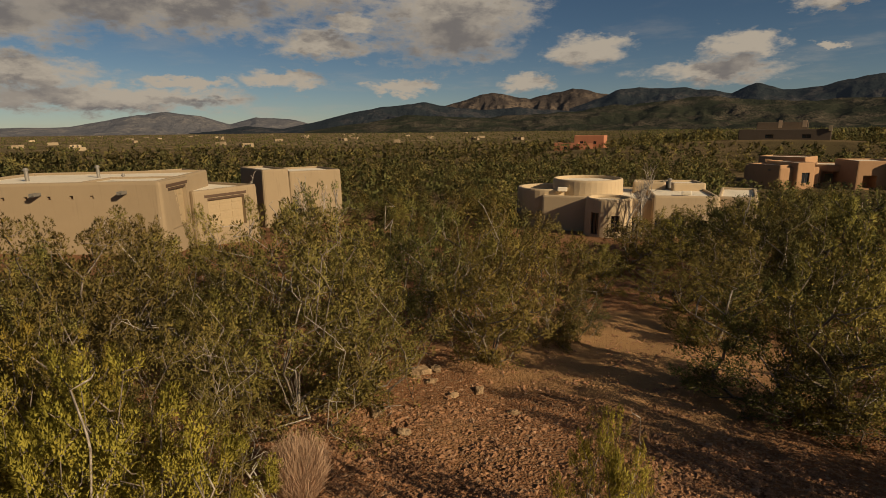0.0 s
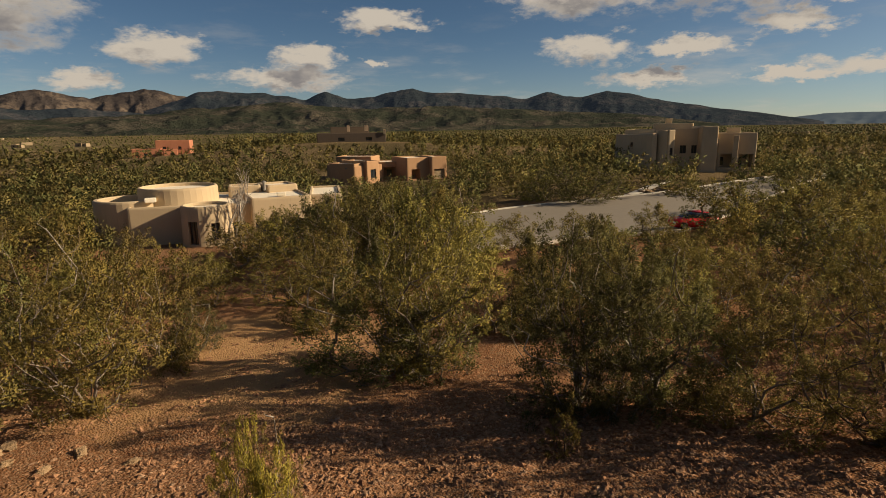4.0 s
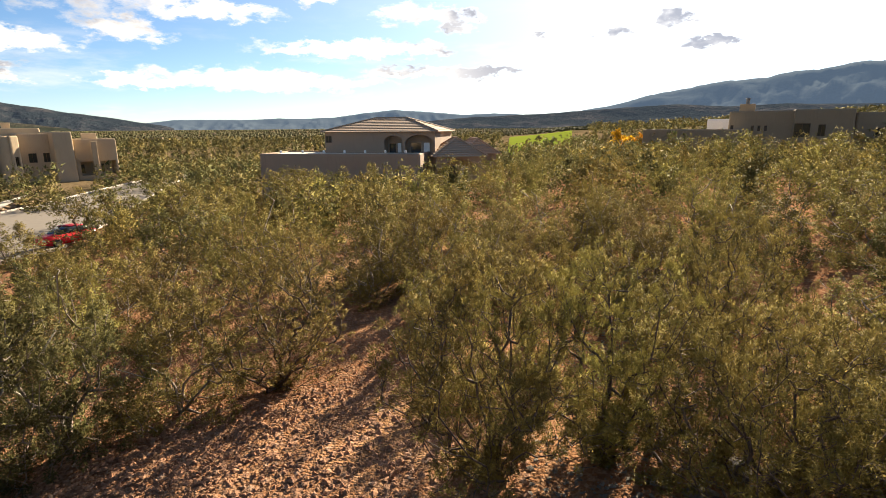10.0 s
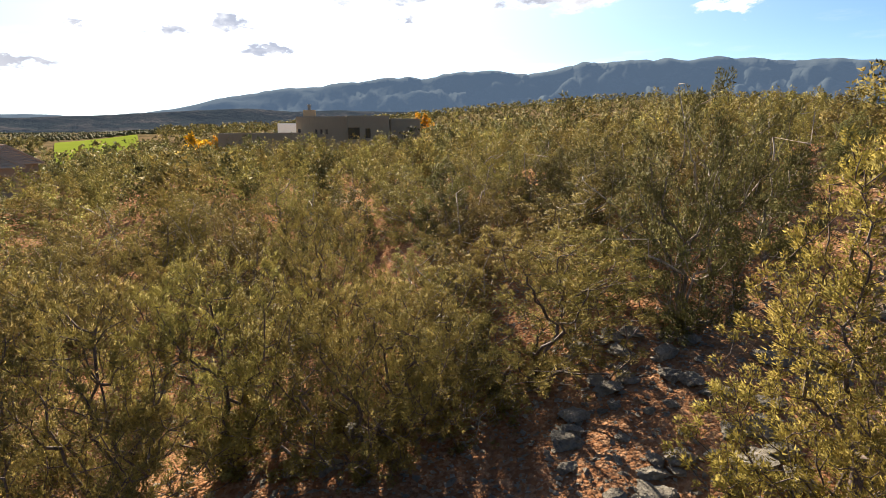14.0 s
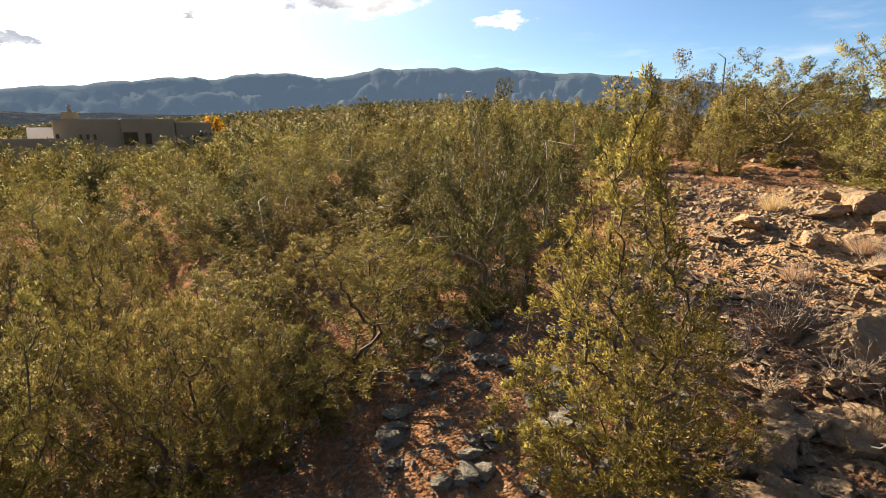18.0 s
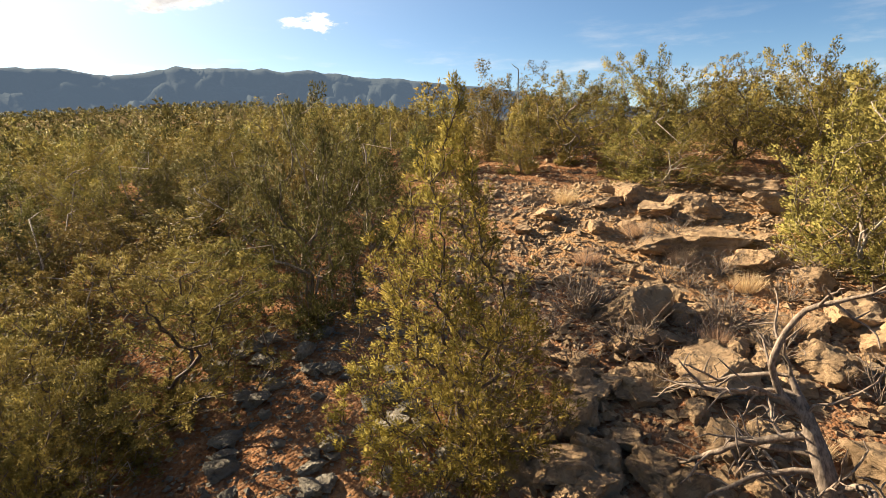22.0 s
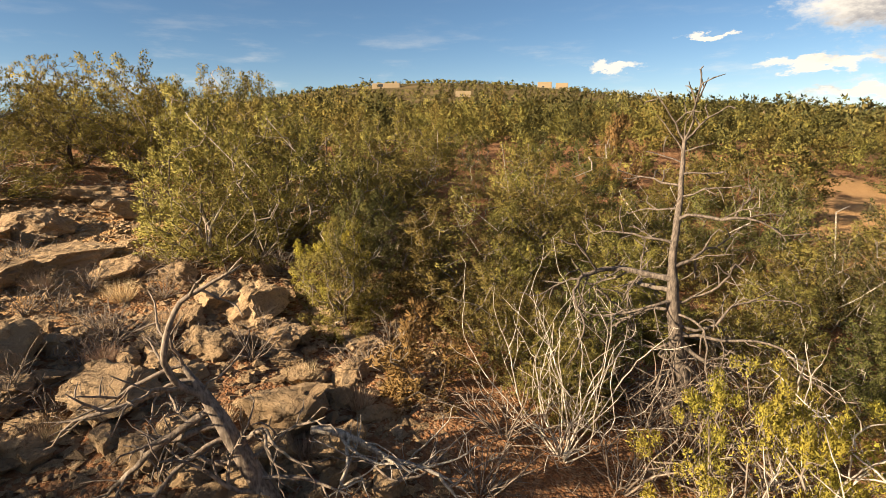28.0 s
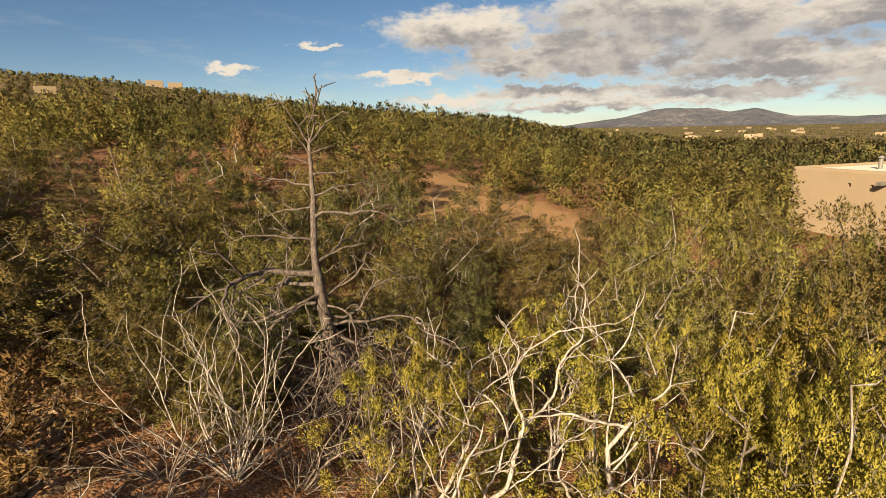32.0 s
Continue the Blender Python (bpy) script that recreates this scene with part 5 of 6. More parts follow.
for _i, (_az, _d, _s, _w, _h) in enumerate((
        (232.5, 11.5, 1.0, 1.1, 0.95), (228.4, 7.9, 1.5, 1.2, 1.15), (226.2, 11.5, 1.5, 1.1, 1.15), (222.6, 11.8, 1.4, 1.3, 1.0), (228.0, 10.0, 1.0, 1.2, 1.1), (203.9, 10.3, 1.5, 1.1, 1.1), (220.5, 9.9, 1.0, 1.1, 1.0), (212.5, 8.9, 1.5, 1.2, 1.0), (205, 16.5, 1.1, 1.5, 0.8), (208.3, 16.8, 1.4, 1.2, 1.0), (200.5, 17, 0.9, 1.6, 0.6),
        (213, 19.5, 1.5, 1.5, 0.7), (216, 17.8, 1.3, 1.4, 0.7), (203, 18.0, 1.4, 1.5, 0.6), (210, 14.5, 1.4, 1.6, 0.7), (206, 13.8, 1.3, 1.5, 0.7), (214.5, 13.6, 1.0, 1.2, 0.9), (219, 12.9, 0.9, 1.1, 1.0),
        (206.5, 6.9, 0.8, 1.1, 1.0), (210.0, 6.5, 0.75, 1.0, 1.2), (202.0, 6.9, 0.7, 1.2, 0.8), (198.0, 6.5, 1.1, 1.2, 0.9), (213.5, 6.6, 0.65, 1.0, 1.0), (217.2, 7.0, 0.6, 1.1, 0.9), (235.5, 9.2, 0.9, 1.3, 0.8), (233, 7.2, 0.7, 1.2, 0.8), (237.5, 10.2, 0.8, 1.3, 0.7), (222, 6.2, 0.7, 1.2, 0.8), (229.5, 5.6, 0.8, 1.2, 0.7), (239, 6.5, 0.7, 1.1, 0.9), (195, 15.5, 0.9, 1.5, 0.7), (226, 11.3, 1.0, 1.3, 0.9))):
    rock(_az, _d, _s * (0.95 if _d > 12 else 0.78), _w, _h, _i * 1.3, k=_i)
_r = np.random.default_rng(90)
for _i in range(130):
    rock(_r.uniform(196, 236), _r.uniform(6.0, 11.5), _r.uniform(0.22, 0.62), _r.uniform(0.9, 1.4), _r.uniform(0.7, 1.2), _r.uniform(0, 6), k=_i)
for _i in range(80):
    rock(_r.uniform(188, 243), 5 + 15 * _r.uniform(0, 1) ** 0.8, _r.uniform(0.16, 0.55), _r.uniform(0.9, 1.5), _r.uniform(0.6, 1.1), _r.uniform(0, 6), k=_i)
for _i in range(95):
    _az, _d = (_r.uniform(158, 184), _r.uniform(6.2, 10.5)) if _i < 68 else (_r.uniform(120, 200), _r.uniform(4.5, 8.5))
    rock(_az, _d, _r.uniform(0.14, 0.46), _r.uniform(0.9, 1.5), _r.uniform(0.6, 1.0), _r.uniform(0, 6), True, _i, label="weathered grey lichen-covered stone under the pines", group="stones under the pines")
for _i, (_az, _d, _s) in enumerate(((357.6, 15.0, 0.5), (359, 15.2, 0.4), (356.4, 14.8, 0.35), (358.6, 14.4, 0.3), (4, 13.8, 0.3), (352, 12, 0.35), (355, 11, 0.28), (350, 10.5, 0.3), (346.5, 12.4, 0.3), (8, 12.6, 0.25), (1, 13.4, 0.28), (344, 10, 0.25))):
    rock(_az, _d, _s, 1.2, 0.8, _i, k=_i, label="loose reddish stone at the edge of the clearing", group="stones in the clearing")


def pebbles(name, label, mat, rng, az, d, lo, hi, n):
    """Loose stones too many to count, lying on the ground."""
    a, r = rng.uniform(az[0], az[1], n), np.sqrt(rng.uniform(d[0] ** 2, d[1] ** 2, n))
    x, y = r * np.sin(np.radians(a)), r * np.cos(np.radians(a))
    s = lo * (hi / lo) ** (rng.uniform(0, 1, n) ** 1.25)
    corner = np.array([(1, 0, 0), (-1, 0, 0), (0, 1, 0), (0, -1, 0), (0, 0, 1), (0, 0, -1)], float)
    v = corner[None] * rng.uniform(0.55, 1.25, (n, 6, 1)) + rng.normal(0, 0.22, (n, 6, 3))
    t = rng.uniform(0, 6.28, n)
    c, q = np.cos(t)[:, None], np.sin(t)[:, None]
    v = np.stack([v[..., 0] * c - v[..., 1] * q, v[..., 0] * q + v[..., 1] * c, v[..., 2] * 0.5], -1) * s[:, None, None] * 0.5
    v += np.stack([x, y, ground(x, y) + s * 0.02], 1)[:, None]
    face = np.array([(0, 2, 4), (2, 1, 4), (1, 3, 4), (3, 0, 4)])
    f = (np.arange(n)[:, None, None] * 6 + face[None]).reshape(-1, 3)
    return tagged(arrays(name, v.reshape(-1, 3), f, mat), label, "stones", kind="stuff")


pebbles("gravel", "loose red-brown stones over the bare clearing", GRAVEL, np.random.default_rng(91), (-22, 112), (4.5, 12.5), 0.042, 0.2, 26000)
pebbles("gravel", "loose red-brown stones at the far side of the clearing", GRAVEL, np.random.default_rng(95), (-22, 112), (12.5, 22), 0.06, 0.2, 9000)
pebbles("rubble", "broken tan sandstone rubble between the boulders", SANDSTONE, np.random.default_rng(92), (184, 246), (4.2, 20), 0.05, 0.30, 24000)
pebbles("rubble", "scattered tan stones on the crest", SANDSTONE, np.random.default_rng(94), (160, 236), (16, 31), 0.1, 0.4, 4500)
pebbles("rubble", "grey and red stones under the pines", GREYSTONE, np.random.default_rng(93), (112, 190), (4, 14), 0.04, 0.15, 11000)

# ---- houses ----
def empty_thing(name, label, category, at, group=""):
    ob = new(name)
    ob.location = at
    ob.empty_display_size = 0.5
    return tagged(ob, label, category, group)


def ring_mass(outline, top, base, lip=0.32, drop=0.35, batter=0.12, soft=0.12):
    """Rounded stucco walls with a parapet round a sunk flat roof; outline: corners (x, y), counted round."""
    n = len(outline)
    c = sum((Vector(p) for p in outline), Vector((0, 0))) / n

    def inset(k):
        out = []
        for i in range(n):
            a, p, b = Vector(outline[i - 1]), Vector(outline[i]), Vector(outline[(i + 1) % n])
            d1, d2 = (p - a).normalized(), (b - p).normalized()
            n1, n2 = Vector((-d1.y, d1.x)), Vector((-d2.y, d2.x))
            m = (n1 + n2)
            m = m / max(0.3, m.dot(n1)) if m.length > 1e-6 else n1
            if m.dot(c - p) < 0:
                m = -m
            out.append(p + m * k)
        return out
    rings = [(-batter, base), (0.0, top - soft * 1.6), (soft * 0.3, top - soft * 0.5), (soft * 0.9, top), (lip - soft * 0.4, top), (lip, top - soft * 0.7), (lip, top - drop)]
    bm = bmesh.new()
    rows = [[bm.verts.new((p.x, p.y, z)) for p in inset(k)] for k, z in rings]
    for r, s in zip(rows, rows[1:]):
        for i in range(n):
            bm.faces.new((r[i], r[(i + 1) % n], s[(i + 1) % n], s[i]))
    bm.faces.new(rows[0])
    return bm, [v.co.copy() for v in rows[-1]]


def rounded_corners(pts, r=0.28, steps=3):
    out = []
    n = len(pts)
    for i in range(n):
        a, p, b = Vector(pts[i - 1]), Vector(pts[i]), Vector(pts[(i + 1) % n])
        u, v = (a - p).normalized() * r, (b - p).normalized() * r
        for k in range(steps + 1):
            t = k / steps
            out.append((p + u) * (1 - t) ** 2 + p * 2 * t * (1 - t) + (p + v) * t * t)
    return [(q.x, q.y) for q in out]


def slab(corners, z):
    bm = bmesh.new()
    lo = [bm.verts.new((p.x, p.y, z - 0.12)) for p in corners]
    hi = [bm.verts.new((p.x, p.y, z)) for p in corners]
    n = len(lo)
    bm.faces.new(hi)
    bm.faces.new(lo[::-1])
    for i in range(n):
        bm.faces.new((lo[i], lo[(i + 1) % n], hi[(i + 1) % n], hi[i]))
    return bm


def box(bm, size, m, bevel=0.0):
    r = bmesh.ops.create_cube(bm, size=1.0, matrix=m @ Matrix.Diagonal((*size, 1)))
    if bevel:
        es = list({e for v in r["verts"] for e in v.link_edges})
        bmesh.ops.bevel(bm, geom=es, offset=bevel, segments=2, affect="EDGES", profile=0.6)
    return bm


def cut_boxes(ob, cutters):
    """Takes box-shaped niches out of a wall."""
    if not cutters:
        return
    bm = bmesh.new()
    for size, m in cutters:
        box(bm, size, m)
    me = bpy.data.meshes.new("niche")
    bm.to_mesh(me)
    bm.free()
    tool = new("niche", me)
    tool.parent = ob.parent
    k = ob.modifiers.new("niche", "BOOLEAN")
    k.object, k.operation, k.solver = tool, "DIFFERENCE", "EXACT"
    bpy.context.view_layer.update()
    cut = bpy.data.meshes.new_from_object(ob.evaluated_get(bpy.context.evaluated_depsgraph_get()))
    ob.modifiers.clear()
    ob.data = cut
    bpy.data.objects.remove(tool)


class House:
    """A flat-roofed stucco house put together from masses."""

    def __init__(self, label, az, d, wall, roof=None, name="adobe_house"):
        p = polar(az, d)
        self.o = Vector((p.x, p.y, gz(p.x, p.y)))
        self.ob = empty_thing(name, label, "house", self.o)
        self.wall, self.roof = wall, roof or ROOF_GRAVEL

    def mass(self, a1, d1, a2, d2, depth, el, holes=(), base=None, wall=None, r=0.28):
        """Front edge between two points of the plan, top seen at elevation el from the eye at the first point.
        holes: (kind, along 0..1, height over the base, width, height)."""
        p, q = polar(a1, d1), polar(a2, d2)
        top = EYE + d1 * tan(radians(el)) - self.o.z
        p, q = Vector((p.x, p.y)) - self.o.xy, Vector((q.x, q.y)) - self.o.xy
        way = (q - p).normalized()
        back = Vector((-way.y, way.x))
        if back.dot(p + self.o.xy) < 0:
            back = -back
        low = min(gz(*(v + self.o.xy)) for v in (p, q, p + back * depth, q + back * depth)) - self.o.z - 0.4
        bm, roof = ring_mass(rounded_corners([p, q, q + back * depth, p + back * depth], r), top, low)
        w = part("wall", bm, wall or self.wall, self.ob)
        part("roof", slab(roof, top - 0.2), self.roof, self.ob)
        ground_z = (low + 0.4) if base is None else base - self.o.z
        turn = math.atan2(way.y, way.x)
        length = (q - p).length
        cuts = []
        for kind, u, z, wd, ht in holes:
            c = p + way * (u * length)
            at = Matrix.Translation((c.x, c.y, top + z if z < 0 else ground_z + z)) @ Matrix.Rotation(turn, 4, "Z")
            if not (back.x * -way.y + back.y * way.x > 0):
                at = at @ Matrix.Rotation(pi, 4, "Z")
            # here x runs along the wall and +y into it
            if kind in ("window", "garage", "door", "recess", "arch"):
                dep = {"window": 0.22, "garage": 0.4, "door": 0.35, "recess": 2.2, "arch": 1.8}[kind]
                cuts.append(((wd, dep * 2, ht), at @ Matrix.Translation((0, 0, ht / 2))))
            if kind == "window":
                g = part("window", frame_bm(wd, ht, 0.07, 0.08, at @ Matrix.Translation((0, 0.14, ht / 2))), WOOD_DARK, self.ob)
                part("pane", box(bmesh.new(), (wd, 0.02, ht), at @ Matrix.Translation((0, 0.17, ht / 2))), GLASS, g)
            if kind == "garage":
                g = part("garage_door", box(bmesh.new(), (wd, 0.05, ht), at @ Matrix.Translation((0, 0.33, ht / 2))), GARAGE, self.ob, "tan panelled garage door")
                cols = max(1, round(wd / 1.2))
                for i in range(cols * 4):
                    part("panel", box(bmesh.new(), (wd / cols * 0.82, 0.05, ht / 4 * 0.78), at @ Matrix.Translation((-wd / 2 + (i % cols + 0.5) * wd / cols, 0.305, (i // cols + 0.5) * ht / 4)), 0.015), GARAGE, g)
                part("lintel", box(bmesh.new(), (wd + 0.5, 0.16, 0.24), at @ Matrix.Translation((0, 0.06, ht + 0.16)), 0.03), WOOD_DARK, self.ob, "dark wooden lintel beam")
                part("lintel", box(bmesh.new(), (wd + 0.1, 0.12, 0.14), at @ Matrix.Translation((0, 0.12, ht - 0.1)), 0.02), WOOD_DARK, self.ob)
            if kind == "door":
                g = part("door", panels_bm(wd, ht, at @ Matrix.Translation((0, 0.28, ht / 2)), 1), WOOD_DARK, self.ob, "dark wooden door")
            if kind == "recess":
                bmx = bmesh.new()
                box(bmx, (wd * 0.3, 0.05, ht * 0.6), at @ Matrix.Translation((-wd * 0.2, 2.15, ht * 0.45)))
                part("pane", bmx, GLASS, self.ob)
            if kind == "vent":
                cuts.append(((wd, 0.5, ht), at @ Matrix.Translation((0, 0, ht / 2))))
                part("vent", box(bmesh.new(), (wd, 0.04, ht), at @ Matrix.Translation((0, 0.2, ht / 2))), WOOD_DARK, self.ob)
            if kind == "canale":
                s = part("canale", trough_bm(at), METAL, self.ob, "dark metal roof spout")
            if kind == "lamp":
                part("wall_lamp", box(bmesh.new(), (0.2, 0.2, 0.5), at @ Matrix.Translation((0, -0.06, 0)), 0.04), WOOD_DARK, self.ob)
        cut_boxes(w, cuts)
        return top

    def drum(self, az, d, radius, el, holes=(), wall=None, lip=0.3, segs=40, drop=0.35):
        p = polar(az, d)
        p = Vector((p.x, p.y)) - self.o.xy
        top = EYE + d * tan(radians(el)) - self.o.z
        pts = [(p.x + radius * cos(k * 2 * pi / segs), p.y + radius * sin(k * 2 * pi / segs)) for k in range(segs)]
        bm, roof = ring_mass(pts, top, gz(*(p + self.o.xy)) - self.o.z - 0.4, lip, drop)
        w = part("wall", bm, wall or self.wall, self.ob, "curved stucco wall")
        part("roof", slab(roof, top - drop + 0.02), self.roof, self.ob)
        cuts = []
        for off, z, wd, ht in holes:
            a = radians(az + 180 + off)
            at = Matrix.Translation((p.x + radius * sin(a), p.y + radius * cos(a), z)) @ Matrix.Rotation(-a + pi, 4, "Z")
            cuts.append(((wd, 0.7, ht), at @ Matrix.Translation((0, 0, ht / 2))))
            g = part("window", frame_bm(wd, ht, 0.07, 0.08, at @ Matrix.Translation((0, 0.2, ht / 2))), WOOD_DARK, self.ob)
            part("pane", box(bmesh.new(), (wd, 0.02, ht), at @ Matrix.Translation((0, 0.24, ht / 2))), GLASS, g)
        cut_boxes(w, cuts)

    def pipe(self, az, d, z0, height, radius=0.12):
        p = polar(az, d)
        m = Matrix.Translation((p.x - self.o.x, p.y - self.o.y, z0 - self.o.z + height / 2))
        bm = bmesh.new()
        bmesh.ops.create_cone(bm, cap_ends=True, segments=12, radius1=radius, radius2=radius, depth=height, matrix=m)
        bmesh.ops.create_cone(bm, cap_ends=True, segments=12, radius1=radius * 1.7, radius2=radius * 0.9, depth=0.18, matrix=m @ Matrix.Translation((0, 0, height / 2 + 0.1)))
        part("flue", bm, METAL, self.ob, "metal roof flue")

    def block(self, az, d, size, z0, mat=None, turn=0.0, name="chimney"):
        p = polar(az, d)
        m = Matrix.Translation((p.x - self.o.x, p.y - self.o.y, z0 - self.o.z + size[2] / 2)) @ Matrix.Rotation(turn - radians(az), 4, "Z")
        part(name, box(bmesh.new(), size, m, 0.08), mat or self.wall, self.ob)


def frame_bm(w, h, bar, deep, m):
    bm = bmesh.new()
    for x, z, sx, sz in ((0, h / 2 - bar / 2, w, bar), (0, -h / 2 + bar / 2, w, bar), (-w / 2 + bar / 2, 0, bar, h - 2 * bar), (w / 2 - bar / 2, 0, bar, h - 2 * bar), (0, 0, bar * 0.6, h - 2 * bar)):
        box(bm, (sx, deep, sz), m @ Matrix.Translation((x, 0, z)))
    return bm


def panels_bm(w, h, m, rows=4):
    bm = bmesh.new()
    box(bm, (w, 0.05, h), m)
    cols = max(1, round(w / 1.2))
    for i in range(cols):
        for j in range(rows):
            box(bm, (w / cols * 0.82, 0.05, h / rows * 0.78), m @ Matrix.Translation((-w / 2 + (i + 0.5) * w / cols, -0.025, -h / 2 + (j + 0.5) * h / rows)), 0.015)
    return bm


def trough_bm(m):
    bm = bmesh.new()
    for x in (-0.14, 0.14):
        box(bm, (0.04, 0.9, 0.2), m @ Matrix.Translation((x, -0.4, 0)))
    box(bm, (0.32, 0.9, 0.04), m @ Matrix.Translation((0, -0.4, -0.1)))
    return bm


# tan house with two garages
h = House("tan stucco pueblo house with flat roofs and two garages", 332, 45, STUCCO_TAN)
h.mass(316.4, 49, 332.3, 42, 11, -3.72, [("vent", u, -1.15, 0.24, 0.24) for u in (0.30, 0.40, 0.50, 0.60, 0.69)] + [("canale", 0.46, -0.72, 0, 0), ("canale", 0.84, -0.72, 0, 0)])
h.mass(332.35, 41.8, 335.0, 46.5, 6, -4.45, [("garage", 0.52, -3.55, 3.1, 3.0), ("lamp", 0.12, 1.5, 0, 0)])
h.mass(335.1, 45.6, 341.0, 49.5, 7, -5.5, [("garage", 0.48, -3.2, 3.6, 2.5), ("lamp", 0.1, 1.7, 0, 0)])
h.mass(330.0, 55, 336.5, 57, 6, -3.75)
h.mass(341.6, 58, 344.2, 59, 7, -3.7)
h.mass(344.2, 60, 349.4, 62, 7, -3.95, [("window", 0.4, 1.0, 1.2, 1.2), ("door", 0.1, 0.2, 1.0, 2.1)])
h.pipe(322.5, 51, 1.7, 0.9, 0.14)
h.pipe(327.6, 51, 1.7, 0.9, 0.12)
h.pipe(329.5, 49, 1.5, 0.5, 0.08)

# cream house with round rooms
h = House("cream stucco house with round tower rooms and pale flat roofs", 18, 56, STUCCO_CREAM)
h.mass(10.5, 57, 22.5, 55, 11, -6.75, [("window", 0.75, 0.7, 1.4, 1.5)])
h.mass(21.5, 54.5, 27.5, 55.5, 11, -6.6, [("window", 0.25, 0.6, 2.4, 1.6), ("window", 0.7, 0.6, 1.6, 1.6)])
h.mass(27.2, 57, 30.6, 57, 9, -6.45, [("garage", 0.5, 0.2, 2.6, 2.2)])
h.drum(17.3, 54.2, 2.15, -6.85, [(-18, 0.7, 0.8, 1.6), (35, 0.4, 0.9, 2.1)])
h.drum(15.1, 61, 3.7, -4.95)
h.drum(11.2, 61, 3.4, -5.85, lip=0.45, drop=0.8)
h.mass(19.5, 62, 22.6, 62, 3, -5.3)
h.mass(23.2, 61, 26.2, 62, 4, -5.35)
h.pipe(22.9, 60, -0.9, 0.8, 0.16)
h.block(12.6, 57.5, (1.0, 0.8, 0.4), -1.2, ROOF_GRAVEL, 0, "skylight")
h.block(24.5, 56.8, (0.9, 0.7, 0.35), -1.2, ROOF_GRAVEL, 0, "skylight")

# orange house on the next slope
h = House("orange-brown stucco pueblo house in stepped blocks", 35, 126, STUCCO_ORANGE)
h.mass(29.2, 126, 32.0, 118, 8, -3.45, [("canale", 0.4, -0.5, 0, 0), ("canale", 0.8, -0.5, 0, 0)])
h.mass(32.0, 118, 33.1, 121, 7, -3.45, [("window", 0.55, 1.3, 1.5, 1.6)])
h.mass(33.3, 119, 34.6, 121.5, 8, -3.2, [("window", 0.5, 1.2, 1.6, 1.9)])
h.mass(34.5, 127, 37.6, 127, 8, -3.3, [("recess", 0.5, 0.4, 4.5, 2.5)])
h.mass(37.5, 122, 40.1, 125, 8, -2.95, [("recess", 0.35, 0.3, 2.2, 2.3)])
h.mass(40.1, 123, 41.7, 124.5, 7, -2.85, [("garage", 0.5, 0.2, 2.6, 2.2)])
h.mass(30.2, 134, 33.8, 131, 7, -2.65)
h.block(31.0, 129, (1.2, 1.0, 0.6), -2.0)

# dark house on the knoll: its shade is in the stucco colour
h = House("shaded dark brown flat-roofed house on a wooded knoll", 32, 264, STUCCO_SHADED)
h.mass(28.4, 260, 35.4, 260, 12, -0.30, [("window", 0.75, 0.8, 3, 1.6), ("window", 0.35, 0.8, 3, 1.6)])
h.mass(29.8, 268, 33.7, 268, 9, 0.32)
# the two brown chimneys: sunlight put in as a lighter stucco
h.block(31.6, 263, (1.3, 1.3, 3.0), 4.4, STUCCO_BROWN)
h.block(33.4, 263, (1.6, 1.3, 2.6), 4.6, STUCCO_BROWN)
h.block(35.3, 260, (1.2, 1.2, 2.2), 3.0, STUCCO_CREAM)

# red house down the valley
h = House("red-brown stucco pueblo house far down the slope", 14, 300, STUCCO_RED)
h.mass(11.6, 300, 14.0, 298, 10, -1.45, [("window", 0.5, 0.8, 2.5, 1.5)])
h.mass(13.6, 303, 16.5, 300, 10, -0.72, [("window", 0.25, 3.2, 1.6, 1.6), ("window", 0.7, 3.2, 1.6, 1.6)])
h.mass(14.2, 294, 15.4, 294, 6, -1.55)

# two-storey house across the road
h = House("tan two-storey pueblo house with terraces across the road", 65, 118, STUCCO_CREAM)
h.mass(58.8, 120, 62.0, 113, 9, -0.78, [("window", 0.5, 4.6, 0.8, 1.0)])
h.mass(62.2, 112, 62.7, 112.6, 4, -0.72, wall=STUCCO_CREAM)
h.drum(63.2, 114, 1.1, -0.42)
h.mass(63.7, 113, 64.3, 114, 4, -0.42, [("window", 0.5, 3.0, 0.7, 1.6)], wall=STUCCO_CREAM)
h.mass(64.2, 117, 66.6, 118, 8, -0.25, [("window", 0.35, 3.4, 1.2, 1.6), ("window", 0.75, 3.4, 1.0, 1.6)])
h.mass(62.2, 122, 65.8, 122, 7, 0.2)
h.mass(59.6, 123, 62.4, 121, 6, -0.35)
h.mass(66.6, 116, 68.0, 117, 8, -0.12)
h.mass(68.0, 119, 71.2, 121, 8, -0.75, [("recess", 0.28, 1.2, 2.6, 2.6), ("recess", 0.75, 1.2, 2.6, 2.6)])
h.block(69.5, 118.6, (0.9, 0.9, 5.2), -2.0)
h.block(63.6, 124, (1.3, 1.1, 1.2), 5.4)
h.block(69.2, 125, (2.5, 2.0, 1.0), 3.6)


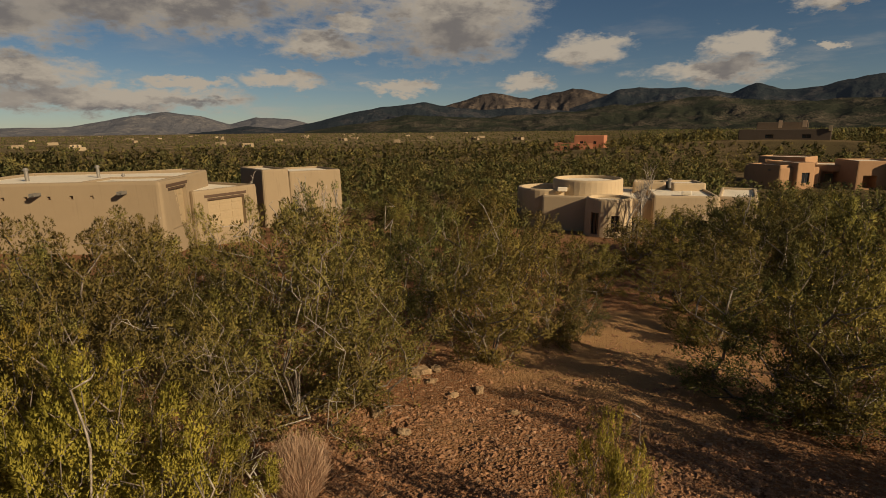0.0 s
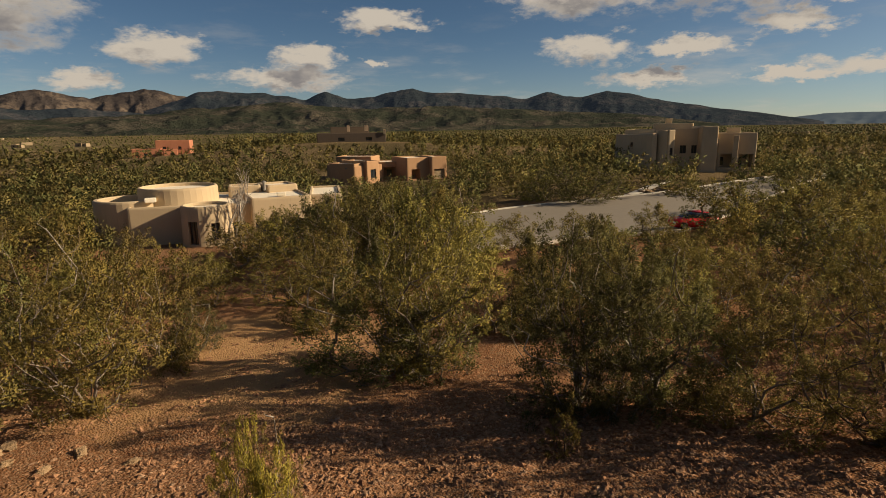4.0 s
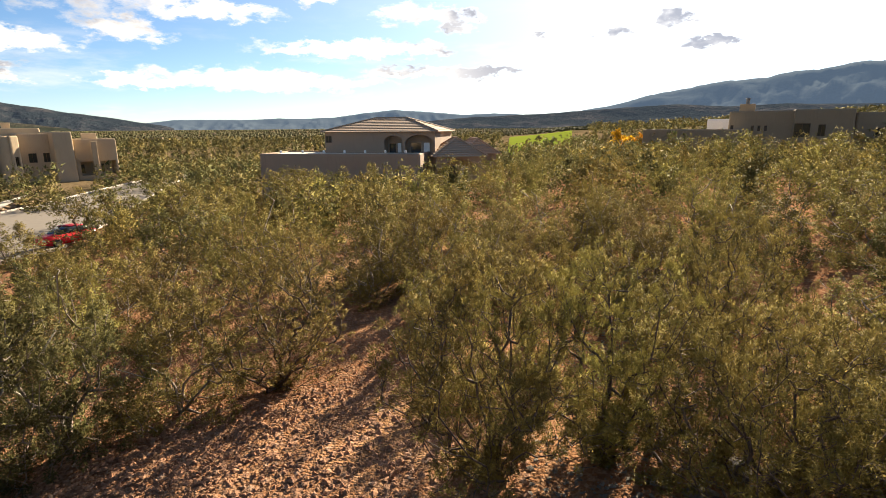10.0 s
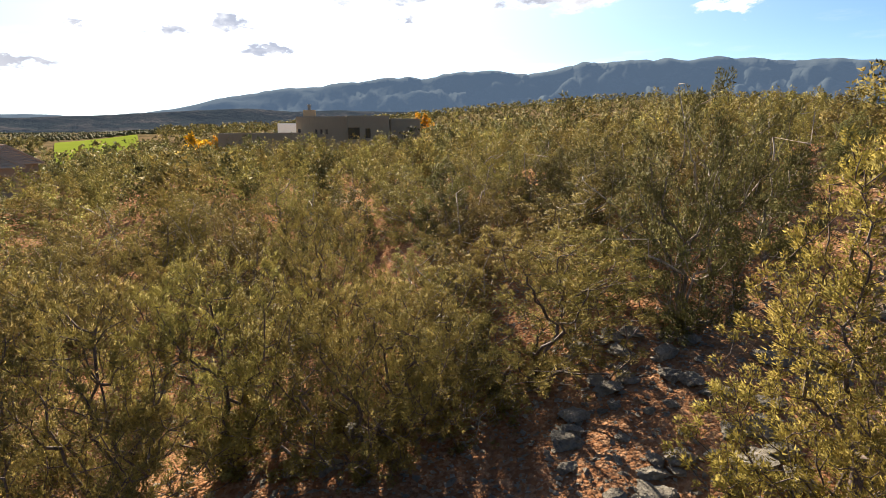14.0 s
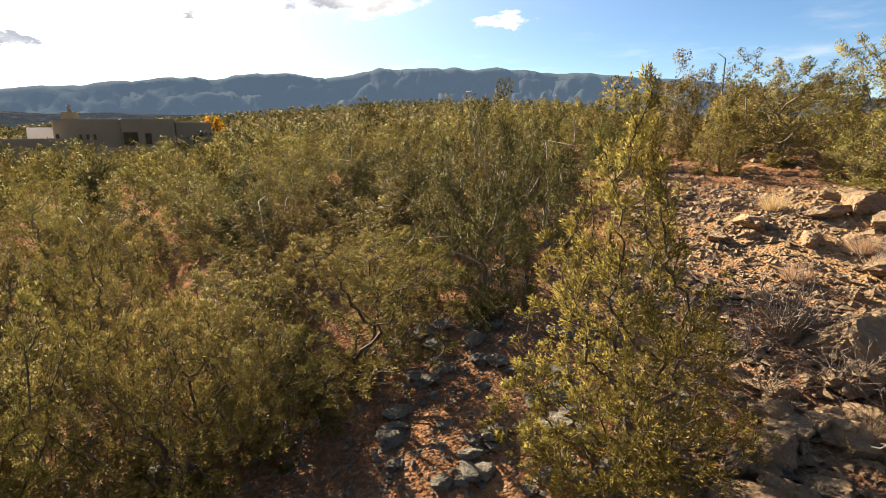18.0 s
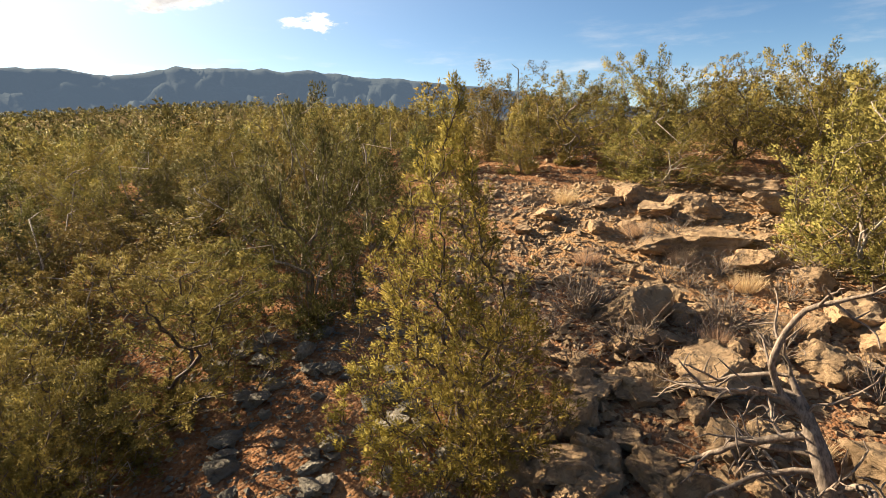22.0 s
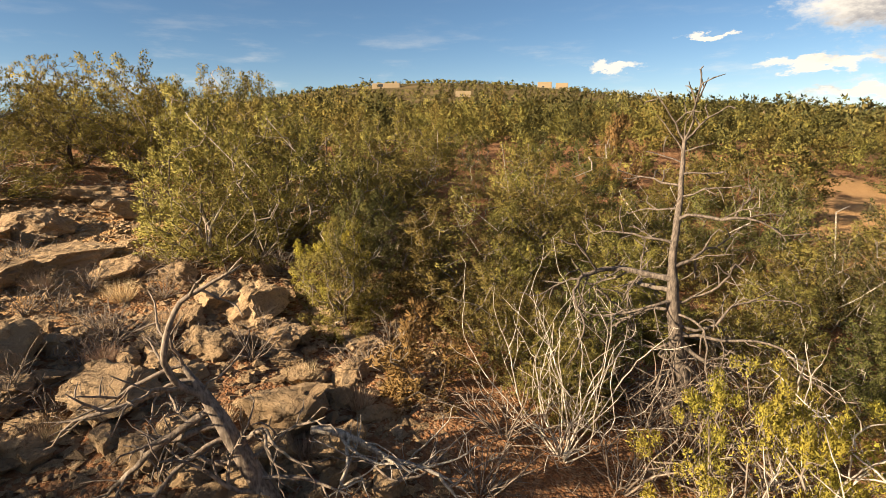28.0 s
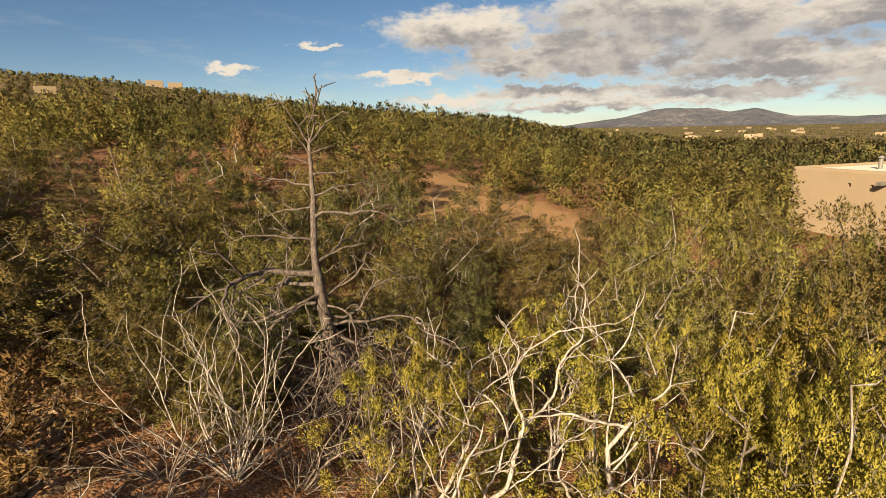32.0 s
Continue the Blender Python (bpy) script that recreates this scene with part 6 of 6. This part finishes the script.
def hip_roof(corners, eave, ridge, inset, courses=9, over=0.5):
    """A hip roof of stepped tile courses over a rectangle of four corners (counter-clockwise); ridge along its long side."""
    c = [Vector(p) for p in corners]
    mid = sum(c, Vector((0, 0))) / 4
    u, v = (c[1] - c[0]), (c[3] - c[0])
    lu, lv = u.length / 2 + over, v.length / 2 + over
    u, v = u.normalized(), v.normalized()
    if lv > lu:
        u, v, lu, lv = v, -u, lv, lu
    bm = bmesh.new()
    half = lu - lv * inset

    def ring(t, z):
        a, b = lu + (half - lu) * t, lv * (1 - t)
        return [mid + u * a - v * b, mid + u * a + v * b, mid - u * a + v * b, mid - u * a - v * b], z
    last = None
    for k in range(courses):
        t0, t1 = k / courses, (k + 1) / courses
        z0, z1 = eave + (ridge - eave) * t0, eave + (ridge - eave) * t1
        a, _z = ring(t0, 0)
        b, _z = ring(t1, 0)
        lo = last or [bm.verts.new((p.x, p.y, z0)) for p in a]
        up = [bm.verts.new((p.x, p.y, z0 + 0.09)) for p in a]
        hi = [bm.verts.new((p.x, p.y, z1)) for p in b]
        for i in range(4):
            j = (i + 1) % 4
            bm.faces.new((lo[i], lo[j], up[j], up[i]))
            bm.faces.new((up[i], up[j], hi[j], hi[i]))
        if k == 0:
            bm.faces.new(lo[::-1])
        last = hi
    caps = []
    for sx in (-1, 1):
        for sy in (-1, 1):
            p0 = mid + u * lu * sx + v * lv * sy
            p1 = mid + u * half * sx
            caps.append(tube_between(bmesh.new(), Vector((p0.x, p0.y, eave + 0.1)), Vector((p1.x, p1.y, ridge + 0.06)), 0.13))
    p0, p1 = mid - u * half, mid + u * half
    caps.append(tube_between(bmesh.new(), Vector((p0.x, p0.y, ridge + 0.05)), Vector((p1.x, p1.y, ridge + 0.05)), 0.14))
    return bm, caps


def tube_between(bm, a, b, r, segs=6):
    w = b - a
    m = Matrix.Translation((a + b) / 2) @ w.to_track_quat("Z", "Y").to_matrix().to_4x4()
    bmesh.ops.create_cone(bm, cap_ends=True, segments=segs, radius1=r, radius2=r, depth=w.length, matrix=m)
    return bm


def arch_cutter(w, h, deep, m):
    """A round-headed opening."""
    bm = bmesh.new()
    pts = [(-w / 2, 0), (w / 2, 0)] + [(w / 2 * cos(a), h - w / 2 * 0.62 + w / 2 * 0.62 * sin(a)) for a in np.linspace(0, pi, 13)]
    f = [bm.verts.new(m @ Vector((x, -deep, z))) for x, z in pts]
    g = [bm.verts.new(m @ Vector((x, deep, z))) for x, z in pts]
    n = len(pts)
    bm.faces.new(f), bm.faces.new(g[::-1])
    for i in range(n):
        bm.faces.new((f[i], g[i], g[(i + 1) % n], f[(i + 1) % n]))
    bmesh.ops.recalc_face_normals(bm, faces=bm.faces)
    return bm


def tiled_house():
    h = House("brown stucco house with clay tile hip roofs and arched porch", 92, 76, STUCCO_BROWN, name="tiled_house")
    o = h.o
    h.mass(83.4, 79, 99.6, 71.5, 9, -2.42, [("garage", 0.055, 0.2, 2.4, 2.6), ("vent", 0.3, 1.8, 0.3, 0.3), ("vent", 0.65, 2.4, 0.3, 0.3), ("vent", 0.85, 2.4, 0.3, 0.3)])
    for k in range(7):          # small lamps along the parapet
        h.block(85.5 + k * 2.1, 78 - k * 1.0, (0.3, 0.3, 0.35), 1.93, WHITE, 0, "parapet_lamp")

    def walls(a1, d1, a2, d2, depth, eave_el, ridge_el, arches, inset=1.0, windows=()):
        p, q = polar(a1, d1), polar(a2, d2)
        p, q = Vector((p.x, p.y)) - o.xy, Vector((q.x, q.y)) - o.xy
        way = (q - p).normalized()
        back = Vector((-way.y, way.x))
        if back.dot(p + o.xy) < 0:
            back = -back
        eave = EYE + d1 * tan(radians(eave_el)) - o.z
        c = [p, q, q + back * depth, p + back * depth]
        ridge_d = (c[0] + back * depth / 2 + o.xy).length
        ridge = EYE + ridge_d * tan(radians(ridge_el)) - o.z
        bm = bmesh.new()
        lo = [bm.verts.new((v.x, v.y, -1.0)) for v in c]
        hi = [bm.verts.new((v.x, v.y, eave + 0.02)) for v in c]
        bm.faces.new(lo), bm.faces.new(hi)
        for i in range(4):
            bm.faces.new((lo[i], lo[(i + 1) % 4], hi[(i + 1) % 4], hi[i]))
        w = part("wall", bm, STUCCO_BROWN, h.ob)
        turn = math.atan2(way.y, way.x)
        flip = Matrix.Identity(4) if (back.x * -way.y + back.y * way.x) > 0 else Matrix.Rotation(pi, 4, "Z")
        for u, z, wd, ht in arches:
            at = p + way * (u * (q - p).length)
            m = Matrix.Translation((at.x, at.y, eave + z)) @ Matrix.Rotation(turn, 4, "Z") @ flip
            me = bpy.data.meshes.new("niche")
            b2 = arch_cutter(wd, ht, 1.6, m)
            b2.to_mesh(me)
            b2.free()
            tool = new("niche", me)
            tool.parent = h.ob
            k = w.modifiers.new("niche", "BOOLEAN")
            k.object, k.operation, k.solver = tool, "DIFFERENCE", "EXACT"
            bpy.context.view_layer.update()
            cut = bpy.data.meshes.new_from_object(w.evaluated_get(bpy.context.evaluated_depsgraph_get()))
            w.modifiers.clear()
            w.data = cut
            bpy.data.objects.remove(tool)
            part("pane", box(bmesh.new(), (wd * 0.34, 0.04, ht * 0.5), m @ Matrix.Translation((-wd * 0.2, 1.55, ht * 0.3))), GLASS, h.ob)
            part("door", box(bmesh.new(), (wd * 0.2, 0.06, ht * 0.55), m @ Matrix.Translation((wd * 0.18, 1.54, ht * 0.3))), WHITE, h.ob, "pale door leaf")
        for u, z, wd, ht in windows:
            at = p + way * (u * (q - p).length)
            m = Matrix.Translation((at.x, at.y, eave + z)) @ Matrix.Rotation(turn, 4, "Z") @ flip
            g = part("window", frame_bm(wd, ht, 0.1, 0.12, m), WOOD_DARK, h.ob)
            part("pane", box(bmesh.new(), (wd - 0.1, 0.03, ht - 0.1), m), GLASS, g)
        bm, caps = hip_roof(c, eave, ridge, inset)
        r = part("roof", bm, ROOF_TILE, h.ob, "rows of brown clay roof tiles")
        for cap in caps:
            part("ridge_tile", cap, ROOF_TILE, r)
    walls(89.9, 82, 101.2, 77, 13, -0.40, 0.95, [(0.63, -3.1, 2.7, 2.6), (0.86, -3.1, 4.2, 2.7)], 0.9, [(0.035, -1.0, 0.9, 1.0)])
    walls(101.3, 73.5, 106.3, 74.5, 9, -3.05, -1.05, [(0.5, -2.6, 4.6, 2.3)], 0.9)
    walls(104.3, 78, 107.6, 79, 9, -2.75, -1.15, [], 0.9)


tiled_house()

# house among the trees towards the mountain
h = House("tan two-storey stucco house half hidden by trees", 134, 106, STUCCO_TAN)
h.mass(129.4, 108, 134.6, 106, 9, 1.22, [("window", 0.06, 3.6, 0.5, 1.6), ("window", 0.38, 4.2, 0.45, 0.9), ("window", 0.48, 4.2, 0.45, 0.9), ("window", 0.58, 4.2, 0.45, 0.9)], base=0.0)
h.mass(134.5, 105, 138.8, 106, 9, 1.3, [("window", 0.15, 3.2, 2.2, 2.2), ("window", 0.48, 3.4, 1.0, 1.8)], base=0.0)
h.mass(138.9, 108, 142.0, 112, 8, 1.0, [("window", 0.5, 3.2, 1.2, 1.4)], base=0.0)
h.block(130.8, 112, (2.4, 2.0, 1.6), 7.2)
h.pipe(130.8, 112, 8.8, 0.9, 0.3)
h = House("low pale-roofed garage wing beside the trees", 126, 108, STUCCO_TAN, WHITE)
h.mass(122, 112, 130.5, 104, 8, -0.35, [("garage", 0.3, 0.2, 3, 2.3)])
h = House("white open carport with a sloping roof", 128, 125, WHITE, WHITE, name="carport")
h.mass(127.6, 122, 129.6, 120, 5, 0.55)
# pavilion on the ridge
h = House("flat-roofed house alone on the wooded ridge", 157, 455, STUCCO_BROWN, WHITE)
h.mass(155.9, 455, 158.2, 455, 12, 2.85, [("window", 0.3, 1.5, 4, 2), ("window", 0.7, 1.5, 4, 2)])
h = House("tan house on the skyline of the wooded hill", 240.5, 462, STUCCO_TAN)
h.mass(239.0, 462, 241.8, 460, 12, 4.85, [("window", 0.3, 1.5, 4, 2)])
h.block(241.4, 464, (2, 2, 3), 43.0)
for _az, _d, _e, _w in ((248.3, 365, 4.0, 1.6), (256.5, 520, 4.7, 1.4), (258.2, 520, 4.55, 1.2), (275.8, 310, 1.75, 1.6), (277.8, 245, 1.5, 1.4), (268.5, 167, 1.25, 1.8)):
    h = House("small tan house on the wooded hillside", _az, _d, STUCCO_TAN)
    h.mass(_az - _w / 2, _d, _az + _w / 2, _d, 10, _e, [("window", 0.4, 1, 2, 1.4)])

# ---- road, kerb, car, lawn ----
FAR_EDGE = [(43, 64), (46.5, 69), (52, 74), (57, 78), (62, 84), (66, 91), (70, 104), (74, 122), (77, 150)]
NEAR_EDGE = [(43, 40), (46.5, 41), (52, 43), (57, 46), (62, 48), (66, 50.5), (70, 66), (74, 96), (77, 132)]


def edge_points(edge, n, shift=0.0):
    a = np.interp(np.linspace(0, len(edge) - 1, n), range(len(edge)), [e[0] for e in edge])
    d = np.interp(np.linspace(0, len(edge) - 1, n), range(len(edge)), [e[1] for e in edge]) + shift
    return np.stack([d * np.sin(np.radians(a)), d * np.cos(np.radians(a))], 1)


def strip(p, q, rows, lift):
    t = np.linspace(0, 1, rows)[:, None, None]
    g = p[None] * (1 - t) + q[None] * t
    z = ground(g[..., 0], g[..., 1]) + lift
    n = len(p)
    v = np.concatenate([g, z[..., None]], -1).reshape(-1, 3)
    i, j = np.meshgrid(np.arange(rows - 1), np.arange(n - 1), indexing="ij")
    f = np.stack([i * n + j, i * n + j + 1, (i + 1) * n + j + 1, (i + 1) * n + j], -1).reshape(-1, 4)
    return v, f


v, f = strip(edge_points(NEAR_EDGE, 60), edge_points(FAR_EDGE, 60), 16, 0.12)
tagged(arrays("road", v, f, ASPHALT, smooth=True), "worn grey asphalt street ending in a wide turning place", "road", kind="structure")


def kerb(edge, out):
    a, b = edge_points(edge, 60, 0.02 * out), edge_points(edge, 60, 0.45 * out)
    rows = []
    for p, lift in ((a, 0.05), (a, 0.26), (b, 0.28), (b, -0.1)):
        rows.append(np.concatenate([p, (ground(p[:, 0], p[:, 1]) + lift)[:, None]], 1))
    v = np.concatenate(rows)
    f = [(r * 60 + k, r * 60 + k + 1, (r + 1) * 60 + k + 1, (r + 1) * 60 + k) for r in range(3) for k in range(59)]
    tagged(arrays("kerb", v, np.array(f), CONCRETE), "pale concrete kerb along the street", "kerb", kind="structure")


kerb(FAR_EDGE, 1)
kerb(NEAR_EDGE, -1)
v, f = strip(edge_points([(59.2, 80.5), (61.0, 83)], 8), edge_points([(62.0, 94), (64.2, 100)], 8), 8, 0.16)
tagged(arrays("driveway", v, f, CONCRETE, smooth=True), "pale concrete driveway joining the street", "driveway", kind="structure")
v, f = strip(edge_points([(108.6, 150), (115.4, 150)], 24), edge_points([(109.0, 420), (115.2, 430)], 24), 30, 0.5)
tagged(arrays("lawn", v, f, LAWN, smooth=True), "bright green mown fairway between the trees", "lawn", kind="structure")
for _i, (_az, _d, _s) in enumerate(((62.3, 87.5, 1.3), (62.9, 88.5, 1.1), (63.6, 89.5, 1.5), (64.4, 91, 1.2), (61.6, 87, 0.9), (60.2, 84, 0.8), (58.4, 82, 0.9), (65.1, 92.5, 1.0))):
    rock(_az, _d, _s, 1.3, 0.9, _i, k=_i, label="pale landscaping boulder beside the street", group="boulders by the street")


def car(az, d, yaw):
    p = polar(az, d)
    ob = empty_thing("car", "red saloon car parked at the edge of the street", "car", (p.x, p.y, gz(p.x, p.y) + 0.12))
    ob.rotation_euler = (0, 0, yaw)

    def hull(sections, mat, name, label=""):
        bm = bmesh.new()
        rows = []
        for x, w, z0, z1, tuck in sections:
            rows.append([bm.verts.new((x, y, z)) for y, z in ((-w, z0), (-w, (z0 + z1) / 2), (-w * tuck, z1), (w * tuck, z1), (w, (z0 + z1) / 2), (w, z0))])
        for a, b in zip(rows, rows[1:]):
            for i in range(6):
                bm.faces.new((a[i], a[(i + 1) % 6], b[(i + 1) % 6], b[i]))
        bm.faces.new(rows[0]), bm.faces.new(rows[-1])
        bmesh.ops.bevel(bm, geom=bm.edges[:], offset=0.03, segments=2, affect="EDGES")
        return part(name, bm, mat, ob, label, True)
    hull([(-2.2, 0.78, 0.35, 0.85, 0.9), (-2.0, 0.88, 0.25, 0.98, 0.93), (-0.9, 0.9, 0.22, 1.0, 0.94), (0.9, 0.9, 0.22, 0.98, 0.94), (2.0, 0.86, 0.25, 0.85, 0.9), (2.25, 0.7, 0.35, 0.7, 0.9)], CAR_RED, "body")
    hull([(-1.75, 0.72, 0.96, 1.02, 0.95), (-1.1, 0.78, 0.96, 1.42, 0.82), (0.1, 0.78, 0.96, 1.46, 0.82), (0.95, 0.76, 0.96, 1.02, 0.95)], GLASS, "window")
    hull([(-1.15, 0.64, 1.41, 1.45, 0.95), (0.12, 0.64, 1.45, 1.49, 0.95)], CAR_RED, "roof")
    for sx in (-1.35, 1.4):
        for sy in (-0.86, 0.86):
            m = Matrix.Translation((sx, sy, 0.33)) @ Matrix.Rotation(pi / 2, 4, "X")
            bm = bmesh.new()
            bmesh.ops.create_cone(bm, cap_ends=True, segments=20, radius1=0.33, radius2=0.33, depth=0.22, matrix=m)
            bmesh.ops.bevel(bm, geom=bm.edges[:], offset=0.03, segments=1, affect="EDGES")
            w = part("wheel", bm, RUBBER, ob)
            bm = bmesh.new()
            bmesh.ops.create_cone(bm, cap_ends=True, segments=16, radius1=0.2, radius2=0.2, depth=0.25, matrix=m)
            part("rim", bm, METAL, w, "grey metal rim")
    for sy in (-0.6, 0.6):
        part("headlight", box(bmesh.new(), (0.1, 0.3, 0.14), Matrix.Translation((2.2, sy, 0.66)), 0.02), WHITE, ob)
        part("tail_light", box(bmesh.new(), (0.08, 0.28, 0.14), Matrix.Translation((-2.2, sy, 0.75)), 0.02), CAR_RED, ob)


car(66.4, 52.5, radians(150))


# ---- autumn trees and the far valley ----
def autumn_tree(az, d, height):
    rng = np.random.default_rng(int(az * 10))
    t = tree("cottonwood", "cottonwood tree in bright yellow autumn leaf", "tree", YELLOW, BARK, rounded, height, height * 0.5, 60, 22, 0.55, 0.2, int(az), spur=0.45, sides=4, thick=0.2, thin=0.03, fill=5)
    p = polar(az, d)
    t.location = (p.x, p.y, gz(p.x, p.y) - 0.1)


autumn_tree(120.0, 150, 6.5)
autumn_tree(122.0, 158, 5.0)
autumn_tree(142.0, 186, 8.0)
autumn_tree(105.6, 160, 4.5)


def valley_house(seed):
    rng = np.random.default_rng(seed)
    ob = new("valley_house")
    tagged(ob, "tiny tan flat-roofed house far off in the valley", "house", "houses in the valley")
    for k in range(3):
        w, dp, hh = rng.uniform(4.5, 8.5), rng.uniform(5, 7), rng.uniform(2.6, 4.2)
        x, y = rng.uniform(-5, 5), rng.uniform(-4, 4)
        bm, roof = ring_mass([(x - w / 2, y - dp / 2), (x + w / 2, y - dp / 2), (x + w / 2, y + dp / 2), (x - w / 2, y + dp / 2)], hh, -0.6)
        part("wall", bm, STUCCO_CREAM if seed % 2 else STUCCO_TAN, ob)
        part("roof", slab(roof, hh - 0.33), ROOF_GRAVEL, ob)
        part("window", box(bmesh.new(), (w * 0.3, 0.1, 1.5), Matrix.Translation((x, y - dp / 2 - 0.06, 1.9))), GLASS, ob)
    return ob


_models = [valley_house(s) for s in range(3)]
_r = np.random.default_rng(55)
for _i in range(66):
    _az = _r.uniform(298, 352) if _i < 50 else _r.uniform(352, 368) if _i < 58 else _r.uniform(70, 108)
    _d = 420 * (2600 / 420) ** _r.uniform(0.15, 1)
    _p = polar(_az, _d)
    _m = Matrix.LocRotScale((_p.x, _p.y, gz(_p.x, _p.y)), Euler((0, 0, _r.uniform(0, 6.28))), None)
    if _i < 3:
        _models[_i].matrix_basis = _m
    else:
        copy_thing(_models[_i % 3], _m)
